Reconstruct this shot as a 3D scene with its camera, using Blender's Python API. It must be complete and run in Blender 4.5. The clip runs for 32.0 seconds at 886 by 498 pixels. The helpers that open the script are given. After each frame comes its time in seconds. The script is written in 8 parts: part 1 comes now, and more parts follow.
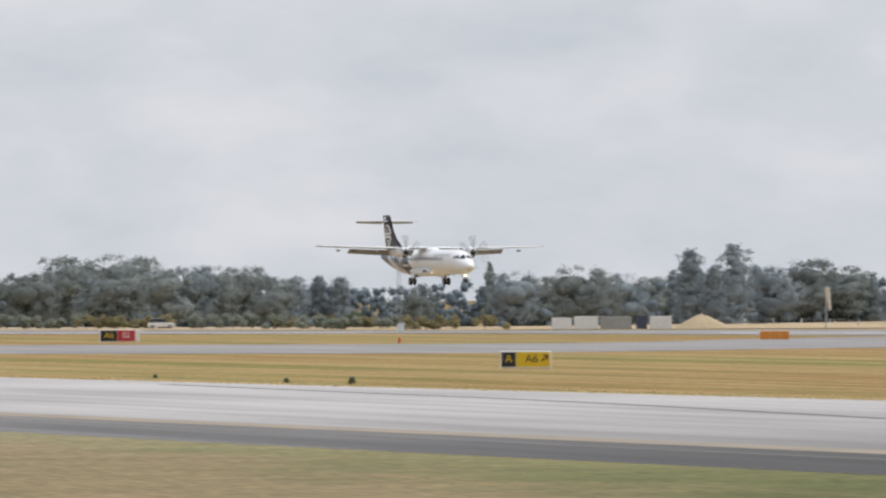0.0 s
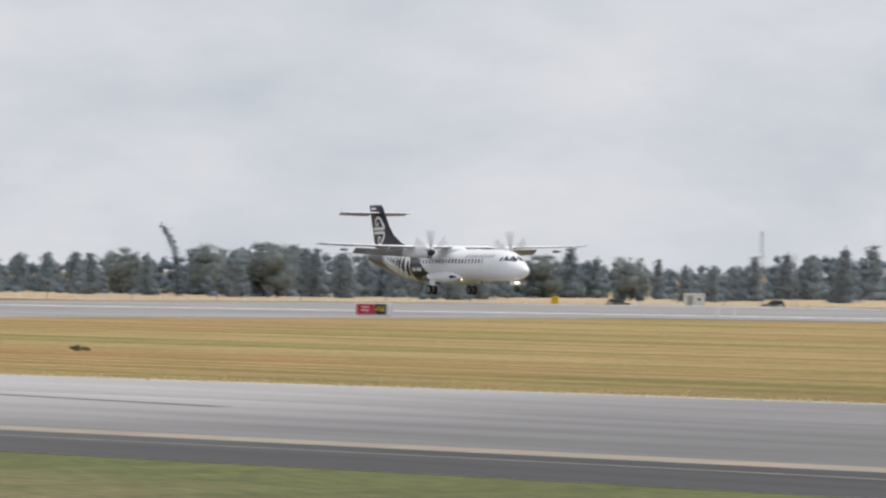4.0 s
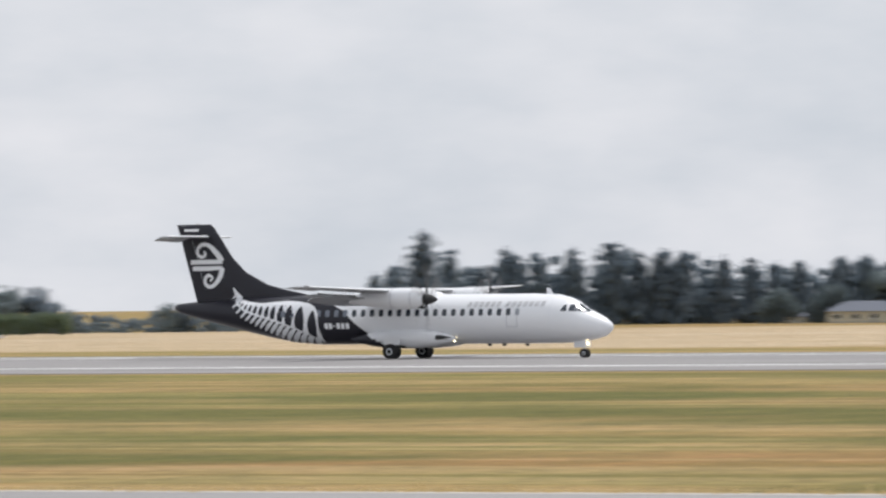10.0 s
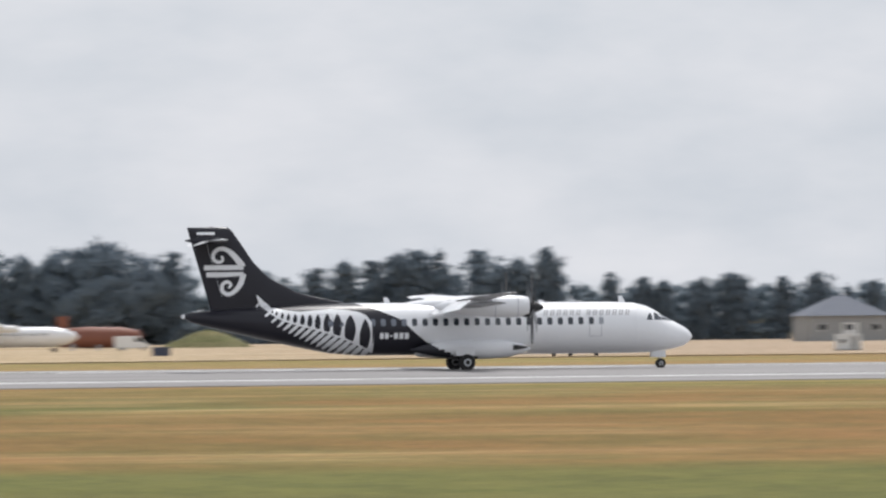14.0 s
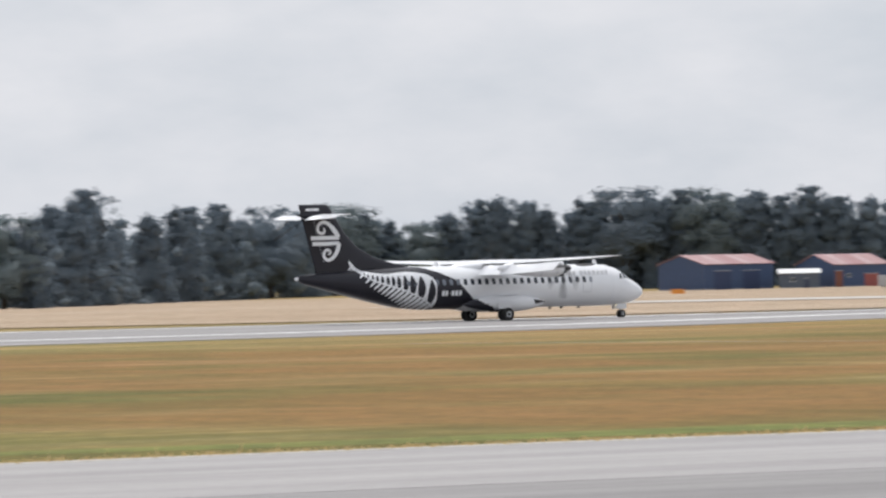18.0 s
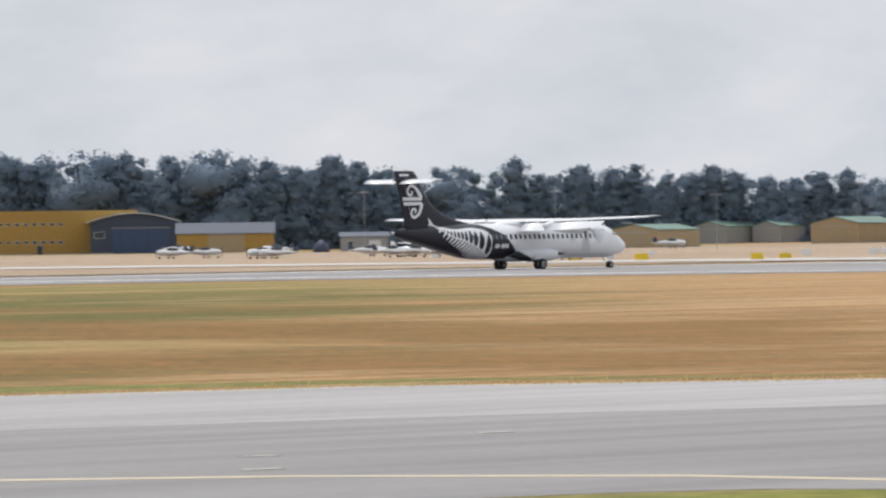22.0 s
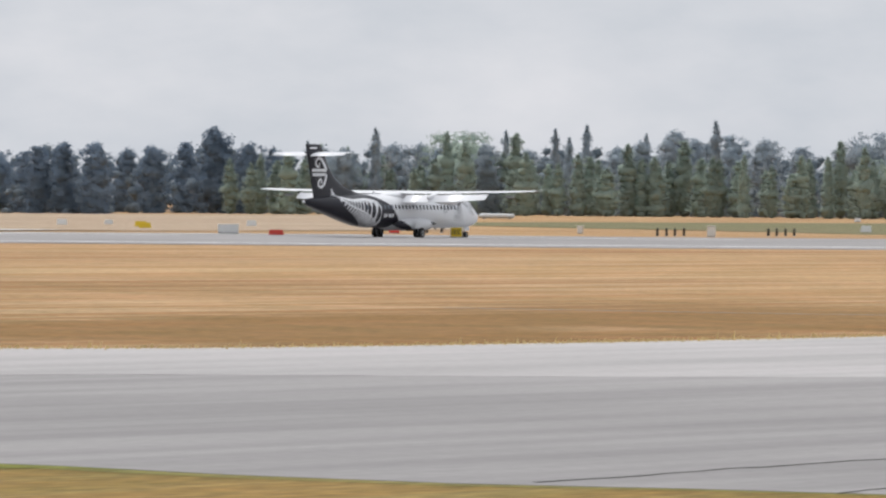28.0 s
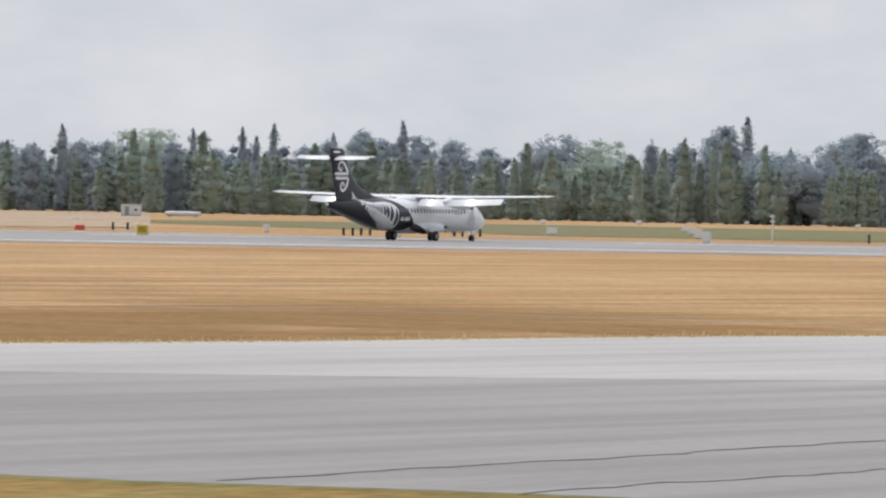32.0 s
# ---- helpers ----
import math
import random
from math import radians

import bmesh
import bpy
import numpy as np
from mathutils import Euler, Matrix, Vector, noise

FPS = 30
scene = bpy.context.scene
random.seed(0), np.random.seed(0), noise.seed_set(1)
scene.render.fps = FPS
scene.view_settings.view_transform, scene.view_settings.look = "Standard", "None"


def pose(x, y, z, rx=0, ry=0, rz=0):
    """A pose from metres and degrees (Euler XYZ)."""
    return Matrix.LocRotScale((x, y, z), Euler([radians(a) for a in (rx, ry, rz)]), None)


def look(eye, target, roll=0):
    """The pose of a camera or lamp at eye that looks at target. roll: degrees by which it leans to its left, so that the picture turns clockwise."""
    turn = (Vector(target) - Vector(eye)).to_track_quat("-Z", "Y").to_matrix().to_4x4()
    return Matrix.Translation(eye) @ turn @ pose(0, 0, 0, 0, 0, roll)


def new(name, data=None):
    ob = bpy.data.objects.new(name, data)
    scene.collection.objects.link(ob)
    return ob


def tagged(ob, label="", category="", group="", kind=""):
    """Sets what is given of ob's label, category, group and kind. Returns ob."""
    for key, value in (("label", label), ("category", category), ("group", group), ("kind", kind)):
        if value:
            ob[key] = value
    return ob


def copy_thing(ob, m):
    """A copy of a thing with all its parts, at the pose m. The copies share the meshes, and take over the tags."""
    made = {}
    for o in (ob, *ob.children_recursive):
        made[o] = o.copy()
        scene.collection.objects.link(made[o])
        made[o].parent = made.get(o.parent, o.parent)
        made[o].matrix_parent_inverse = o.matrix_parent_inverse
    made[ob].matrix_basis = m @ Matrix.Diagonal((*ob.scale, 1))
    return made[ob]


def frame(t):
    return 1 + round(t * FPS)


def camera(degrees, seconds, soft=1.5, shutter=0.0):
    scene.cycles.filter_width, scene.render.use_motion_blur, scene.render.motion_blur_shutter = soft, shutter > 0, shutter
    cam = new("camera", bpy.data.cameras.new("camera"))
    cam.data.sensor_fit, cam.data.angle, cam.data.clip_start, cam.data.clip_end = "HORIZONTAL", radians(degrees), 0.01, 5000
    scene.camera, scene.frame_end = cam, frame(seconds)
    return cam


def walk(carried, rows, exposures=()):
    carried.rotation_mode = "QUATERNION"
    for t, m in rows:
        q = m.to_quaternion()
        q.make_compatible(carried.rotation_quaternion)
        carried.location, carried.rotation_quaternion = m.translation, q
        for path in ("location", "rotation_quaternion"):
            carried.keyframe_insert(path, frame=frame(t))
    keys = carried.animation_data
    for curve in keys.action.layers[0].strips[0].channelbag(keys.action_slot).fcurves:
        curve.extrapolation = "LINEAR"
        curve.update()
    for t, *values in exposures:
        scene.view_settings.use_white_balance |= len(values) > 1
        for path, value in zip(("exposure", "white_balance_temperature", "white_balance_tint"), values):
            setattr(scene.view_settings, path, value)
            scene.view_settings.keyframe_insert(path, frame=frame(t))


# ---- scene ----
# ---- camera: hand-held at the fence, panning after the aircraft ----
EYE = (0.0, 0.0, 3.23)
cam = camera(8.79, 32.0, soft=2.35, shutter=0.35)


def aim(bearing, tilt, roll):
    """A camera pose: bearing clockwise from +y, tilt up, roll, in degrees."""
    b, e = radians(bearing), radians(tilt)
    return look(EYE, (EYE[0] + math.sin(b) * math.cos(e), EYE[1] + math.cos(b) * math.cos(e), EYE[2] + math.sin(e)), roll)


walk(cam, [(t, aim(b, e, r)) for t, b, e, r in (
    (0.0, -65.441, 0.418, -0.07),
    (0.5, -64.539, 0.375, 0.00),
    (1.0, -63.515, 0.339, 0.07),
    (1.5, -62.409, 0.283, 0.15),
    (2.0, -61.292, 0.214, 0.22),
    (2.5, -60.163, 0.163, 0.29),
    (3.0, -58.835, 0.141, 0.37),
    (3.5, -57.288, 0.172, 0.44),
    (4.0, -55.715, 0.166, 0.51),
    (4.5, -54.214, 0.068, 0.43),
    (5.0, -52.425, -0.001, 0.34),
    (5.5, -50.472, -0.067, 0.26),
    (6.0, -48.353, -0.127, 0.17),
    (6.5, -46.067, -0.176, 0.09),
    (7.0, -43.579, -0.141, 0.00),
    (7.5, -40.880, -0.107, -0.16),
    (8.0, -38.017, -0.011, -0.33),
    (8.5, -34.948, 0.163, -0.49),
    (9.0, -31.591, 0.343, -0.66),
    (9.5, -27.802, 0.475, -0.62),
    (10.0, -23.658, 0.511, -0.58),
    (10.5, -19.479, 0.477, -0.55),
    (11.0, -15.518, 0.439, -0.51),
    (11.5, -11.722, 0.433, -0.48),
    (12.0, -7.923, 0.431, -0.44),
    (12.5, -3.944, 0.436, -0.40),
    (13.0, 0.179, 0.450, -0.37),
    (13.5, 4.170, 0.523, -0.45),
    (14.0, 7.944, 0.600, -0.53),
    (14.5, 11.545, 0.651, -0.61),
    (15.0, 14.977, 0.641, -0.69),
    (15.5, 18.207, 0.624, -0.77),
    (16.0, 21.222, 0.598, -0.85),
    (16.5, 24.015, 0.559, -0.93),
    (17.0, 26.551, 0.417, -1.01),
    (17.5, 28.945, 0.313, -1.09),
    (18.0, 31.044, 0.228, -1.17),
    (18.5, 32.845, 0.143, -1.11),
    (19.0, 34.360, 0.155, -1.05),
    (19.5, 36.055, 0.132, -0.99),
    (20.0, 37.820, 0.054, -0.94),
    (20.5, 39.492, -0.022, -0.88),
    (21.0, 40.875, -0.068, -0.82),
    (21.5, 41.965, -0.106, -0.76),
    (22.0, 42.878, -0.200, -0.70),
    (22.5, 43.745, -0.368, -0.92),
    (23.0, 44.685, -0.533, -1.12),
    (23.5, 45.753, -0.641, -0.99),
    (24.0, 46.836, -0.743, -0.79),
    (24.5, 47.857, -0.827, -0.50),
    (25.0, 48.805, -0.871, -0.22),
    (25.5, 49.694, -0.847, 0.09),
    (26.0, 50.577, -0.771, 0.22),
    (26.5, 51.395, -0.667, 0.32),
    (27.0, 51.917, -0.603, 0.42),
    (27.5, 52.377, -0.543, 0.53),
    (28.0, 52.791, -0.491, 0.63),
    (28.5, 53.174, -0.451, 0.73),
    (29.0, 53.442, -0.510, 0.80),
    (29.5, 53.843, -0.582, 0.88),
    (30.0, 54.267, -0.638, 0.95),
    (30.5, 54.690, -0.597, 1.02),
    (31.0, 55.113, -0.506, 1.10),
    (31.5, 55.514, -0.409, 1.17),
    (32.0, 55.911, -0.452, 1.24),
)], exposures=((0.0, -0.02), (7.0, 0.0), (9.5, 0.08), (19.0, 0.08), (23.5, 0.0), (32.0, -0.02)))

# ---- light: hazy high sun from beyond the runway, broken cloud ----
SUN_BEARING, SUN_HEIGHT = 25.0, 62.0
world = bpy.data.worlds.new("world")
scene.world = world
world.use_nodes = True
wn, wl = world.node_tree.nodes, world.node_tree.links
wn.clear()


def wnode(kind, **values):
    n = wn.new(kind)
    for key, value in values.items():
        n.inputs[key].default_value = value
    return n


sky = wn.new("ShaderNodeTexSky")
sky.sky_type, sky.sun_disc = "NISHITA", False
sky.sun_elevation, sky.sun_rotation = radians(SUN_HEIGHT), radians(SUN_BEARING)
sky.air_density, sky.dust_density, sky.ozone_density = 1.0, 2.5, 1.0
coords = wn.new("ShaderNodeTexCoord")
stretch = wn.new("ShaderNodeMapping")
stretch.inputs["Scale"].default_value = (7.0, 7.0, 17.0)
wl.new(coords.outputs["Generated"], stretch.inputs["Vector"])
puffs = wnode("ShaderNodeTexNoise", Scale=3.3, Detail=8.0, Roughness=0.55)
wl.new(stretch.outputs["Vector"], puffs.inputs["Vector"])
edge = wn.new("ShaderNodeValToRGB")
edge.color_ramp.elements[0].position, edge.color_ramp.elements[1].position = 0.23, 0.83
wl.new(puffs.outputs["Fac"], edge.inputs["Fac"])
cloud = wnode("ShaderNodeBackground", Color=(0.955, 0.957, 1.0, 1.0), Strength=0.80)
haze = wnode("ShaderNodeBackground", Color=(0.84, 0.905, 1.0, 1.0), Strength=0.725)
blue = wnode("ShaderNodeBackground", Strength=0.05)
wl.new(sky.outputs["Color"], blue.inputs["Color"])
veil = wnode("ShaderNodeMixShader", Fac=0.88)
wl.new(blue.outputs[0], veil.inputs[1])
wl.new(haze.outputs[0], veil.inputs[2])
mix = wn.new("ShaderNodeMixShader")
wl.new(edge.outputs["Color"], mix.inputs["Fac"])
wl.new(veil.outputs[0], mix.inputs[1])
wl.new(cloud.outputs[0], mix.inputs[2])
wout = wn.new("ShaderNodeOutputWorld")
wl.new(mix.outputs[0], wout.inputs["Surface"])

sun = new("sun", bpy.data.lights.new("sun", "SUN"))
sun.data.energy, sun.data.angle, sun.data.color = 2.5, radians(1.2), (1.0, 0.97, 0.95)
b, e = radians(SUN_BEARING), radians(SUN_HEIGHT)
sun.matrix_world = look((300 * math.sin(b) * math.cos(e), 300 * math.cos(b) * math.cos(e), 300 * math.sin(e)), (0, 0, 0))


# ---- materials ----
def material(name, colour, rough=0.6, metal=0.0, second=None, scale=1.0, stretch=(1, 1, 1), amount=0.5, fine=None, fine_scale=30.0,
             bump=0.0, coat=0.0, vary=0.0, detail=5.0, contrast=(0.35, 0.65), third=None, third_scale=0.2, coords="Object"):
    """A procedural surface: two or three tones at different scales, fine grain, relief."""
    m = bpy.data.materials.new(name)
    m.use_nodes = True
    n, l = m.node_tree.nodes, m.node_tree.links
    bsdf = n["Principled BSDF"]
    bsdf.inputs["Roughness"].default_value, bsdf.inputs["Metallic"].default_value = rough, metal
    bsdf.inputs["Coat Weight"].default_value = coat
    base = n.new("ShaderNodeRGB")
    base.outputs[0].default_value = (*colour, 1)
    out = base.outputs[0]
    tc = n.new("ShaderNodeTexCoord")
    mp = n.new("ShaderNodeMapping")
    mp.inputs["Scale"].default_value = stretch
    l.new(tc.outputs[coords], mp.inputs["Vector"])

    def blotch(sc, lo, hi, det):
        t = n.new("ShaderNodeTexNoise")
        t.inputs["Scale"].default_value, t.inputs["Detail"].default_value = sc, det
        l.new(mp.outputs["Vector"], t.inputs["Vector"])
        r = n.new("ShaderNodeValToRGB")
        r.color_ramp.elements[0].position, r.color_ramp.elements[1].position = lo, hi
        l.new(t.outputs["Fac"], r.inputs["Fac"])
        return t.outputs["Fac"], r.outputs["Color"]

    def blend(a, fac, colour_b, weight):
        k = n.new("ShaderNodeMath")
        k.operation = "MULTIPLY"
        k.inputs[1].default_value = weight
        l.new(fac, k.inputs[0])
        x = n.new("ShaderNodeMix")
        x.data_type = "RGBA"
        l.new(k.outputs[0], x.inputs[0])
        l.new(a, x.inputs[6])
        x.inputs[7].default_value = (*colour_b, 1)
        return x.outputs[2]

    if second:
        _, r = blotch(scale, *contrast, detail)
        out = blend(out, r, second, amount)
    if third:
        _, r = blotch(third_scale, 0.4, 0.62, 4.0)
        out = blend(out, r, third, amount)
    if fine:
        _, r = blotch(fine_scale, 0.3, 0.7, 3.0)
        out = blend(out, r, fine, 0.45)
    if vary:
        oi = n.new("ShaderNodeObjectInfo")
        hs = n.new("ShaderNodeHueSaturation")
        mr = n.new("ShaderNodeMapRange")
        mr.inputs["To Min"].default_value, mr.inputs["To Max"].default_value = 1 - vary, 1 + vary
        l.new(oi.outputs["Random"], mr.inputs["Value"])
        l.new(mr.outputs[0], hs.inputs["Value"])
        l.new(out, hs.inputs["Color"])
        out = hs.outputs["Color"]
    l.new(out, bsdf.inputs["Base Color"])
    if bump:
        f, _ = blotch(fine_scale, 0.3, 0.7, 4.0)
        bp = n.new("ShaderNodeBump")
        bp.inputs["Strength"].default_value = bump
        bp.inputs["Distance"].default_value = 0.05
        l.new(f, bp.inputs["Height"])
        l.new(bp.outputs[0], bsdf.inputs["Normal"])
    return m


def field(name, tones_west, tones_east, rough=0.92, blend=(40, 190), stripe=(0.006, 0.14), grain=1.6, lush=None):
    """Open grass: mowing streaks that run with the runway, broad patches and fine grain; drier towards the east."""
    m = bpy.data.materials.new(name)
    m.use_nodes = True
    n, l = m.node_tree.nodes, m.node_tree.links
    bsdf = n["Principled BSDF"]
    bsdf.inputs["Roughness"].default_value = rough
    bsdf.inputs["Specular IOR Level"].default_value = 0.2
    tc = n.new("ShaderNodeTexCoord")

    def noise(sx, sy, lo, hi, detail, seed):
        mp = n.new("ShaderNodeMapping")
        mp.inputs["Scale"].default_value = (sx, sy, 1)
        mp.inputs["Location"].default_value = (seed, seed * 2, 0)
        l.new(tc.outputs["Object"], mp.inputs["Vector"])
        t = n.new("ShaderNodeTexNoise")
        t.inputs["Scale"].default_value, t.inputs["Detail"].default_value = 1.0, detail
        l.new(mp.outputs["Vector"], t.inputs["Vector"])
        r = n.new("ShaderNodeMapRange")
        r.inputs["From Min"].default_value, r.inputs["From Max"].default_value = lo, hi
        l.new(t.outputs["Fac"], r.inputs["Value"])
        return r.outputs[0], t.outputs["Fac"]

    def mix(a, b, fac):
        x = n.new("ShaderNodeMix")
        x.data_type = "RGBA"
        for sock, v in ((6, a), (7, b)):
            if isinstance(v, tuple):
                x.inputs[sock].default_value = (*v, 1)
            else:
                l.new(v, x.inputs[sock])
        l.new(fac, x.inputs[0])
        return x.outputs[2]

    stripes, _ = noise(*stripe, 0.45, 0.55, 6.0, 3.0)
    patches, _ = noise(0.016, 0.035, 0.42, 0.66, 3.0, 9.0)
    thin, _ = noise(0.014, 0.5, 0.47, 0.57, 4.0, 21.0)
    fine, height = noise(grain, grain * 2.2, 0.30, 0.72, 4.0, 5.0)
    sides = []
    for straw, green, rust, light in (tones_west, tones_east):
        c = mix(straw, green, stripes)
        c = mix(c, rust, patches)
        k = n.new("ShaderNodeMath")
        k.operation = "MULTIPLY"
        k.inputs[1].default_value = 0.5 + 0.12 * len(sides)
        l.new(thin, k.inputs[0])
        c = mix(c, light, k.outputs[0])
        sides.append(c)
    sep = n.new("ShaderNodeSeparateXYZ")
    l.new(tc.outputs["Object"], sep.inputs[0])

    def rise(axis, a, b):
        r = n.new("ShaderNodeMapRange")
        r.interpolation_type = "SMOOTHSTEP"
        r.inputs["From Min"].default_value, r.inputs["From Max"].default_value = a, b
        l.new(sep.outputs[axis], r.inputs["Value"])
        return r.outputs[0]

    def times(a, b, k=1.0):
        x, y = n.new("ShaderNodeMath"), n.new("ShaderNodeMath")
        x.operation = y.operation = "MULTIPLY"
        l.new(a, x.inputs[0])
        l.new(b, x.inputs[1])
        l.new(x.outputs[0], y.inputs[0])
        y.inputs[1].default_value = k
        return y.outputs[0]

    lean = n.new("ShaderNodeMath")
    lean.operation = "MULTIPLY_ADD"
    lean.inputs[1].default_value = -1.05 if lush else 0.0
    l.new(sep.outputs[1], lean.inputs[0])
    l.new(sep.outputs[0], lean.inputs[2])

    def slant(a, b):
        r = n.new("ShaderNodeMapRange")
        r.interpolation_type = "SMOOTHSTEP"
        r.inputs["From Min"].default_value, r.inputs["From Max"].default_value = a, b
        l.new(lean.outputs[0], r.inputs["Value"])
        return r.outputs[0]

    def calc(op, a, b, c=None):
        k = n.new("ShaderNodeMath")
        k.operation = op
        for sock, v in enumerate((a, b, c)):
            if isinstance(v, (int, float)):
                k.inputs[sock].default_value = v
            elif v is not None:
                l.new(v, k.inputs[sock])
        return k.outputs[0]

    if lush:
        # greener, damper grass between taxiway and runway, around the middle
        damp, _ = noise(0.035, 0.05, 0.43, 0.56, 6.0, 33.0)
        zone = times(times(times(rise(0, -170, -70), slant(2, -34)), rise(1, 262, 205)), rise(1, 48, 85))
        sides = [mix(c, lush, times(damp, zone, 0.9)) for c in sides]
        bare, _ = noise(0.045, 0.04, 0.38, 0.56, 6.0, 57.0)
        zone = times(times(rise(0, -50, 4), rise(0, 185, 130)), rise(1, 245, 205))
        sides = [mix(c, (0.230, 0.125, 0.036), times(bare, zone, 0.9)) for c in sides]
        # trampled, duller grass on this side of the taxiway
        zone = times(rise(0, 10, -40), rise(1, 58, 50))
        sides = [mix(c, (0.245, 0.190, 0.110), times(zone, zone, 0.78)) for c in sides]
        # a ragged green verge along the inner edge of the taxiway, wider and darker eastwards
        back = calc("SUBTRACT", calc("MULTIPLY_ADD", sep.outputs[0], 0.05, 52.9), sep.outputs[1])
        wide = n.new("ShaderNodeMapRange")
        for key, value in (("From Min", -105), ("From Max", -58), ("To Min", 5.0), ("To Max", 15.0)):
            wide.inputs[key].default_value = value
        l.new(sep.outputs[0], wide.inputs["Value"])
        _, ragged = noise(0.16, 0.35, 0.4, 0.6, 6.0, 71.0)
        share = calc("ADD", calc("DIVIDE", back, wide.outputs[0]), calc("MULTIPLY_ADD", ragged, 1.7, -0.85))
        near = n.new("ShaderNodeMapRange")
        near.interpolation_type = "SMOOTHSTEP"
        near.inputs["From Min"].default_value, near.inputs["From Max"].default_value = 1.25, 0.3
        l.new(share, near.inputs["Value"])
        green = mix((0.205, 0.198, 0.088), (0.095, 0.115, 0.035), rise(0, -106, -78))
        zone = times(times(near.outputs[0], rise(0, 2, -18)), times(rise(1, 56, 54.5), rise(0, -190, -150)), 0.88)
        sides = [mix(c, green, zone) for c in sides]
        # paler, thinner growth further west
        zone = times(rise(0, -95, -135), rise(1, 62, 50), 0.5)
        sides = [mix(c, (0.36, 0.30, 0.19), zone) for c in sides]
        # greener grass along the outer edge of the taxiway
        zone = times(times(rise(1, 124, 111), rise(1, 80, 86)), times(rise(0, -40, -5), rise(0, 70, 35)), 0.8)
        sides = [mix(c, (0.115, 0.135, 0.028), zone) for c in sides]
    east = n.new("ShaderNodeMapRange")
    east.interpolation_type = "SMOOTHSTEP"
    east.inputs["From Min"].default_value, east.inputs["From Max"].default_value = blend
    l.new(lean.outputs[0], east.inputs["Value"])
    c = mix(sides[0], sides[1], east.outputs[0])
    hs = n.new("ShaderNodeHueSaturation")
    mr = n.new("ShaderNodeMapRange")
    mr.inputs["To Min"].default_value, mr.inputs["To Max"].default_value = 0.66, 1.26
    l.new(fine, mr.inputs["Value"])
    # tussocks and thin spots a few metres across
    mottle, _ = noise(0.42, 0.22, 0.32, 0.68, 5.0, 88.0)
    l.new(calc("MULTIPLY", mr.outputs[0], calc("MULTIPLY_ADD", mottle, 0.34, 0.81)), hs.inputs["Value"])
    l.new(calc("MULTIPLY_ADD", mottle, -0.016, 0.508), hs.inputs["Hue"])
    l.new(c, hs.inputs["Color"])
    l.new(hs.outputs["Color"], bsdf.inputs["Base Color"])
    bp = n.new("ShaderNodeBump")
    bp.inputs["Strength"].default_value, bp.inputs["Distance"].default_value = 0.5, 0.08
    l.new(height, bp.inputs["Height"])
    l.new(bp.outputs[0], bsdf.inputs["Normal"])
    return m


def paving(name, tones, streak, rough=0.8):
    """Asphalt in weathered lengths: tones along x, with tyre streaks, stains and grit."""
    m = bpy.data.materials.new(name)
    m.use_nodes = True
    n, l = m.node_tree.nodes, m.node_tree.links
    bsdf = n["Principled BSDF"]
    bsdf.inputs["Roughness"].default_value = rough
    tc = n.new("ShaderNodeTexCoord")
    sep = n.new("ShaderNodeSeparateXYZ")
    l.new(tc.outputs["Object"], sep.inputs[0])
    mr = n.new("ShaderNodeMapRange")
    mr.inputs["From Min"].default_value, mr.inputs["From Max"].default_value = tones[0][0], tones[-1][0]
    l.new(sep.outputs[0], mr.inputs["Value"])
    ramp = n.new("ShaderNodeValToRGB")
    span = tones[-1][0] - tones[0][0]
    while len(ramp.color_ramp.elements) < len(tones):
        ramp.color_ramp.elements.new(0.5)
    for e, (x, g) in zip(ramp.color_ramp.elements, tones):
        e.position = (x - tones[0][0]) / span
        e.color = (g * 1.0, g * 0.955, g * 0.938, 1)
    l.new(mr.outputs[0], ramp.inputs["Fac"])
    out = ramp.outputs["Color"]
    for sx, sy, lo, hi, weight, det in ((0.03, 0.5, 0.4, 0.64, streak, 4.0), (0.05, 0.08, 0.4, 0.7, 0.16, 3.0), (2.5, 5.0, 0.3, 0.7, 0.14, 3.0)):
        mp = n.new("ShaderNodeMapping")
        mp.inputs["Scale"].default_value = (sx, sy, 1)
        mp.inputs["Rotation"].default_value = (0, 0, radians(2))
        l.new(tc.outputs["Object"], mp.inputs["Vector"])
        t = n.new("ShaderNodeTexNoise")
        t.inputs["Scale"].default_value, t.inputs["Detail"].default_value = 1.0, det
        l.new(mp.outputs["Vector"], t.inputs["Vector"])
        r = n.new("ShaderNodeMapRange")
        r.inputs["From Min"].default_value, r.inputs["From Max"].default_value = lo, hi
        r.inputs["To Min"].default_value, r.inputs["To Max"].default_value = 1.0, 1.0 - weight
        l.new(t.outputs["Fac"], r.inputs["Value"])
        hs = n.new("ShaderNodeHueSaturation")
        l.new(r.outputs[0], hs.inputs["Value"])
        l.new(out, hs.inputs["Color"])
        out = hs.outputs["Color"]
    l.new(out, bsdf.inputs["Base Color"])
    return m


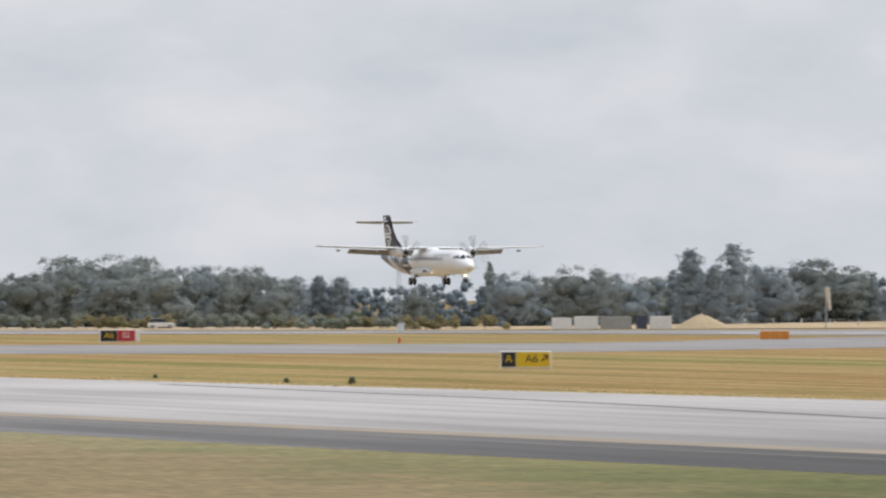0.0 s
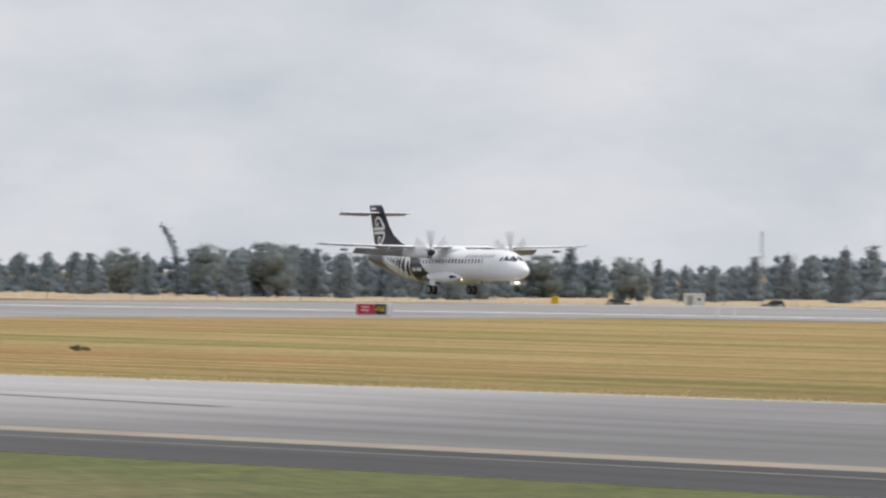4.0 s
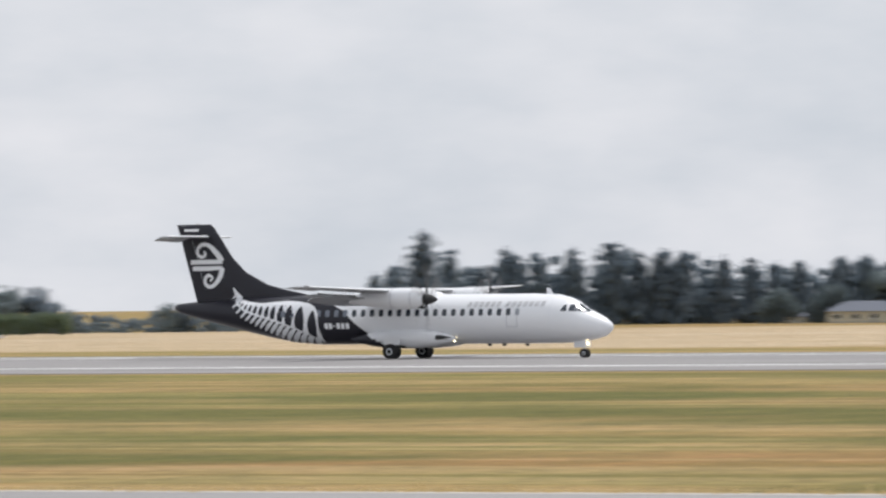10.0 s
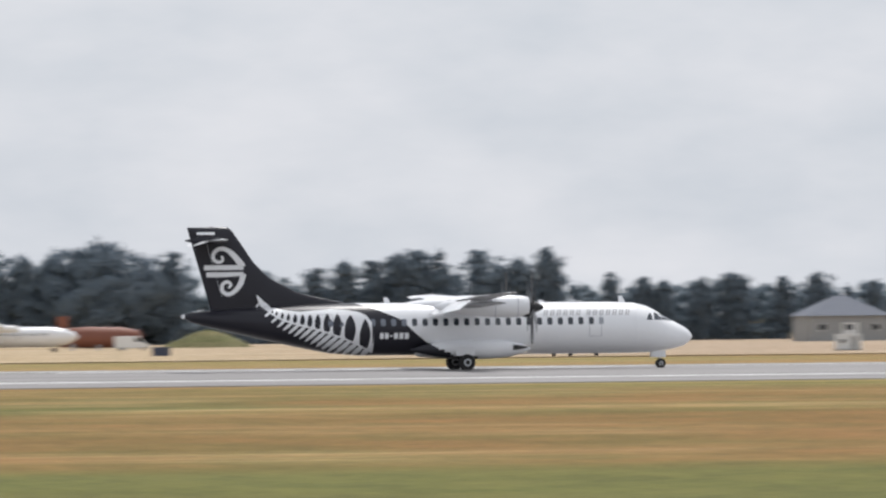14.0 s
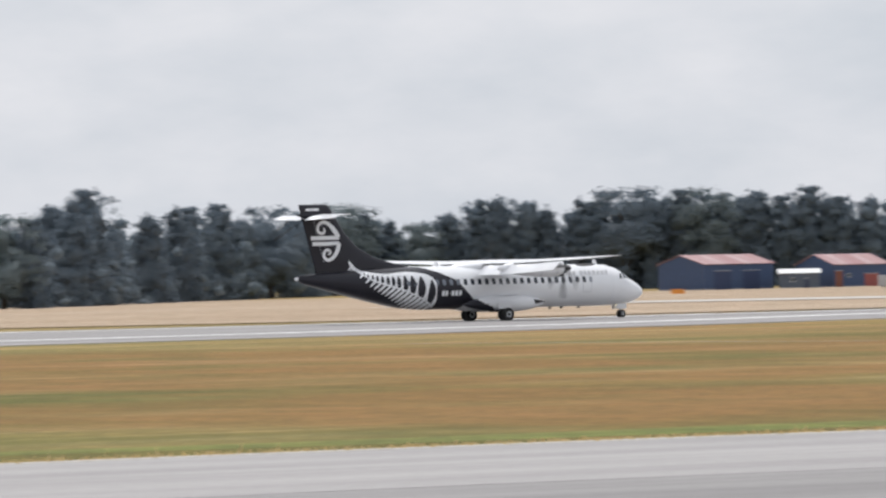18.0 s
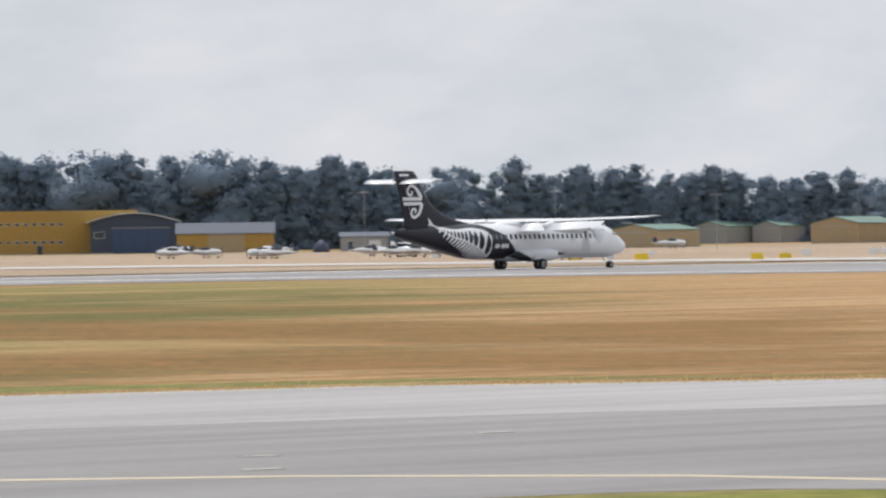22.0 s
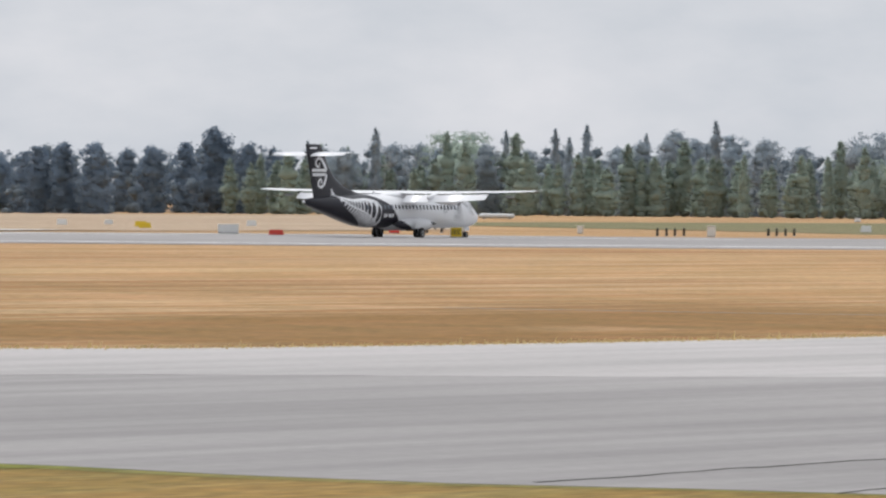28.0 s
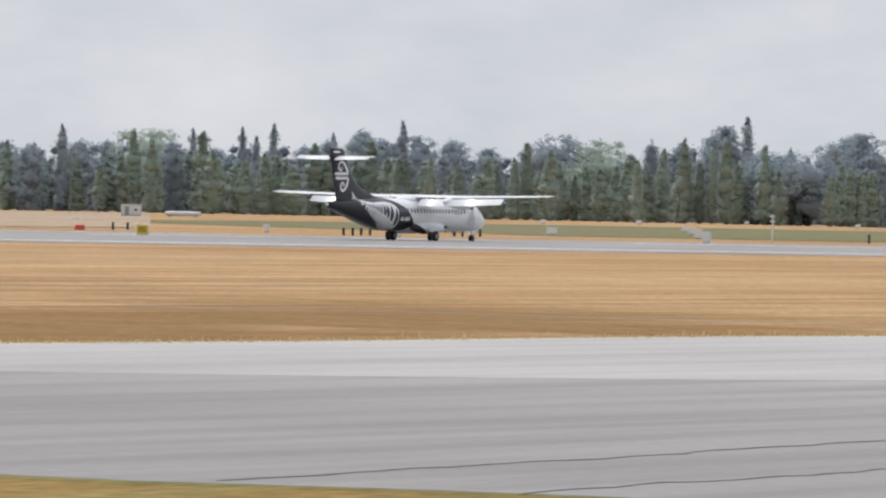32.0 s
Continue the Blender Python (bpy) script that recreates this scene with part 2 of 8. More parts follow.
MEADOW = ((0.325, 0.228, 0.086), (0.180, 0.165, 0.038), (0.275, 0.160, 0.055), (0.42, 0.31, 0.15)), ((0.44, 0.274, 0.124), (0.39, 0.226, 0.092), (0.315, 0.164, 0.067), (0.54, 0.39, 0.228))
GRASS = field("dry_grass", *MEADOW, lush=(0.108, 0.108, 0.022), blend=(-58, 8))
GREEN_GRASS = field("green_grass", ((0.17, 0.19, 0.045), (0.12, 0.165, 0.035), (0.24, 0.19, 0.06), (0.25, 0.22, 0.08)),
                    ((0.19, 0.20, 0.05), (0.14, 0.175, 0.035), (0.27, 0.20, 0.06), (0.27, 0.23, 0.08)), stripe=(0.02, 0.3))
FRESH_GRASS = field("fresh_grass", ((0.15, 0.195, 0.028), (0.115, 0.175, 0.022), (0.22, 0.20, 0.04), (0.20, 0.22, 0.05)),
                    ((0.15, 0.195, 0.028), (0.115, 0.175, 0.022), (0.22, 0.20, 0.04), (0.20, 0.22, 0.05)), stripe=(0.1, 0.3))
CROP = field("crop_grass", ((0.17, 0.172, 0.078), (0.148, 0.160, 0.070), (0.19, 0.165, 0.085), (0.20, 0.185, 0.10)),
             ((0.175, 0.172, 0.080), (0.150, 0.160, 0.070), (0.195, 0.165, 0.085), (0.205, 0.185, 0.10)), stripe=(0.01, 0.06))
OLIVE_GRASS = field("olive_grass", ((0.285, 0.205, 0.050), (0.180, 0.180, 0.036), (0.255, 0.150, 0.042), (0.33, 0.255, 0.092)),
                    ((0.295, 0.210, 0.052), (0.190, 0.186, 0.038), (0.262, 0.156, 0.044), (0.34, 0.262, 0.096)), stripe=(0.05, 0.5))
STRAW = field("long_dry_grass", ((0.50, 0.395, 0.265), (0.44, 0.335, 0.205), (0.40, 0.285, 0.155), (0.55, 0.45, 0.315)),
              ((0.44, 0.335, 0.235), (0.40, 0.295, 0.200), (0.35, 0.25, 0.165), (0.48, 0.385, 0.285)), stripe=(0.01, 0.08))
TAXI = paving("taxiway_asphalt", ((-420, 0.50), (-145, 0.49), (-118, 0.40), (-98, 0.22), (-80, 0.165), (-66, 0.17), (-56, 0.235), (-42, 0.29), (60, 0.29), (90, 0.34), (130, 0.41), (400, 0.41)), 0.24)
SHOULDER = paving("shoulder_asphalt", ((-420, 0.53), (-150, 0.51), (-120, 0.37), (-104, 0.26), (-90, 0.225), (-70, 0.225), (-56, 0.34), (60, 0.40), (110, 0.49), (400, 0.50)), 0.16)
DARK_ASPHALT = paving("dark_asphalt", ((-420, 0.27), (-140, 0.23), (-118, 0.17), (-98, 0.075), (-75, 0.045), (-50, 0.038), (0, 0.07)), 0.4)
RUNWAY = paving("runway_surface", ((-900, 0.32), (-300, 0.33), (0, 0.31), (200, 0.34), (900, 0.36)), 0.3)
PALE_CONCRETE = material("pale_concrete", (0.56, 0.53, 0.49), 0.85, second=(0.47, 0.44, 0.40), scale=0.05, amount=0.6, fine=(0.5, 0.48, 0.45), fine_scale=1.5)
YELLOW_PAINT = material("yellow_paint", (0.33, 0.265, 0.185), 0.7, second=(0.20, 0.175, 0.145), scale=0.5, amount=0.7, fine=(0.3, 0.26, 0.2), fine_scale=3.0)
YELLOW_LINE = material("yellow_line_paint", (0.62, 0.52, 0.34), 0.7, second=(0.50, 0.43, 0.31), scale=0.5, amount=0.6, fine=(0.4, 0.36, 0.28), fine_scale=3.0)
WHITE_PAINT = material("line_white", (0.82, 0.82, 0.81), 0.6, second=(0.66, 0.66, 0.65), scale=0.15, amount=0.7)
EDGE_PALE = material("pale_edge", (0.50, 0.47, 0.42), 0.9, second=(0.40, 0.36, 0.30), scale=0.4)
PALE_SEAM = material("pale_seam", (0.22, 0.205, 0.18), 0.9, second=(0.12, 0.115, 0.105), scale=0.8)
CRACK = material("crack_dark", (0.13, 0.126, 0.122), 0.95, second=(0.20, 0.195, 0.19), scale=2.0)
WHITE = material("white_paint", (0.80, 0.81, 0.82), 0.35, second=(0.74, 0.75, 0.77), scale=0.6, amount=0.4, coat=0.3)
BARK = material("bark", (0.10, 0.075, 0.055), 0.95, second=(0.05, 0.04, 0.03), scale=3.0, stretch=(1, 1, 0.2))


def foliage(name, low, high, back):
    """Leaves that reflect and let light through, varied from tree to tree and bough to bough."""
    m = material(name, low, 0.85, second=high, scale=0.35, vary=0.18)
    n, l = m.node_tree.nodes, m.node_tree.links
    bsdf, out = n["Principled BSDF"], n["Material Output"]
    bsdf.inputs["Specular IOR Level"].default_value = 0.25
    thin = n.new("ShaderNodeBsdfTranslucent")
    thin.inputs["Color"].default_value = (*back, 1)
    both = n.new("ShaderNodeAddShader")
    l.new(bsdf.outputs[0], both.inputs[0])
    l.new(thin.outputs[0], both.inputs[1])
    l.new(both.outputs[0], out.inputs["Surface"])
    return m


DRY_STEM = foliage("dry_stems", (0.36, 0.28, 0.14), (0.42, 0.33, 0.18), (0.28, 0.21, 0.10))
# Belt foliage colours: distance haze is put in, most in west, far and east.
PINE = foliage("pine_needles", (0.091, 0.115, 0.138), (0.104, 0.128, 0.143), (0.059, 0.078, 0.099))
FAR_PINE = foliage("hazed_far_needles", (0.116, 0.153, 0.196), (0.133, 0.170, 0.203), (0.076, 0.104, 0.141))
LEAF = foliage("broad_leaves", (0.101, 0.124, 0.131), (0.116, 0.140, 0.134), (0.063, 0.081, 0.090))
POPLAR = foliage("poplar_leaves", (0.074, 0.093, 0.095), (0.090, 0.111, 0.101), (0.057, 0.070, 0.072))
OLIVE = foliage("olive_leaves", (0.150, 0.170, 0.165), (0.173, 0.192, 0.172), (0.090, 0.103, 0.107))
WEST_PINE = foliage("hazed_west_needles", (0.165, 0.194, 0.208), (0.185, 0.210, 0.214), (0.105, 0.122, 0.140))
EAST_PINE = foliage("hazed_east_needles", (0.223, 0.261, 0.291), (0.244, 0.278, 0.291), (0.149, 0.174, 0.199))
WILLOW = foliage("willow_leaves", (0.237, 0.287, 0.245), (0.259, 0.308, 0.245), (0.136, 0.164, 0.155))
UNDERGROWTH = foliage("undergrowth", (0.110, 0.135, 0.153), (0.123, 0.147, 0.161), (0.096, 0.119, 0.139))


# ---- mesh helpers ----
def mesh_from(name, verts, faces, mats, index=None, smooth=False):
    me = bpy.data.meshes.new(name)
    me.from_pydata([tuple(v) for v in verts], [], faces)
    for m in mats:
        me.materials.append(m)
    if index is not None:
        me.polygons.foreach_set("material_index", index)
    if smooth:
        me.polygons.foreach_set("use_smooth", [True] * len(me.polygons))
    me.update()
    return me


def part(name, bm, mat, parent, label="", smooth=False):
    """Links a bmesh (or a ready mesh) as one mesh object under a thing or a part."""
    if isinstance(bm, bmesh.types.BMesh):
        me = bpy.data.meshes.new(name)
        bm.to_mesh(me)
        bm.free()
        for m in (mat if isinstance(mat, (list, tuple)) else [mat]):
            me.materials.append(m)
        if smooth:
            me.polygons.foreach_set("use_smooth", [True] * len(me.polygons))
    else:
        me = bm
    ob = new(name, me)
    ob.parent = parent
    if label:
        ob["label"] = label
    return ob


def thing(name, label, category, group="", kind="", at=None):
    ob = new(name)
    ob.empty_display_size = 0.3
    if at is not None:
        ob.matrix_basis = at
    return tagged(ob, label, category, group, kind)


def add_box(bm, x0, x1, y0, y1, z0, z1, mat=0, bevel=0.0):
    m = Matrix.Translation(((x0 + x1) / 2, (y0 + y1) / 2, (z0 + z1) / 2)) @ Matrix.Diagonal((x1 - x0, y1 - y0, z1 - z0, 1))
    r = bmesh.ops.create_cube(bm, size=1, matrix=m)
    fs = {f for v in r["verts"] for f in v.link_faces}
    if bevel:
        out = bmesh.ops.bevel(bm, geom=list({e for f in fs for e in f.edges}), offset=bevel, segments=1, affect="EDGES", profile=0.5)
        fs = set(out["faces"]) | {f for f in fs if f.is_valid}
    for f in fs:
        f.material_index = mat
    return fs


def box(x0, x1, y0, y1, z0, z1, bevel=0.0):
    bm = bmesh.new()
    add_box(bm, x0, x1, y0, y1, z0, z1, 0, bevel)
    return bm


def add_tube(bm, a, b, ra, rb=None, seg=8, mat=0, caps=True):
    a, b = Vector(a), Vector(b)
    d = b - a
    q = d.to_track_quat("Z", "Y").to_matrix().to_4x4()
    r = bmesh.ops.create_cone(bm, cap_ends=caps, segments=seg, radius1=ra, radius2=ra if rb is None else rb, depth=d.length,
                              matrix=Matrix.Translation((a + b) / 2) @ q)
    for f in {f for v in r["verts"] for f in v.link_faces}:
        f.material_index = mat


def tube(a, b, ra, rb=None, seg=8):
    bm = bmesh.new()
    add_tube(bm, a, b, ra, rb, seg)
    return bm


def smooth_line(points, step):
    """x, y points on a smooth line through the given ones."""
    pts = [Vector(p) for p in points]
    out = []
    for i in range(len(pts) - 1):
        p0, p1, p2, p3 = pts[max(i - 1, 0)], pts[i], pts[i + 1], pts[min(i + 2, len(pts) - 1)]
        n = max(1, int((p2 - p1).length / step))
        for k in range(n):
            u = k / n
            out.append(0.5 * (2 * p1 + (p2 - p0) * u + (2 * p0 - 5 * p1 + 4 * p2 - p3) * u * u + (3 * p1 - p0 - 3 * p2 + p3) * u ** 3))
    return out + [pts[-1]]


def slab(name, outline, z, mat, label, thick=0.15):
    """A paved area: a closed outline with an edge that reaches into the ground."""
    bm = bmesh.new()
    top = [bm.verts.new((x, y, z + terrain(x, y))) for x, y in outline]
    f = bm.faces.new(top)
    if f.normal.z < 0:
        f.normal_flip()
    ex = bmesh.ops.extrude_face_region(bm, geom=[f])
    for v in ex["geom"]:
        if isinstance(v, bmesh.types.BMVert):
            v.co.z -= thick
    bmesh.ops.recalc_face_normals(bm, faces=bm.faces)
    bmesh.ops.triangulate(bm, faces=[g for g in bm.faces if len(g.verts) > 4])
    me = bpy.data.meshes.new(name)
    bm.to_mesh(me)
    bm.free()
    me.materials.append(mat)
    return tagged(new(name, me), label, name.split("_")[0], kind="structure")


# ---- ground, runway, taxiway ----
def terrain(x, y):
    """The airfield is level; beyond the runway the land drops a few metres to the trees."""
    edge = np.interp(x, (-900, -600, -452, -335, -200, 0, 150, 280, 420, 540, 900), (216, 236, 280, 315, 330, 345, 385, 445, 425, 335, 255))
    drop = np.interp(math.degrees(math.atan2(x, y)), (-70, -62, -55, 10, 31, 38, 44, 50, 53, 60), (2.4, 3.0, 3.4, 3.4, 2.2, 1.8, 1.5, 0.8, 0.35, 0.2))
    u = min(1.0, max(0.0, (y - edge) / np.interp(x, (-400, -220), (130, 260))))
    r, b = math.hypot(x, y), math.degrees(math.atan2(x, y))
    west = np.interp(b, (-75, -65, -61.3, -58, -54.5), (0.0056, 0.0056, 0.0045, 0.0025, 0.0)) * min(max(r - 437, 0.0), 1100)
    return float(min(-drop * u * u * (3 - 2 * u), -west))


gx = [-5000, -3500, -2500, -1900, -1600] + list(range(-1400, 1401, 25)) + [1600, 1900, 2500, 3500, 5000]
gy = [-400, -100, 0, 60, 120, 160] + list(range(180, 700, 14)) + list(range(720, 1500, 60)) + [1700, 2200, 3000, 4000, 5000]
gv = [(x, y, terrain(x, y)) for y in gy for x in gx]
gf = [(r * len(gx) + c, r * len(gx) + c + 1, (r + 1) * len(gx) + c + 1, (r + 1) * len(gx) + c) for r in range(len(gy) - 1) for c in range(len(gx) - 1)]
ground = tagged(new("ground", mesh_from("ground", gv, gf, [GRASS], smooth=True)), "dry mown airfield grass, straw yellow with green streaks", "grass", kind="structure")

TAXI_FAR = smooth_line([(-420, 62), (-300, 68), (-205, 75), (-160, 80), (-120, 85), (-80, 88), (0, 88.5), (50, 91), (70, 90), (79, 87.6), (86.5, 82), (94, 78), (107, 76.2), (125, 75.6), (150, 71), (210, 60)], 6)
TAXI_NEAR = smooth_line([(-420, 36), (-200, 43.5), (-125, 46), (-86, 49), (-56, 51), (0, 52.5), (38, 51.6), (46.8, 50.2), (48.9, 49.8), (50.6, 48.9), (51.6, 47.3), (51.9, 45.1), (51.8, 42.4), (52.2, 39.4), (53.3, 36.9), (54.1, 34.3), (54.8, 31.1), (55.4, 28.2), (59, 10), (62, -40)], 4)
taxiway = slab("taxiway", [tuple(p) for p in TAXI_FAR] + [(400, 40), (400, -40)] + [tuple(p) for p in reversed(TAXI_NEAR)], 0.012, TAXI, "grey asphalt taxiway with streaks and cracks")
SHOULDER_IN = [Vector((p.x, p.y - np.interp(p.x, (-200, -60, 60, 100, 140), (10, 14, 17, 23, 27)))) for p in TAXI_FAR]
shoulder = slab("pavement_shoulder", [tuple(p) for p in TAXI_FAR] + [tuple(p) for p in reversed(SHOULDER_IN)], 0.016, SHOULDER, "pale weathered shoulder along the taxiway", 0.004)
YELLOW = smooth_line([(-420, 44), (-360, 45.8), (-300, 47.6), (-245, 49.2), (-205, 50.4), (-175, 51.3), (-145, 52.2), (-115, 54.4), (-85, 56.8), (-56, 58.8), (0, 60.5), (38, 61.6), (46, 60), (50, 56.6), (52.8, 52.2), (53.4, 48.8)], 4)
dark = slab("pavement_dark", [tuple(p) for p in YELLOW if p.x < -22] + [tuple(p + Vector((0, 0.15))) for p in reversed(TAXI_NEAR) if p.x < -22], 0.016, DARK_ASPHALT, "fresh dark asphalt edge of the taxiway", 0.004)


def painted(name, points, width, mat, label, owner, z=0.022):
    """A painted or worn line on a pavement; a width or a function of x."""
    vs, fs = [], []
    for i, p in enumerate(points):
        d = (points[min(i + 1, len(points) - 1)] - points[max(i - 1, 0)]).normalized()
        w = width(p.x) if callable(width) else width
        s = Vector((-d.y, d.x)) * w / 2
        zz = z + terrain(p.x, p.y)
        vs += [(*(p + s), zz), (*(p - s), zz), (*(p + s), zz - 0.006), (*(p - s), zz - 0.006)]
        if i:
            k = 4 * i
            fs += [(k - 4, k - 3, k + 1, k), (k - 4, k, k + 2, k - 2), (k - 3, k - 1, k + 3, k + 1)]
    ob = new(name, mesh_from(name, vs, fs, [mat]))
    ob.parent = owner
    ob["label"] = label
    return ob


painted("edge_line", [p for p in YELLOW if p.x < 6], lambda x: np.interp(x, (-150, -50, 20), (1.7, 1.5, 0.8)), YELLOW_PAINT, "faded yellow edge line", taxiway)
painted("edge_line", [p for p in YELLOW if p.x > 1.5], lambda x: np.interp(x, (38, 50), (0.8, 0.5)), YELLOW_LINE, "yellow edge line", taxiway, 0.017)
painted("seam", smooth_line([(-200, 49), (-160, 50), (-125, 51), (-98, 53), (-78, 54.7), (-65, 55.4), (-53, 55.1), (-42, 55.2), (-30, 55.5)], 4), 0.25, PALE_SEAM, "pale seam in the dark asphalt", taxiway)
for row in ([(53, 38.8), (54, 38.9), (57.6, 39.3), (63, 39.6), (68.5, 40.2), (80, 41)], [(53.6, 35.2), (54.6, 35.3), (56.8, 35.6), (60.1, 35.6), (70, 36.4)]):
    line = [p + Vector((0, random.uniform(-0.13, 0.13))) for p in smooth_line(row, 0.7)]
    painted("crack", line, lambda x: 0.03 + 0.045 * math.sin(x * 3.1) ** 2, CRACK, "dark crack in the asphalt", taxiway)
painted("patch_line", smooth_line([(-185, 74), (-168, 73.4), (-150, 72.8), (-127, 70.3), (-110, 69)], 4), 0.5, CRACK, "dark sealed joint", taxiway, 0.020)
for x, y in ((53.8, 62.2), (50.8, 58.7), (62, 66), (70, 63)):
    painted("paint_mark", [Vector((x, y)), Vector((x + 0.6, y - 0.06))], 0.25, EDGE_PALE, "worn white paint mark", taxiway)

RUN_NEAR = smooth_line([(-900, 120), (-600, 158), (-435, 142), (-396, 185), (-330, 208), (-262, 222), (-215, 234), (-144, 235), (0, 244), (120, 254), (178, 266), (222, 285), (262, 276), (300, 248), (335, 226), (420, 196), (700, 110)], 12)
RUN_FAR = smooth_line([(-900, 213), (-600, 233), (-452, 272), (-400, 288), (-335, 301), (-250, 308), (0, 317), (180, 325), (300, 338), (396, 325), (440, 296), (540, 262), (900, 150)], 12)
runway = slab("runway", [tuple(p) for p in RUN_FAR] + [tuple(p) for p in reversed(RUN_NEAR)], 0.03, RUNWAY, "long pale grey runway with faded white markings")
painted("edge_line", [p + Vector((0, 18)) for p in RUN_NEAR if -600 < p.x < 520], 2.2, WHITE_PAINT, "white runway edge line", runway, 0.04)
middle = [p + Vector((0, 0)) for p in smooth_line([(-600, 262), (-500, 285), (-418, 292), (-270, 299), (-84, 300), (0, 304), (43, 308), (121, 316), (228, 328), (308, 330), (356, 318), (400, 290), (520, 240)], 10)]
for i in range(0, len(middle) - 4, 5):
    painted("centre_dash", middle[i:i + 4], 1.3, WHITE_PAINT, "white centre-line dash", runway, 0.04)
painted("edge_line", [p + Vector((0, -6)) for p in RUN_FAR if -450 < p.x < 420], 1.2, WHITE_PAINT, "white runway edge line", runway, 0.04)
painted("exit_mark", [Vector((110, 251)), Vector((112.5, 255.5)), Vector((118, 258))], 1.0, WHITE_PAINT, "white angled mark", runway, 0.04)


def strip(name, centre, width, mat, label, lift=0.03):
    """A flat strip that follows the land."""
    vs, fs = [], []
    for i, p in enumerate(centre):
        d = (centre[min(i + 1, len(centre) - 1)] - centre[max(i - 1, 0)]).normalized()
        n = Vector((-d.y, d.x))
        w = width(i / (len(centre) - 1)) if callable(width) else width
        for k in range(5):
            q = p + n * w * (k / 4 - 0.5)
            vs.append((q.x, q.y, terrain(q.x, q.y) + lift))
        if i:
            a = 5 * (i - 1)
            fs += [(a + k, a + k + 1, a + k + 6, a + k + 5) for k in range(4)]
    me = mesh_from(name, vs, fs, [mat])
    me.flip_normals() if me.polygons[0].normal.z < 0 else None
    return tagged(new(name, me), label, name.split("_")[0], kind="structure")


strip("taxiway_far", smooth_line([(278, 468), (297, 446), (318, 425), (345, 402), (372, 372), (384, 340)], 8), 30, PALE_CONCRETE, "pale concrete taxiway beyond the runway", 0.11)


def polar(b, r):
    return (r * math.sin(radians(b)), r * math.cos(radians(b)))


EXIT_NEAR = smooth_line([polar(*p) for p in ((-74, 300), (-70, 299), (-65, 300), (-61.3, 326), (-58.8, 341), (-55.7, 354), (-52.5, 374), (-49, 402))], 8)
EXIT_FAR = smooth_line([polar(*p) for p in ((-74, 348), (-70, 347), (-65.5, 350), (-63.5, 362), (-62, 392), (-59.5, 412), (-56, 408), (-49, 412))], 8)
slab("taxiway_exit", [tuple(p) for p in EXIT_FAR] + [tuple(p) for p in reversed(EXIT_NEAR)], 0.018, RUNWAY, "pale grey exit taxiway to the runway", 0.15)
VERGE = [p for p in TAXI_NEAR if -20 < p.x < 55]


def verge(name, width, mat, label, lift):
    """A band of grass along the inner edge of the taxiway."""
    strip(name, [p - p.normalized() * (width(i / (len(VERGE) - 1)) / 2 - 0.1) for i, p in enumerate(VERGE)], width, mat, label, lift)


verge("grass_verge_near", lambda u: 0.25 + 1.0 * math.sin(3.1 * u), GREEN_GRASS, "green grass verge beside the taxiway", 0.007)
strip("grass_verge_east", smooth_line([(36, 99), (55, 95.5), (70, 95), (84, 90), (92, 83)], 5), lambda u: 3.4 * math.sin(3.1 * u) + 0.4, GREEN_GRASS, "greener grass along the taxiway edge", 0.003)
for pts in ([(142.8, 79.5), (143.2, 81.6), (142.5, 90.1), (140.5, 94.3), (137, 104)], [(134, 226), (135.4, 218.5), (137.5, 206.6), (139, 196)]):
    strip("track_dry", smooth_line(pts, 3), 0.7, PALE_SEAM, "pale dry vehicle track in the grass", 0.004)


def polar_patch(name, b0, b1, inner, outer, mat, label, lift):
    """A sheet of other growth on the land beyond the runway, between two bearings and two distances."""
    n, rings = int(b1 - b0) + 1, 46
    vs = []
    for i in range(n):
        b = b0 + i
        near, far = np.interp(b, *inner), np.interp(b, *outer)
        for k in range(rings):
            r = near + (far - near) * (k / (rings - 1)) ** 1.5
            x, y = r * math.sin(radians(b)), r * math.cos(radians(b))
            vs.append((x, y, terrain(x, y) + lift))
    fs = [(i * rings + k, (i + 1) * rings + k, (i + 1) * rings + k + 1, i * rings + k + 1) for i in range(n - 1) for k in range(rings - 1)]
    me = mesh_from(name, vs, fs, [mat])
    if me.polygons[0].normal.z < 0:
        me.flip_normals()
    tagged(new(name, me), label, "grass", kind="structure")


polar_patch("grass_pale", -70, 53, ((-70, -65, -60, -48, -39, 0, 10, 22, 31, 36, 42, 50, 53), (655, 655, 590, 520, 470, 385, 385, 385, 390, 415, 462, 535, 600)), ((-70, 53), (1300, 1300)), STRAW, "pale long dry grass beyond the runway", 0.06)
INNER_EDGE = ((15, 25, 36.4, 42.4, 44.4, 46.2, 48, 50.6, 53, 55, 58, 60, 66), (54.4, 57.8, 64.5, 67.8, 68.7, 70.0, 70.2, 67.4, 66.8, 66.8, 66.3, 65.0, 62.0))
polar_patch("grass_near", 15, 66, ((15, 66), (30, 30)), INNER_EDGE, OLIVE_GRASS, "olive mown grass inside the taxiway", 0.003)
polar_patch("grass_edge", 37, 52, ((37, 41, 44, 47, 49, 52), (63.9, 64.2, 65.6, 67.7, 68.2, 67.0)), ((37, 41, 44, 47, 49, 52), (64.9, 67.1, 68.5, 70.1, 69.0, 67.0)), FRESH_GRASS, "fresh green grass along the edge of the taxiway", 0.008)
polar_patch("grass_field", 52, 66, ((52, 54, 57, 66), (830, 700, 610, 680)), ((52, 54, 57, 66), (860, 960, 1050, 1060)), CROP, "green crop field beyond the runway end", 0.04)


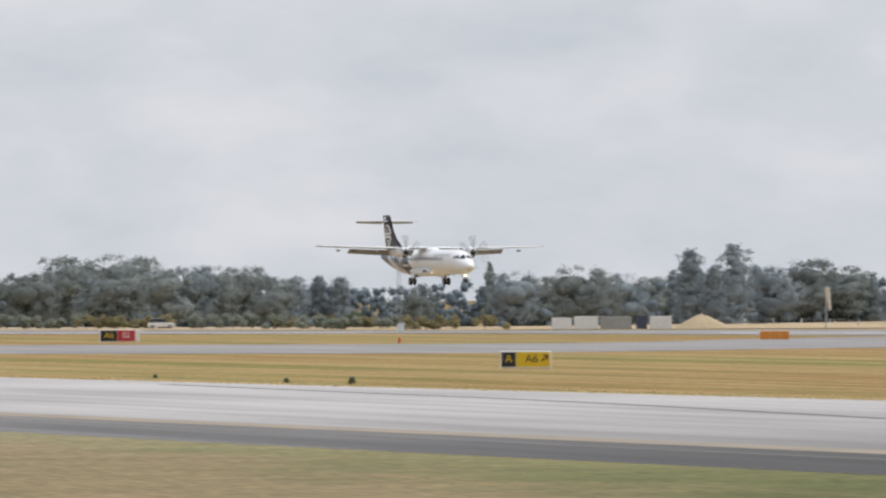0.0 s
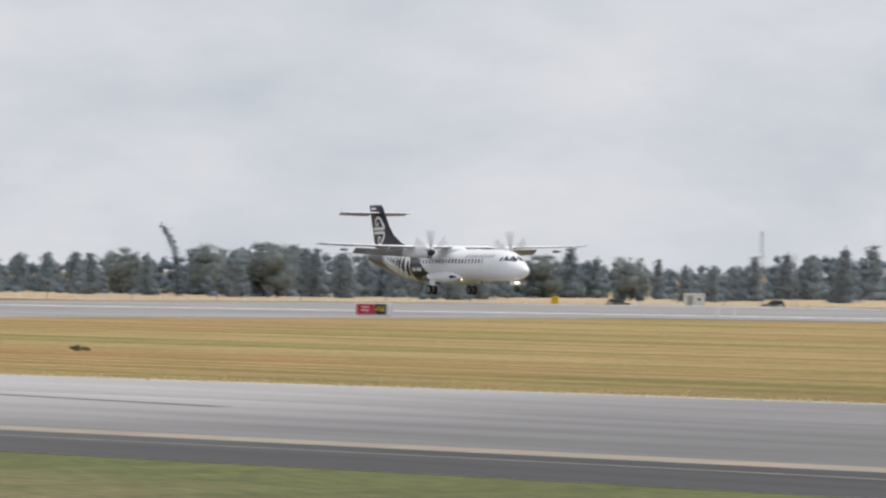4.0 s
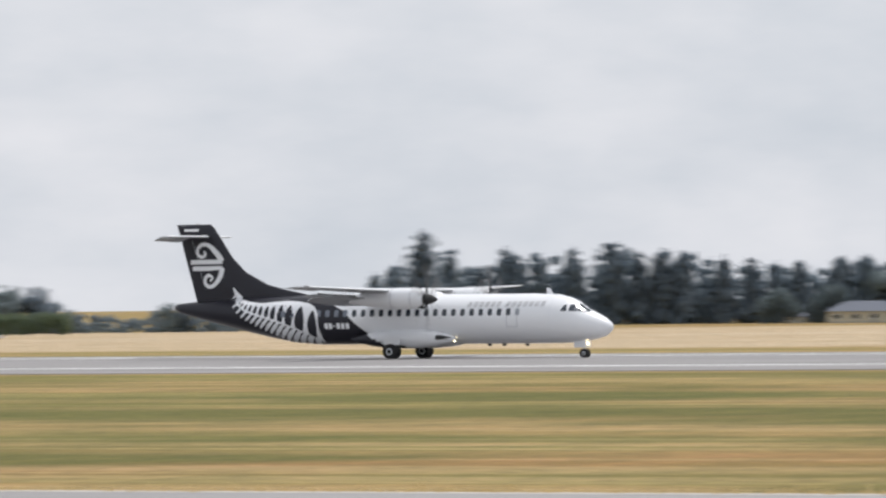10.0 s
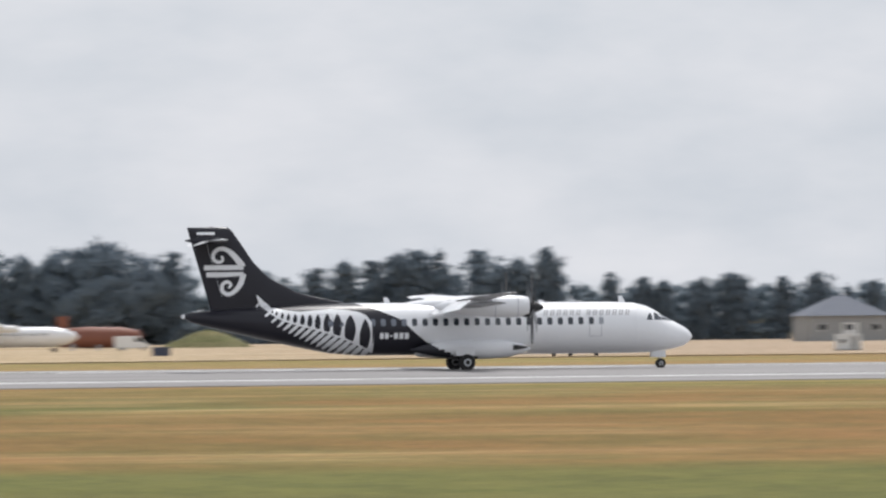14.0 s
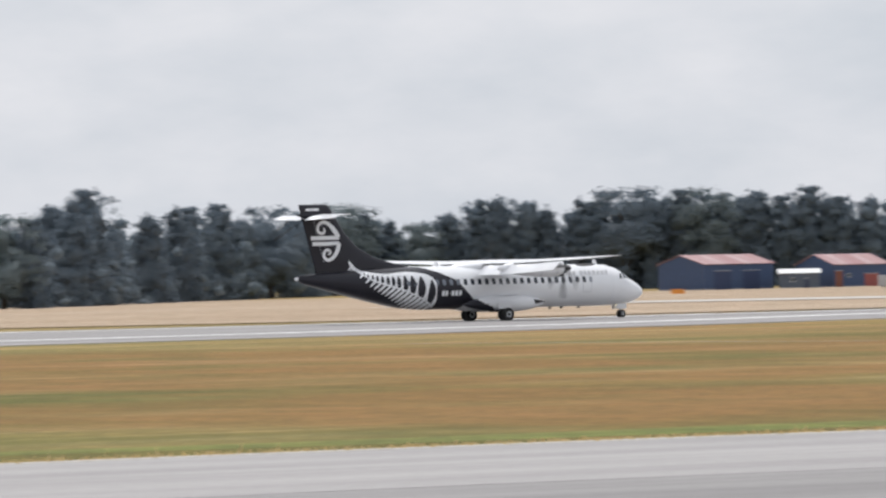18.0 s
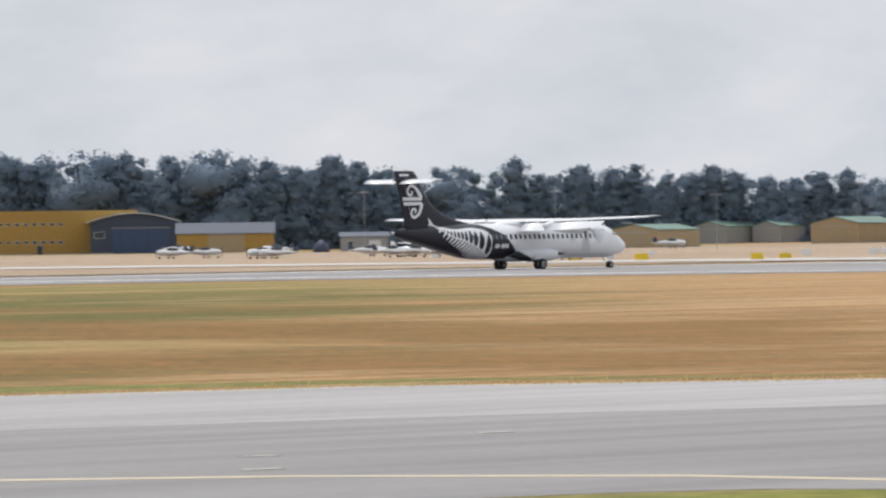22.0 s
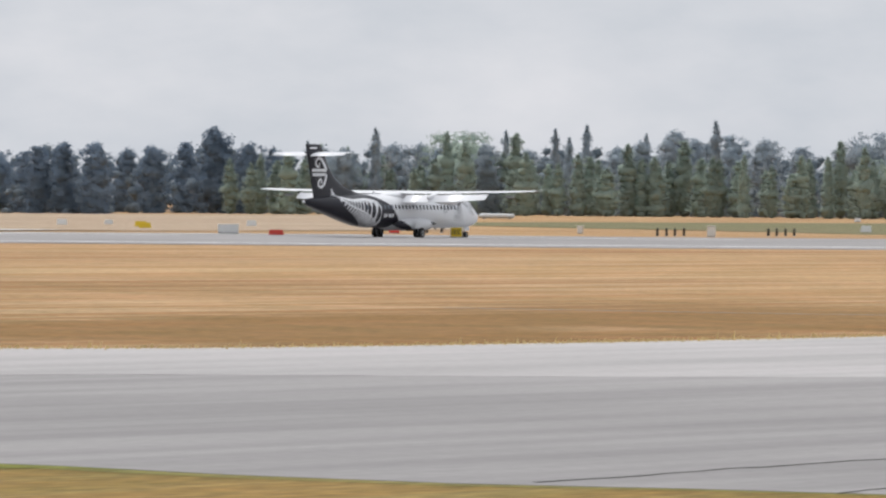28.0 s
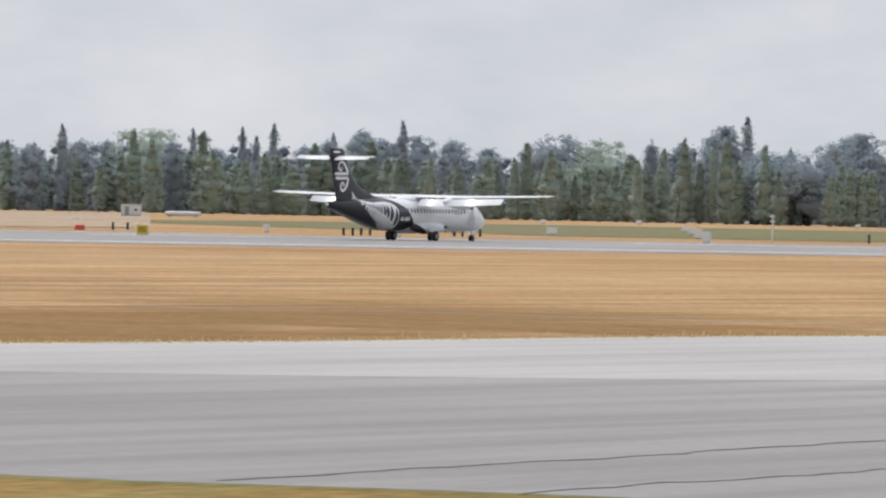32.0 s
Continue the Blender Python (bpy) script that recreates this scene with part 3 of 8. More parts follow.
def tufts(name, rows, height, seed, mat, label, spread=0.5):
    """Grass stems along a line: stuff."""
    rnd = random.Random(seed)
    vs, fs = [], []
    for p in rows:
        for _ in range(5):
            x, y = p.x + rnd.gauss(0, spread), p.y + rnd.gauss(0, spread)
            hgt = height * rnd.uniform(0.3, 1.0) * (2.2 if rnd.random() < 0.03 else 1)
            a = rnd.uniform(0, 6.28)
            w = 0.03 + 0.05 * rnd.random()
            dx, dy = math.cos(a) * w, math.sin(a) * w
            k = len(vs)
            vs += [(x - dx, y - dy, 0), (x + dx, y + dy, 0), (x + rnd.uniform(-0.08, 0.08), y, hgt)]
            fs.append((k, k + 1, k + 2))
    return tagged(new(name, mesh_from(name, vs, fs, [mat])), label, "grass", kind="stuff")


def along(line, step, shift=0.0):
    return [p + Vector((0, shift)) for p in smooth_line([tuple(q) for q in line], step)]


tufts("grass_fringe", along([p for p in TAXI_FAR if -215 < p.x < 150], 0.16, 0.5), 0.10, 3, DRY_STEM, "ragged dry grass fringe beside the taxiway", 0.35)
painted("edge_strip", [p + Vector((0, -0.1)) for p in TAXI_FAR if -200 < p.x < 160], 0.7, EDGE_PALE, "pale dusty edge of the taxiway", taxiway, 0.021)


# ---- trees ----
GOLD = (1 + 5 ** 0.5) / 2
ICO_V = [Vector(v).normalized() for v in ((-1, GOLD, 0), (1, GOLD, 0), (-1, -GOLD, 0), (1, -GOLD, 0), (0, -1, GOLD), (0, 1, GOLD), (0, -1, -GOLD), (0, 1, -GOLD), (GOLD, 0, -1), (GOLD, 0, 1), (-GOLD, 0, -1), (-GOLD, 0, 1))]
ICO_F = ((0, 11, 5), (0, 5, 1), (0, 1, 7), (0, 7, 10), (0, 10, 11), (1, 5, 9), (5, 11, 4), (11, 10, 2), (10, 7, 6), (7, 1, 8),
         (3, 9, 4), (3, 4, 2), (3, 2, 6), (3, 6, 8), (3, 8, 9), (4, 9, 5), (2, 4, 11), (6, 2, 10), (8, 6, 7), (9, 8, 1))


def lump(vs, fs, rnd, c, r, flat=0.8):
    """The dense inside of a bough: an uneven clod of foliage."""
    k = len(vs)
    for d in ICO_V:
        w = r * rnd.uniform(0.55, 1.18)
        vs.append((c.x + d.x * w, c.y + d.y * w, c.z + d.z * w * flat))
    fs.extend((k + i, k + j, k + m) for i, j, m in ICO_F)


def leaf(vs, fs, rnd, c, size, out):
    """One spray of leaves or needles, pointed, turned more or less outwards."""
    n = (Vector((out.x, out.y, out.z * 0.45)).normalized() * 1.15 + Vector((rnd.gauss(0, 0.5), rnd.gauss(0, 0.5), rnd.gauss(0.1, 0.4)))).normalized()
    a = n.orthogonal()
    a.rotate(Matrix.Rotation(rnd.uniform(0, 6.28), 3, n))
    a = a.normalized() * size * rnd.uniform(0.6, 1.3)
    b = n.cross(a)
    k = len(vs)
    vs.extend([c - a - b * 0.5, c - a * 0.6 + b * 0.7, c + a * 1.2])
    fs.append((k, k + 1, k + 2))


def leaf_crown(kind, seed):
    """A crown for a tree 1 m high: dense boughs with many small leaf sprays over them, gaps and an uneven outline."""
    rnd = random.Random(seed)
    vs, fs = [], []

    def clump(c, r, count, size, flat=0.75):
        for _ in range(count):
            d = Vector((rnd.gauss(0, 1), rnd.gauss(0, 1), rnd.gauss(0.15, 1))).normalized() * r * rnd.uniform(0.2, 1.25)
            d.z *= flat
            leaf(vs, fs, rnd, c + d, size, Vector((c.x, c.y, 0.12)) * 2 + d)

    def core(c, r, count, size, flat):
        """The dense middle of the crown, with leaves all over it."""
        lump(vs, fs, rnd, c, r, flat)
        for _ in range(count):
            d = Vector((rnd.gauss(0, 1), rnd.gauss(0, 1), rnd.gauss(0, 1))).normalized() * r * rnd.uniform(0.86, 1.18)
            d.z *= flat
            leaf(vs, fs, rnd, c + d, size, d)

    if kind == "pine":
        lean = rnd.uniform(-0.03, 0.03)
        broad = seed < 40
        z = rnd.uniform(0.03, 0.08)
        while z < 0.95:
            full = 0.29 * (1 - z) ** 0.7 + 0.02 if not broad else 0.25 * (1 - z ** 3.6) ** 0.8 + 0.02
            reach = full * rnd.uniform(0.62, 1.22)
            for _ in range(11 if z < 0.8 else 6):
                a = rnd.uniform(0, 6.28)
                r = reach * rnd.uniform(0.5, 1.08)
                clump(Vector((math.cos(a) * r + lean * z, math.sin(a) * r, z + rnd.uniform(-0.04, 0.04))), rnd.uniform(0.034, 0.05) + 0.03 * (1 - z), 27, 0.0135, 0.75)
            core(Vector((lean * z + rnd.uniform(-0.03, 0.03), rnd.uniform(-0.03, 0.03), z)), full * rnd.uniform(0.42, 0.66) + 0.012, 46, 0.0155, 0.8)
            z += rnd.uniform(0.055, 0.085)
        for k in range(4):
            side = rnd.uniform(-0.07, 0.07) if broad else rnd.uniform(-0.02, 0.02)
            clump(Vector((lean + side, rnd.uniform(-0.05, 0.05) if broad else 0, (0.90 if broad else 0.92) + 0.022 * k)), 0.038 - 0.006 * k, 10, 0.012, 0.9 if broad else 1.3)
    elif kind == "poplar":
        z = 0.05
        while z < 0.985:
            w = 0.115 * math.sin(min(1.0, (z + 0.12) * 1.1) * 3.0) ** 0.5 if z < 0.80 else 0.08 * (1 - z) / 0.2 + 0.006
            w *= rnd.uniform(0.6, 1.3)
            core(Vector((0, 0, z)), max(0.012, w * 0.8), 16, 0.012, 1.2)
            for _ in range(3):
                a = rnd.uniform(0, 6.28)
                r = max(0.008, w) * rnd.uniform(0.2, 1.0)
                clump(Vector((math.cos(a) * r, math.sin(a) * r, z + rnd.uniform(-0.03, 0.03))), 0.042 if z < 0.85 else 0.02, 34, 0.012, 1.5)
            z += rnd.uniform(0.032, 0.05)
    else:
        for i in range(7):
            a = 0.9 * i
            core(Vector((math.cos(a) * 0.12, math.sin(a) * 0.12, 0.26 + 0.065 * i)), 0.22, 170, 0.016, 0.85)
        for i in range(rnd.randint(60, 72)):
            a = rnd.uniform(0, 6.28)
            z = rnd.uniform(0.10, 0.90)
            r = 0.35 * math.sqrt(max(0.05, 1 - ((z - 0.50) / 0.50) ** 2)) * rnd.uniform(0.72, 1.0)
            clump(Vector((math.cos(a) * r, math.sin(a) * r, z)), rnd.uniform(0.05, 0.09), 60, 0.0145, 0.8)
        clump(Vector((rnd.uniform(-0.05, 0.05), 0, 0.90)), 0.09, 60, 0.015, 0.7)
    return vs, fs


def tree_trunk(kind, seed):
    rnd = random.Random(seed + 99)
    bm = bmesh.new()
    top = 0.93 if kind != "round" else 0.7
    add_tube(bm, (0, 0, -0.01), (0, 0, top * 0.5), 0.02, 0.013, 7)
    add_tube(bm, (0, 0, top * 0.5), (rnd.uniform(-0.02, 0.02), 0, top), 0.013, 0.003, 6)
    for i in range(9 if kind == "round" else 12):
        a, z = rnd.uniform(0, 6.28), rnd.uniform(0.18, 0.75)
        r = (0.26 if kind == "round" else 0.07 if kind == "poplar" else 0.22 * (1 - z))
        add_tube(bm, (0, 0, z - 0.05), (math.cos(a) * r, math.sin(a) * r, z + (0.14 if kind == "round" else 0.02)), 0.007, 0.002, 4)
    me = bpy.data.meshes.new("trunk")
    bm.to_mesh(me)
    bm.free()
    me.materials.append(BARK)
    return me


TREE_MESH = {}
for kind, mat, count in (("pine", PINE, 7), ("round", LEAF, 5), ("poplar", POPLAR, 4), ("willow", WILLOW, 4)):
    TREE_MESH[kind] = []
    for i in range(count):
        vs, fs = leaf_crown("poplar" if kind == "willow" else kind, 11 * i + len(kind) + 40 * (kind == "willow"))
        TREE_MESH[kind].append((tree_trunk(kind, i), mesh_from("crown", vs, fs, [mat], smooth=True)))
TREE_WORDS = {"pine": ("pine_tree", "dark green shelter-belt pine with ragged crown", "pine"),
              "round": ("broadleaf_tree", "rounded olive-green broadleaf tree beyond the airfield", "tree"),
              "poplar": ("poplar_tree", "tall narrow green poplar in the shelter belt", "poplar"),
              "willow": ("willow_tree", "pale yellow-green willow in front of dark trees", "willow")}
tree_rnd = random.Random(5)


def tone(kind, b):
    """Leaf tone by belt, distance haze put into the colour: paler pines west, bluer past 36 degrees, palest east; olive
    broadleaf trees in the west, dark pines in the middle, willow in the east.
    """
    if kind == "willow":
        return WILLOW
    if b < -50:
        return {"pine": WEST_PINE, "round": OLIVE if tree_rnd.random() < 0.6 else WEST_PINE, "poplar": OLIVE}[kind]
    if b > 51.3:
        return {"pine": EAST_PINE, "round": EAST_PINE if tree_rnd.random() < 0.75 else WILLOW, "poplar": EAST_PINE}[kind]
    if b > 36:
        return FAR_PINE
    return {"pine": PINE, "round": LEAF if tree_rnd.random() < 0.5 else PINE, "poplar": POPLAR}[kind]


def tree(kind, x, y, height, wide=1.0, group=""):
    name, label, category = TREE_WORDS[kind]
    b = math.degrees(math.atan2(x, y))
    choice = TREE_MESH[kind]
    if kind == "pine":
        # spired pines along the north-western belt, broad-topped ones elsewhere
        choice = choice[4:] if tree_rnd.random() < (0.75 if -55 < b < -20 else 0.12) else choice[:4]
    trunk_mesh, crown_mesh = tree_rnd.choice(choice)
    ob = tagged(new(name), label, category, group)
    w = height * wide * tree_rnd.uniform(0.9, 1.15)
    ob.matrix_basis = Matrix.LocRotScale((x, y, terrain(x, y) - 0.05), Euler((0, 0, tree_rnd.uniform(0, 6.28))), (w, w, height))
    for n, me in (("trunk", trunk_mesh), ("crown", crown_mesh)):
        p = new(n, me)
        p.parent = ob
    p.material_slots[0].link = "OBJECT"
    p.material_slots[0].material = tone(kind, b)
    return ob


WOOD = ([], [])
PLANTED = []


def thicket(x, y, height, wide, seed, count=6):
    """Undergrowth and further trees of a belt, gathered into one body of woodland."""
    rnd = random.Random(seed)
    vs, fs = WOOD
    base = terrain(x, y)
    for i in range(count):
        u = (i + rnd.random()) / count
        a, r = rnd.uniform(0, 6.28), wide * rnd.random() ** 0.5 * (1 - 0.45 * u)
        c = Vector((x + math.cos(a) * r, y + math.sin(a) * r, base + u * height))
        size = (0.12 * height + 0.5) * rnd.uniform(0.7, 1.2) * (1 - 0.5 * u)
        if u > 0.84:
            continue
        lump(vs, fs, rnd, c, size, 0.9)
        for _ in range(14 if u < 0.6 else 20):
            d = Vector((rnd.gauss(0, 1), rnd.gauss(-0.4, 0.8), rnd.gauss(0.4, 0.8))).normalized() * size * rnd.uniform(0.82, 1.25)
            leaf(vs, fs, rnd, c + d, 0.36, d)


def datum(b):
    """The level from which the heights in a belt are told, by bearing."""
    return -np.interp(b, (-70, -62, -55, 10, 31, 38, 44, 50, 53, 60), (2.4, 3.0, 3.4, 3.4, 2.2, 1.8, 1.5, 0.8, 0.35, 0.2))


def belt(kind, rows):
    """A row of trees of one kind, with lower growth between and behind them."""
    for i, (x, y, height) in enumerate(rows):
        # behind the sheds and hangars the belt stands further off
        b = math.degrees(math.atan2(x, y))
        grow = max(1.0, np.interp(b, (-33, -31, -25, -23.5, -12.6, -12.3, 1, 3, 27, 30, 47, 49), (0, 1300, 1300, 1480, 1480, 0, 0, 1150, 1150, 1460, 1460, 0)) / math.hypot(x, y))
        top = (datum(b) + height - 3.23) * grow + 3.23
        x, y = x * grow, y * grow
        height = (top - terrain(x, y)) * np.interp(b, (-75, -20, 20, 36, 39.5, 45, 47.5, 52, 60), (1.05, 1.0, 1.0, 1.0, 1.11, 1.11, 1.02, 1.04, 1.08))
        tree(kind, x, y, height, {"pine": 1.12, "round": 1.25, "poplar": 1.3 if b < 40 else 0.85, "willow": 0.95}[kind], "shelter belt")
        PLANTED.append((math.degrees(math.atan2(x, y)), math.hypot(x, y), height))
        away = Vector((x, y)).normalized()
        side = Vector((away.y, -away.x))
        for back, part_height in ((2, 0.5), (9, 0.82), (18, 0.78)):
            q = Vector((x, y)) + away * (back + tree_rnd.uniform(-2, 2)) + side * tree_rnd.uniform(-3.5, 3.5)
            thicket(q.x, q.y, height * part_height * tree_rnd.uniform(0.85, 1.08), 0.30 * height + 1.2, i * 7 + back)
# ---- the tree belts: ground position and height of each tree ----
belt('pine', ((-1194, 509, 9.4), (-1200, 517, 9.4), (-1197, 521, 9.2), (-1157, 586, 10.6), (-1067, 544, 14.9), (-1057, 544, 11.4), (-1114, 579, 16.4), (-1150, 603, 11.9), (-1148, 632, 10.1)))
belt('round', ((-1189, 439, 8.9), (-1129, 422, 10.0), (-1167, 442, 13.5), (-1205, 463, 11.6), (-1128, 440, 13.9), (-1183, 467, 13.4), (-1103, 442, 10.5), (-1107, 449, 11.4), (-1109, 455, 11.4), (-1200, 499, 11.7), (-1138, 480, 9.2), (-1109, 501, 7.2), (-1109, 523, 10.5), (-1158, 554, 9.5), (-1174, 565, 9.0), (-1072, 521, 11.6), (-1118, 548, 9.8), (-1133, 562, 10.2), (-1159, 581, 9.3), (-1056, 559, 11.5), (-1146, 615, 13.5), (-1146, 624, 12.3)))
belt('poplar', ((-1189, 555, 12.1), (-1181, 561, 9.3)))
belt('pine', ((-1098, 616, 9.3), (-1077, 610, 9.3), (-1037, 595, 7.7), (-1089, 631, 8.6), (-1060, 621, 8.8), (-1016, 602, 8.7), (-991, 591, 8.1), (-975, 594, 7.6), (-1010, 627, 9.5), (-969, 612, 10.0), (-978, 633, 9.9), (-1014, 631, 9.6), (-947, 597, 9.5), (-999, 644, 10.7), (-968, 629, 9.8), (-942, 619, 9.2), (-980, 649, 8.8), (-976, 654, 8.9), (-956, 647, 8.9), (-917, 628, 9.1), (-934, 646, 9.0), (-993, 694, 9.2), (-997, 713, 10.6), (-995, 718, 8.8), (-965, 712, 8.3), (-903, 673, 7.3), (-889, 669, 7.2), (-922, 699, 7.2), (-921, 704, 9.0), (-972, 751, 10.1), (-968, 755, 9.8), (-876, 691, 11.0)))
belt('pine', ((-961, 766, 11.7),))
belt('round', ((-1028, 620, 10.0), (-1008, 630, 10.9), (-960, 615, 10.3), (-949, 606, 10.9), (-992, 702, 9.3), (-913, 667, 9.0)))
belt('pine', ((-841, 760, 12.3), (-841, 767, 12.3), (-794, 729, 14.1), (-780, 722, 13.5), (-758, 708, 17.2), (-795, 750, 14.2), (-755, 719, 13.9), (-747, 719, 12.8), (-753, 732, 13.4), (-767, 754, 14.1), (-794, 783, 15.5), (-740, 734, 11.8), (-766, 769, 13.6), (-737, 747, 12.4), (-798, 819, 14.0), (-721, 747, 13.3), (-766, 804, 13.6), (-751, 800, 13.2), (-777, 835, 11.2)))
belt('pine', ((-872, 943, 11.4), (-865, 948, 11.4), (-948, 1052, 11.6), (-895, 1005, 11.3), (-900, 1023, 12.5), (-847, 972, 12.4), (-838, 973, 11.8), (-884, 1039, 12.5), (-887, 1052, 10.8), (-827, 989, 9.9), (-713, 862, 12.7), (-709, 867, 12.2), (-699, 865, 11.5), (-684, 861, 12.5), (-677, 863, 13.0), (-672, 862, 12.4), (-693, 900, 12.6), (-697, 919, 11.5), (-686, 914, 10.9), (-695, 937, 10.9), (-696, 949, 10.3), (-644, 888, 10.6), (-686, 954, 10.3), (-700, 982, 12.1), (-697, 985, 10.9), (-642, 920, 6.2), (-652, 940, 8.4), (-632, 920, 11.8), (-675, 991, 8.4), (-674, 1001, 13.7), (-629, 940, 13.8)))
belt('pine', ((-581, 865, 11.9), (-622, 934, 11.7), (-597, 901, 10.5), (-612, 934, 10.5), (-608, 934, 12.1), (-589, 915, 10.3), (-551, 865, 10.6), (-573, 910, 11.0), (-546, 874, 13.5), (-539, 873, 13.7), (-576, 941, 12.2), (-575, 953, 10.6), (-535, 898, 11.8), (-529, 895, 10.9), (-562, 962, 11.5), (-506, 893, 8.9), (-503, 894, 9.2), (-514, 922, 7.9)))
belt('round', ((-535, 928, 14.1), (-537, 938, 12.8), (-534, 975, 7.5), (-494, 910, 6.5), (-533, 1001, 11.1), (-524, 999, 10.6), (-491, 947, 6.0)))
belt('pine', ((-449, 992, 12.3), (-463, 1033, 14.2), (-449, 1015, 20.5), (-456, 1044, 16.9), (-414, 961, 12.9), (-435, 1023, 17.1), (-423, 1001, 15.2), (-442, 1057, 15.1), (-402, 977, 16.4), (-431, 1069, 18.4), (-399, 1003, 15.5), (-393, 998, 16.1), (-410, 1053, 16.3), (-385, 1009, 14.8), (-406, 1081, 14.7), (-370, 997, 13.5), (-388, 1060, 13.9), (-352, 984, 14.3), (-367, 1040, 15.2), (-326, 998, 14.2), (-300, 1025, 11.9), (-299, 1041, 11.9), (-288, 1016, 13.3), (-283, 1045, 15.0), (-287, 1081, 14.1), (-259, 993, 12.9), (-243, 997, 12.8), (-255, 1071, 12.6), (-245, 1052, 13.5), (-239, 1073, 13.6), (-235, 1095, 17.4), (-219, 1042, 16.9)))
belt('pine', ((-224, 1094, 18.7), (-203, 1017, 17.8)))
belt('round', ((-468, 944, 7.1), (-496, 1007, 6.8), (-340, 974, 13.2), (-340, 999, 17.2), (-354, 1061, 15.8), (-335, 1043, 16.0), (-322, 1028, 16.1), (-307, 1000, 14.0), (-320, 1078, 12.8)))
belt('poplar', ((-288, 1041, 15.8), (-262, 1018, 15.6), (-273, 1082, 16.1), (-271, 1097, 16.8)))
belt('pine', ((-139, 761, 23.4), (-126, 711, 21.9), (-125, 715, 21.6), (-125, 743, 23.2), (-118, 720, 22.3), (-118, 752, 23.7), (-115, 752, 22.2), (-114, 767, 23.2), (-104, 720, 22.9), (-111, 789, 24.0), (-101, 749, 23.1), (-98, 765, 24.7), (-90, 731, 23.7), (-88, 751, 23.0), (-90, 790, 24.2), (-84, 769, 24.3), (-80, 760, 22.7), (-75, 754, 20.7), (-75, 776, 19.2)))
belt('poplar', ((-69, 759, 20.4), (-63, 740, 20.3), (-65, 792, 19.3), (-56, 741, 20.3), (-58, 796, 21.7), (-52, 758, 21.5), (-41, 735, 19.6), (-41, 795, 21.4), (-37, 749, 20.5), (-30, 751, 22.8), (-29, 791, 23.2), (-25, 797, 22.5), (-15, 739, 21.7), (-12, 727, 20.5)))
belt('pine', ((-11, 998, 11.2), (-6, 1080, 12.6), (1, 1072, 12.0), (8, 1051, 16.0), (13, 1102, 17.5), (16, 1011, 17.6), (22, 1090, 14.1), (24, 998, 12.5), (28, 1000, 12.9), (36, 1061, 13.3), (41, 1069, 13.8), (45, 1101, 15.1), (46, 1012, 18.1), (52, 1065, 16.9), (54, 997, 16.7), (61, 1080, 18.0), (61, 1000, 17.8), (66, 1004, 17.6), (73, 1041, 17.5), (76, 1001, 18.5), (81, 1019, 20.2), (76, 1067, 17.5), (97, 1059, 18.3), (110, 1020, 14.2), (119, 1064, 13.0), (131, 1121, 15.5), (135, 1105, 16.9), (136, 1067, 16.5), (144, 1096, 18.4), (147, 1087, 18.8), (141, 1016, 17.7), (162, 1107, 18.8)))
belt('pine', ((167, 1118, 16.3), (160, 1044, 16.8), (166, 1049, 18.5), (178, 1050, 13.4), (195, 1116, 13.2), (187, 1048, 12.3), (188, 1013, 12.5), (195, 1023, 13.5), (195, 1014, 12.9), (207, 1034, 12.5), (214, 1037, 13.4), (229, 1081, 11.0), (219, 1012, 11.6)))
belt('round', ((83, 1084, 19.8), (83, 1026, 20.5), (91, 1064, 18.4)))
belt('pine', ((437, 1122, 18.8),))
belt('round', ((397, 1093, 15.4), (405, 1064, 15.5), (412, 1021, 17.4), (472, 1077, 16.4), (445, 998, 16.6)))
belt('pine', ((485, 1006, 15.3), (525, 1075, 19.4), (487, 990, 16.1), (501, 986, 18.0), (550, 1070, 21.9), (540, 1042, 22.6), (510, 978, 23.7), (550, 1045, 16.2), (569, 1064, 19.8), (521, 964, 19.5), (532, 980, 19.9), (551, 1002, 20.7), (566, 1019, 17.8), (585, 1030, 16.6), (553, 948, 17.7), (596, 1048, 19.3), (553, 949, 14.6), (577, 979, 16.4), (572, 948, 17.5), (601, 985, 20.4), (632, 1027, 21.9), (634, 1020, 20.5), (581, 926, 18.0), (600, 945, 19.8), (644, 1008, 20.1), (660, 1011, 21.2), (618, 935, 21.2), (653, 974, 20.4), (676, 1000, 20.7), (660, 972, 21.4), (681, 993, 20.5), (623, 901, 20.9)))
belt('pine', ((630, 903, 19.0), (640, 913, 19.0), (632, 893, 18.7)))
belt('round', ((460, 1108, 11.5), (452, 1075, 10.1), (477, 1105, 8.3), (438, 1005, 7.4), (486, 1097, 19.8), (463, 1034, 18.3), (456, 1006, 18.8), (464, 1013, 16.9), (489, 1038, 17.5), (469, 987, 16.3), (498, 991, 19.2), (564, 1004, 20.4), (550, 951, 19.9), (568, 984, 19.7), (618, 1036, 16.4), (593, 918, 21.6), (661, 993, 23.0)))
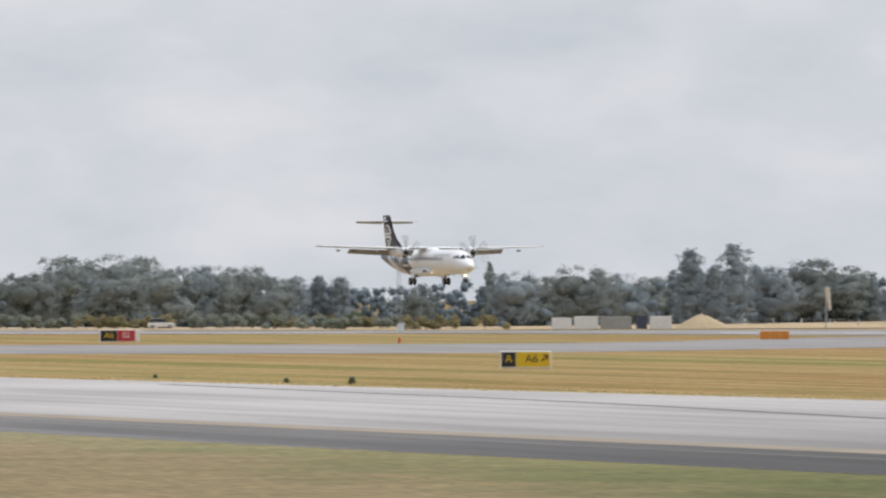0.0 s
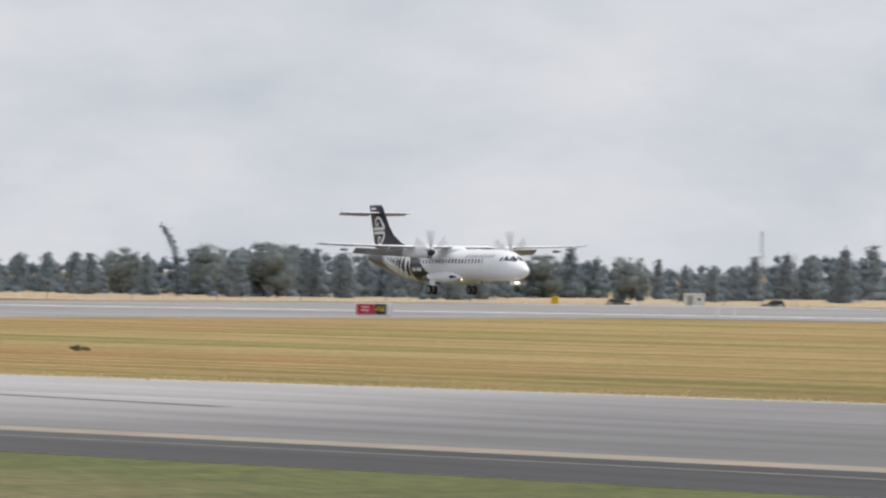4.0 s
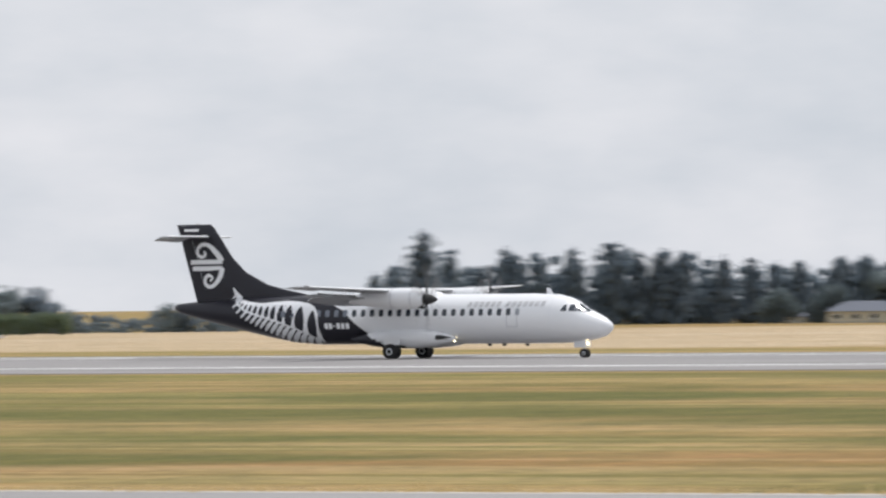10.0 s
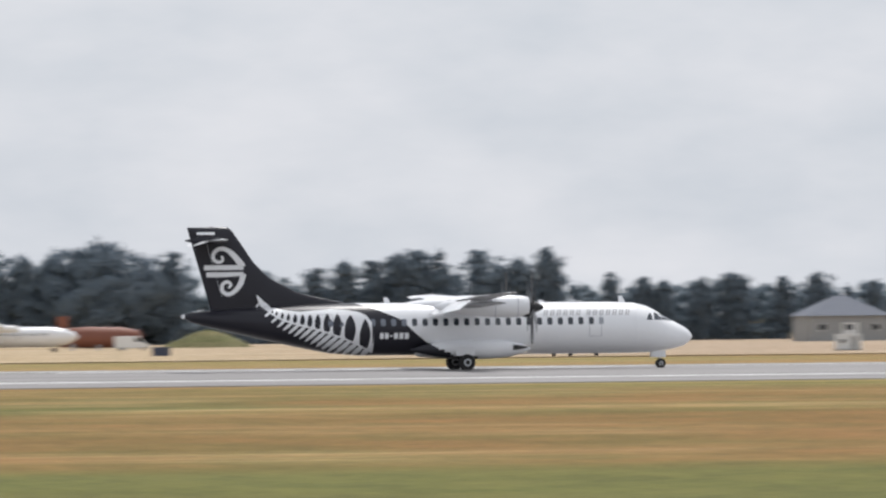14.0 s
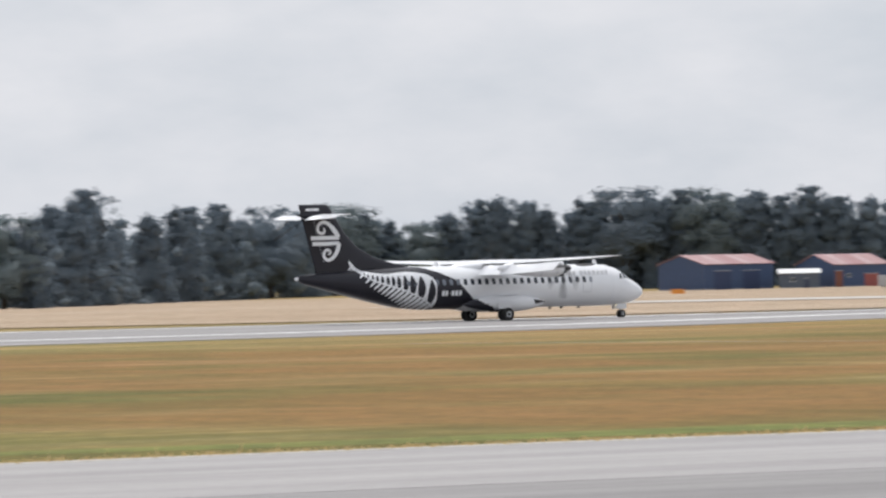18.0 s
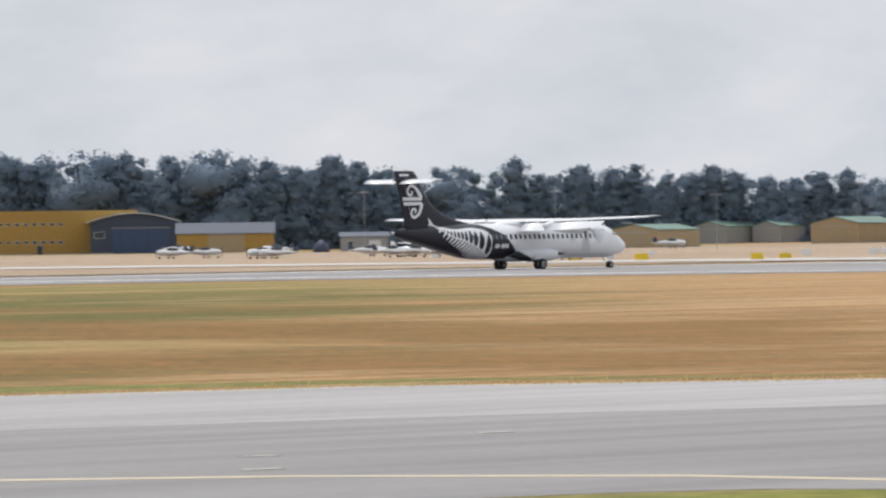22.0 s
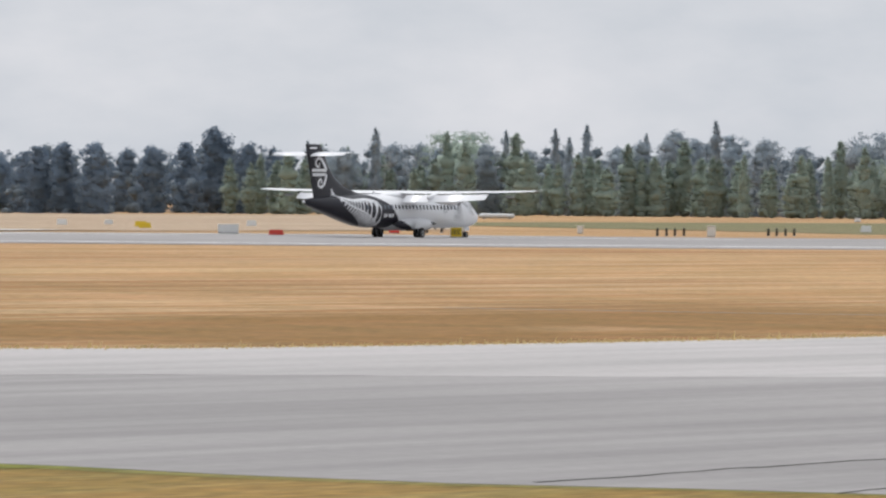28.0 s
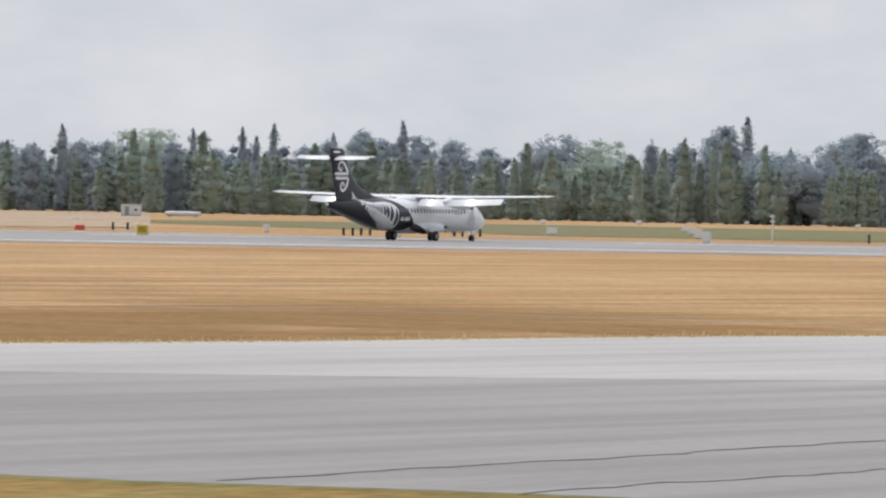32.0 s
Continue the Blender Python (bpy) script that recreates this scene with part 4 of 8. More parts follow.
belt('pine', ((763, 1066, 18.6), (768, 1061, 19.1), (754, 1026, 19.1), (771, 1039, 20.5), (719, 962, 18.7), (722, 944, 21.2), (754, 974, 23.7), (796, 1024, 24.6), (739, 942, 19.8), (774, 973, 20.8), (757, 946, 19.7), (784, 991, 22.0), (798, 1002, 22.2), (875, 1088, 21.1), (812, 983, 20.6), (861, 1035, 22.5), (831, 985, 20.6), (820, 962, 18.9), (851, 983, 19.7), (850, 971, 18.9), (924, 1046, 19.2), (843, 944, 19.6), (870, 996, 20.2), (873, 978, 20.5), (908, 1007, 19.6), (872, 957, 16.3), (928, 1009, 16.1), (894, 939, 19.6), (895, 932, 15.7), (976, 1005, 17.8), (917, 931, 17.1), (910, 917, 15.2)))
belt('pine', ((985, 982, 15.2),))
belt('round', ((786, 1039, 22.3), (865, 1058, 23.5), (909, 1058, 23.7), (882, 946, 17.9)))
belt('pine', ((1001, 1028, 19.0), (1023, 1039, 17.7), (996, 1004, 18.6), (936, 932, 15.9), (1016, 1003, 17.2), (1032, 1011, 18.9), (978, 952, 17.1), (1018, 979, 16.3), (974, 927, 15.1), (1003, 947, 16.9), (996, 932, 17.6), (1037, 963, 14.3), (1037, 913, 14.8), (1053, 916, 16.9), (1008, 883, 15.8), (1008, 876, 16.3), (1009, 867, 16.9), (1120, 952, 16.7), (1064, 896, 16.6), (1097, 913, 17.6), (1081, 890, 21.0), (1139, 929, 17.2), (1121, 903, 15.4)))
belt('round', ((1024, 943, 16.1), (1034, 943, 16.1), (1075, 965, 15.8), (1041, 927, 15.8), (1012, 904, 16.0)))
belt('pine', ((1084, 882, 17.4), (1172, 946, 17.0), (1176, 934, 17.7), (1076, 847, 15.8), (1125, 870, 17.6), (1168, 894, 18.1), (1140, 867, 17.0), (1103, 825, 17.1), (1183, 871, 16.6), (1150, 820, 16.9), (1137, 804, 18.3), (1227, 857, 22.1), (1237, 858, 19.7), (1203, 822, 20.1), (1197, 808, 19.3), (1237, 824, 17.7), (1223, 803, 17.6), (1205, 771, 17.5)))
belt('round', ((1159, 875, 20.7), (1196, 774, 21.2)))
belt('poplar', ((1149, 916, 17.7), (1082, 842, 19.8), (1138, 845, 19.9), (1175, 857, 20.8), (1126, 817, 18.0), (1226, 884, 22.5), (1144, 807, 19.5), (1181, 812, 22.5)))
belt('pine', ((1178, 744, 15.4), (1244, 778, 19.8), (1245, 771, 19.2), (1267, 775, 22.5), (1291, 785, 24.4), (1293, 754, 20.6), (1304, 755, 22.8), (1201, 691, 21.5), (1191, 682, 17.8)))
belt('round', ((1182, 755, 19.5), (1188, 709, 17.4), (1186, 698, 16.8)))
belt('poplar', ((1229, 741, 24.8),))
# paler willows stand in front of the eastern belt
for k in range(92):
    b = 50.7 + 0.125 * k + tree_rnd.uniform(-0.06, 0.06)
    r = 1372 + tree_rnd.uniform(-20, 20)
    tall = tree_rnd.uniform(16, 20.5) if tree_rnd.random() < np.interp(b, (51, 53), (0.05, 0.22)) else tree_rnd.uniform(10.5, 15)
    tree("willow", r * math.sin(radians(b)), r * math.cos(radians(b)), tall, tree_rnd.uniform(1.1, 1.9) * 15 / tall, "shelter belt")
# lower growth fills the belts from end to end
PLANTED.sort()
bearings = np.array([r[0] for r in PLANTED])
for i in range(1150):
    b = -74 + 0.12 * i
    near = [PLANTED[k] for k in np.argsort(np.abs(bearings - b))[:4] if abs(bearings[k] - b) < 1.2]
    if near:
        r = max(q[1] for q in near) + 10
        full = sum(q[2] for q in near) / len(near) * np.interp(b, (-75, -51, -49, -40, -38.4, -37.4, -36, -24.6, -23.2, -19, -17, -2, 3, 10, 39, 42, 62), (0.94, 0.94, 1.3, 1.3, 1.2, 0.8, 0.65, 0.5, 1.05, 1.0, 0.42, 0.42, 0.85, 0.95, 1.0, 1.08, 0.92))
    else:
        r, full = 1500, 5.0
    for k in range(3):
        rr, bb = r + 8 * k + random.uniform(-3, 3), radians(b + random.uniform(-0.06, 0.06))
        thicket(rr * math.sin(bb), rr * math.cos(bb), full * random.uniform(0.72, 1.08), 3.4, 900 + 3 * i + k)
tagged(new("woodland", mesh_from("woodland", *WOOD, [UNDERGROWTH], smooth=True)), "dark green undergrowth and far trees of the shelter belts", "woodland", kind="stuff")


# ---- the airliner: +x ahead, +y to port, origin on the ground between the main wheels ----
NAVY = material("gloss_black_livery", (0.019, 0.019, 0.027), 0.33, second=(0.024, 0.024, 0.032), scale=0.7, amount=0.5, coat=0.08)
NAVY.node_tree.nodes["Principled BSDF"].inputs["Specular IOR Level"].default_value = 0.3
LIVERY_WHITE = material("airliner_white", (0.86, 0.872, 0.89), 0.34, second=(0.82, 0.835, 0.86), scale=0.35, stretch=(1, 1, 2), amount=0.5, coat=0.3,
                        fine=(0.83, 0.84, 0.87), fine_scale=2.2)
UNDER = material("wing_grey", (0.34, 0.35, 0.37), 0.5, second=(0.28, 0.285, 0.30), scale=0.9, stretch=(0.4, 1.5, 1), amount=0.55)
CABIN_GLASS = material("cabin_glass", (0.035, 0.042, 0.055), 0.12, second=(0.06, 0.07, 0.09), scale=2.0, coat=0.5)
TAIL_GLASS = material("pale_cabin_glass", (0.17, 0.19, 0.23), 0.2, second=(0.13, 0.145, 0.18), scale=2.0, coat=0.4)
FADED_GLASS = material("blank_window", (0.34, 0.36, 0.40), 0.3, second=(0.28, 0.30, 0.33), scale=2.0)
SILVER = material("silver_lettering", (0.40, 0.40, 0.41), 0.4, second=(0.34, 0.34, 0.36), scale=3.0)
TYRE = material("tyre_rubber", (0.018, 0.018, 0.02), 0.85, second=(0.035, 0.033, 0.03), scale=4.0)
HUB = material("hub_alloy", (0.58, 0.60, 0.62), 0.45, 0.1, second=(0.42, 0.43, 0.45), scale=6.0)
STEEL = material("strut_steel", (0.45, 0.47, 0.5), 0.4, 0.6, second=(0.3, 0.31, 0.33), scale=5.0)
DARK = material("dark_intake", (0.02, 0.02, 0.022), 0.6, second=(0.035, 0.035, 0.035), scale=4.0)
BLADE = material("propeller_blade", (0.11, 0.112, 0.118), 0.5, second=(0.15, 0.152, 0.158), scale=3.0)
SEAM = material("panel_line", (0.42, 0.44, 0.48), 0.5, second=(0.36, 0.38, 0.42), scale=2.0)


def glow(name, colour, strength):
    m = bpy.data.materials.new(name)
    m.use_nodes = True
    bsdf = m.node_tree.nodes["Principled BSDF"]
    bsdf.inputs["Base Color"].default_value = (*colour, 1)
    bsdf.inputs["Emission Color"].default_value = (*colour, 1)
    bsdf.inputs["Emission Strength"].default_value = strength
    return m


LANDING_LIGHT = glow("landing_light", (1.0, 0.84, 0.55), 5.0)

HULL_X = (-14.72, -14.5, -13.5, -12, -10, -8.5, -7, -5.5, 8, 9.3, 10, 10.5, 11, 11.5, 12, 12.3, 12.46, 12.5)
HULL_TOP = (3.02, 3.17, 3.27, 3.38, 3.50, 3.56, 3.60, 3.60, 3.56, 3.50, 3.33, 3.08, 2.74, 2.48, 2.22, 2.0, 1.83, 1.72)
HULL_LOW = (2.90, 2.70, 2.42, 2.05, 1.58, 1.25, 0.96, 0.83, 0.82, 0.83, 0.85, 0.88, 0.95, 1.04, 1.19, 1.38, 1.56, 1.66)
HULL_SIDE = (0.06, 0.25, 0.50, 0.80, 1.15, 1.32, 1.41, 1.43, 1.43, 1.36, 1.25, 1.14, 1.00, 0.82, 0.58, 0.36, 0.15, 0.02)


def hull(x):
    """Top, bottom and half width of the fuselage at x."""
    return np.interp(x, HULL_X, HULL_TOP), np.interp(x, HULL_X, HULL_LOW), np.interp(x, HULL_X, HULL_SIDE)


def hull_point(x, angle, out=0.0):
    top, low, side = hull(x)
    return Vector((x, (side + out) * math.cos(angle), (top + low) / 2 + ((top - low) / 2 + out) * math.sin(angle)))


def hull_at(x, z, side, out=0.006):
    """The skin at a height on one side (+1 port, -1 starboard)."""
    top, low, half = hull(x)
    s = max(-0.999, min(0.999, (z - (top + low) / 2) / ((top - low) / 2)))
    return Vector((x, side * ((half + out) * math.sqrt(1 - s * s)), z + out * s))


def paint_edge(angle):
    """Where the black tail paint ends, round the fuselage."""
    z = 2.2 + 1.38 * math.sin(angle)
    return np.interp(z, (0.82, 0.98, 1.5, 2.03, 2.7, 3.2, 3.58), (-0.9, -1.25, -2.0, -2.66, -3.35, -4.5, -5.7))


def hull_skin(x_from, x_to, rings, seg=48):
    vs, fs = [], []
    for i in range(rings + 1):
        for k in range(seg):
            a = 2 * math.pi * k / seg
            x0 = x_from(a) if callable(x_from) else x_from
            x1 = x_to(a) if callable(x_to) else x_to
            u = i / rings
            vs.append(hull_point(x0 + (x1 - x0) * u, a))
        if i:
            for k in range(seg):
                j = (k + 1) % seg
                fs.append(((i - 1) * seg + k, (i - 1) * seg + j, i * seg + j, i * seg + k))
    return vs, fs, seg


def decal(name, rows, mat, parent, label=""):
    """A painted shape: a grid of skin points, row by row."""
    w = len(rows[0])
    vs = [p for r in rows for p in r]
    fs = [(i * w + k, i * w + k + 1, (i + 1) * w + k + 1, (i + 1) * w + k) for i in range(len(rows) - 1) for k in range(w - 1)]
    return part(name, mesh_from(name, vs, fs, [mat], smooth=True), mat, parent, label)


def aerofoil(chord, thick, n=9):
    """Closed section, x from 0 at the leading edge to -chord, z up."""
    up = []
    for i in range(n):
        u = (1 - math.cos(math.pi * i / (n - 1))) / 2
        t = thick * chord * (1.48 * math.sqrt(u) - 0.63 * u - 1.76 * u * u + 1.42 * u ** 3 - 0.51 * u ** 4)
        up.append((-u * chord, t))
    return up + [(x, -0.55 * z) for x, z in reversed(up[1:-1])]


def foil_loft(stations):
    """Stations: (place, chord, thickness, dip) of sections along y."""
    vs, fs = [], []
    w = None
    for i, (x, y, z, chord, thick, dip) in enumerate(stations):
        sec = aerofoil(chord, thick)
        w = len(sec)
        c, s = math.cos(radians(dip)), math.sin(radians(dip))
        vs += [(x + px * c - pz * s * 0, y, z + pz + px * s) for px, pz in sec]
        if i:
            for k in range(w):
                j = (k + 1) % w
                fs.append(((i - 1) * w + k, (i - 1) * w + j, i * w + j, i * w + k))
    fs += [tuple(range(w)), tuple(range(len(vs) - 1, len(vs) - 1 - w, -1))]
    return vs, fs


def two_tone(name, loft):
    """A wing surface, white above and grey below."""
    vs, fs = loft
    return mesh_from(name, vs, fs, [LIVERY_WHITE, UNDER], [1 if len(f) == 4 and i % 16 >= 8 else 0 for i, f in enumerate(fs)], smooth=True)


def lathe(profile, seg=20, axis="x", at=(0, 0, 0), squash=1.0):
    """A turned body along x; profile of (x, radius)."""
    vs, fs = [], []
    for i, (x, r) in enumerate(profile):
        for k in range(seg):
            a = 2 * math.pi * k / seg
            p = (x, r * math.cos(a), r * math.sin(a) * squash)
            if axis == "y":
                p = (p[1], x, p[2])
            vs.append((p[0] + at[0], p[1] + at[1], p[2] + at[2]))
        if i:
            for k in range(seg):
                j = (k + 1) % seg
                fs.append(((i - 1) * seg + k, (i - 1) * seg + j, i * seg + j, i * seg + k))
    fs += [tuple(range(seg - 1, -1, -1)), tuple(range(len(vs) - seg, len(vs)))]
    return vs, fs


def wing_frame(y):
    """Leading edge x, height, chord of the wing at a distance from the centre line."""
    a = abs(y)
    u = max(0.0, (a - 4.9) / 8.6)
    return 1.02 - 0.30 * u, 3.80 + 0.22 * u, 2.57 - 0.98 * u


def fin_edges(z):
    return (np.interp(z, (3.2, 3.6, 3.72, 3.9, 4.2, 4.95, 5.8, 6.7, 7.5, 7.62), (-5.6, -5.9, -6.6, -7.5, -8.7, -10.15, -11.0, -11.6, -12.15, -12.35)),
            np.interp(z, (3.2, 7.62), (-13.25, -14.5)))


def fin_skin(x, z, side, out=0.006):
    lead, trail = fin_edges(z)
    u = min(1.0, max(0.0, (lead - x) / (lead - trail)))
    thick = 0.16 if z > 4.6 else 0.16 + 0.03 * (4.6 - z)
    return Vector((x, side * (thick * min(1.0, 2.6 * math.sqrt(max(u, 0.0)) * (1 - u) ** 0.8 + 0.02) + out), z))


def build_aircraft():
    plane = thing("airliner", "white twin turboprop airliner with black fern-patterned tail on the runway", "airliner")
    # fuselage
    vs, fs, seg = hull_skin(paint_edge, 9.3, 30)
    n0 = len(vs)
    v2, f2, _ = hull_skin(9.3, 12.5, 26)
    fs += [tuple(i + n0 for i in f) for f in f2] + [tuple(range(n0 + len(v2) - seg, n0 + len(v2)))]
    body = part("fuselage", mesh_from("fuselage", vs + v2, fs, [LIVERY_WHITE], smooth=True), None, plane)
    vs, fs, _ = hull_skin(-14.72, paint_edge, 34)
    fs.append(tuple(range(seg - 1, -1, -1)))
    tail = part("tail_section", mesh_from("tail_section", vs, fs, [NAVY], smooth=True), None, plane, "gloss black rear fuselage")
    part("tail_light", mesh_from("tail_light", *lathe([(-14.86, 0.03), (-14.82, 0.1), (-14.66, 0.13)], 12, at=(0, 0, 2.96)), [LIVERY_WHITE], smooth=True), None, tail, "white tail cone cap")
    # cabin windows, one shared pane
    pane = []
    for side in (-1, 1):
        rows = []
        for u in (-1, -0.72, 0, 0.72, 1):
            w = 0.135 * (1.0 if abs(u) < 1 else 0.62)
            rows.append([hull_at(dx, 2.56 + 0.19 * u, side) for dx in (-w, 0, w)])
        vs = [p for r in rows for p in r]
        fq = [(i * 3 + k, i * 3 + k + 1, i * 3 + k + 4, i * 3 + k + 3) for i in range(4) for k in range(2)]
        pane.append(mesh_from("cabin_window", vs, fq, [CABIN_GLASS]))
    for k in range(26):
        for me in pane:
            w = new("cabin_window", me)
            x = -7.1 + 0.556 * k
            w.parent, w.location = (tail if x < -3.4 else body), (x, 0, 0)
            if x < -3.0:
                w.material_slots[0].link = "OBJECT"
                w.material_slots[0].material = TAIL_GLASS
    for side in (-1, 1):
        decal("door_window", [[hull_at(x, 2.56 + dz, side) for x in (7.22, 7.34, 7.46)] for dz in (-0.17, 0, 0.17)], FADED_GLASS, body)
        # cockpit glazing
        for name, quad in (("side_window", ((9.82, 2.58), (10.16, 2.58), (10.12, 2.92), (9.98, 2.92))), ("side_window", ((10.26, 2.58), (10.70, 2.56), (10.48, 2.94), (10.28, 2.96)))):
            (a, b, c, d) = quad
            rows = []
            for i in range(5):
                u = i / 4
                left, right = (a[0] + (d[0] - a[0]) * u, a[1] + (d[1] - a[1]) * u), (b[0] + (c[0] - b[0]) * u, b[1] + (c[1] - b[1]) * u)
                rows.append([hull_at(left[0] + (right[0] - left[0]) * v, left[1] + (right[1] - left[1]) * v, side) for v in (0, 0.5, 1)])
            decal(name, rows, CABIN_GLASS, body)
        rows = []
        for i in range(6):
            u = i / 5
            x = 11.27 - 0.66 * u
            top = hull(x)[0]
            rows.append([hull_point(x, math.pi / 2 - side * a * (0.52 + 0.42 * u), 0.006) for a in (0.09, 0.3, 0.55, 0.8, 1.0)])
        decal("windscreen", rows, CABIN_GLASS, body)
        # doors and panel lines
        for x0, x1, z0, z1, owner in ((6.70, 7.34, 1.75, 3.0, body), (-7.75, -7.0, 1.35, 3.0, tail)):
            for p, q in (((x0, z0), (x0, z1)), ((x1, z0), (x1, z1)), ((x0, z0), (x1, z0)), ((x0, z1), (x1, z1))):
                ver = p[0] == q[0]
                rows = [[hull_at(p[0] + (q[0] - p[0]) * i / 8 + (e if ver else 0), p[1] + (q[1] - p[1]) * i / 8 + (0 if ver else e), side, 0.007) for e in (-0.014, 0.014)] for i in range(9)]
                decal("door_seam", rows, SEAM, owner)
        # silver title and white registration, as plain bars
        for x0, count in ((4.25, 3), (5.3, 3), (6.55, 7)):
            for k in range(count):
                x = x0 + 0.35 * k
                for gap in (0.0, 0.13):
                    decal("title_bar", [[hull_at(x + gap + dx + lean, z, side, 0.007) for dx in (0, 0.035, 0.07)] for z, lean in ((2.84, 0), (2.94, 0.03), (3.04, 0.06), (3.14, 0.09))], SILVER, body, "silver lettering on the cabin side")
        for x0, w, z0, z1 in ((-4.5, 0.2, 1.70, 2.02), (-4.24, 0.2, 1.70, 2.02), (-3.97, 0.14, 1.83, 1.89), (-3.76, 0.22, 1.70, 2.02), (-3.47, 0.22, 1.70, 2.02), (-3.18, 0.22, 1.70, 2.02)):
            decal("registration_bar", [[hull_at(x0 + w * i / 2, z, side, 0.007) for i in range(3)] for z in (z0, (z0 + z1) / 2, z1)], LIVERY_WHITE, tail, "white registration lettering")
        fern(tail, side)
    # belly fairings for the main gear
    for side in (-1, 1):
        prof = [(-2.9, 0.04), (-2.3, 0.26), (-1.4, 0.46), (-0.3, 0.58), (1.2, 0.60), (2.3, 0.5), (3.1, 0.3), (3.55, 0.06)]
        # white in front, black where the tail paint runs down over it
        xs = [-2.9 + 6.45 * k / 40 for k in range(41)]
        vs, fs = lathe([(x, np.interp(x, *zip(*prof))) for x in xs], 20, at=(0, side * 1.30, 1.12), squash=0.88)
        tint = [int(sum(vs[k][0] for k in f) / len(f) < np.interp(sum(vs[k][2] for k in f) / len(f), (0.5, 0.85, 1.3, 1.7), (-0.35, -0.75, -1.6, -2.2))) for f in fs]
        fair = part("gear_fairing", mesh_from("gear_fairing", vs, fs, [LIVERY_WHITE, NAVY], tint, smooth=True), None, plane, "gear fairing, white ahead and black behind")
        part("taxi_lamp", mesh_from("taxi_lamp", *lathe([(3.3, 0.05), (3.36, 0.05), (3.38, 0.03)], 12, at=(0, side * 1.02, 0.98)), [LANDING_LIGHT]), None, fair, "lit lamp in the front of the fairing")
        part("air_scoop", mesh_from("air_scoop", *lathe([(2.55, 0.19), (2.8, 0.17), (3.42, 0.02)], 10, at=(0, side * 1.66, 1.2), squash=0.75), [DARK]), None, fair, "black scoop at the front of the fairing")
        part("wheel_bay", box(-0.75, 0.65, side * 1.5 - 0.32, side * 1.5 + 0.32, 0.60, 0.74, 0.05), DARK, fair)
    part("belly", mesh_from("belly", *lathe([(-3.2, 0.2), (-2.2, 0.95), (-0.5, 1.2), (2.0, 1.15), (3.3, 0.7), (3.8, 0.2)], 24, at=(0, 0, 1.12), squash=0.42), [LIVERY_WHITE], smooth=True), None, plane)
    # wings with flaps, ailerons and fairings
    for side in (-1, 1):
        st = []
        for a in (0.0, 1.4, 3.0, 4.9, 7.0, 9.2, 11.4, 12.9, 13.35, 13.5):
            x, z, c = wing_frame(a)
            c2 = c * (0.74 if a < 12.95 else 0.98 if a < 13.4 else 0.6)
            st.append((x - (0 if a < 13.4 else 0.35), side * a, z, c2, (0.19 - 0.0055 * a) if a < 13 else 0.07, 2.8))
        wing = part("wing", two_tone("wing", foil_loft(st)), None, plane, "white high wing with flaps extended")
        for lo, hi, name, drop, back in ((1.46, 4.03, "flap", 34, 0.16), (4.06, 9.3, "flap", 34, 0.16), (9.4, 12.85, "aileron", 5, 0.0)):
            st = []
            for a in (lo, (lo + hi) / 2, hi):
                x, z, c = wing_frame(a)
                st.append((x - 0.735 * c - back, side * a, z - (0.16 if drop > 10 else 0.0) - 0.028 * c, 0.42 * c if drop > 10 else 0.265 * c, 0.13, drop))
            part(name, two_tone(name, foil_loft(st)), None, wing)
        for a in (2.4, 6.2, 8.3, 10.9):
            x, z, c = wing_frame(a)
            part("flap_fairing", mesh_from("flap_fairing", *lathe([(-0.3, 0.02), (-0.1, 0.08), (0.3, 0.12), (0.9, 0.08), (1.25, 0.02)], 10, at=(x - 0.72 * c - 0.05, side * a, z - 0.44)), [UNDER], smooth=True), None, wing)
        tip = wing_frame(13.5)
        part("wingtip_lamp", mesh_from("wingtip_lamp", *lathe([(-0.18, 0.02), (0.0, 0.05), (0.16, 0.02)], 10, at=(tip[0] - 0.1, side * 13.5, tip[1] + 0.03)), [SILVER]), None, wing)
        engine(plane, side)
    part("wing_root_fairing", mesh_from("wing_root_fairing", *lathe([(-3.4, 0.05), (-2.6, 0.42), (-1.4, 0.75), (0.2, 0.95), (1.2, 0.85), (2.0, 0.45), (2.5, 0.06)], 22, at=(0, 0, 3.46), squash=0.52), [LIVERY_WHITE], smooth=True), None, plane)
    # fin, rudder, tailplane
    levels = [3.2 + 0.17 * i for i in range(26)] + [7.62]
    vs, fs, w = [], [], 26
    for i, z in enumerate(levels):
        lead, trail = fin_edges(z)
        us = [(1 - math.cos(math.pi * k / (w / 2 - 0)) ) / 2 for k in range(w // 2 + 1)]
        right = [fin_skin(lead + (trail - lead) * u, z, -1, 0) for u in us]
        left = [fin_skin(lead + (trail - lead) * u, z, 1, 0) for u in reversed(us[1:-1])]
        ring = right + left
        if i == len(levels) - 1:
            ring = [Vector((p.x, p.y * 0.5, p.z + 0.03)) for p in ring]
        vs += ring
        n = len(ring)
        if i:
            for k in range(n):
                j = (k + 1) % n
                fs.append(((i - 1) * n + k, (i - 1) * n + j, i * n + j, i * n + k))
    fs.append(tuple(range(len(vs) - n, len(vs))))
    fin = part("fin", mesh_from("fin", vs, fs, [NAVY], smooth=True), None, plane, "black swept tail fin with white spirals")
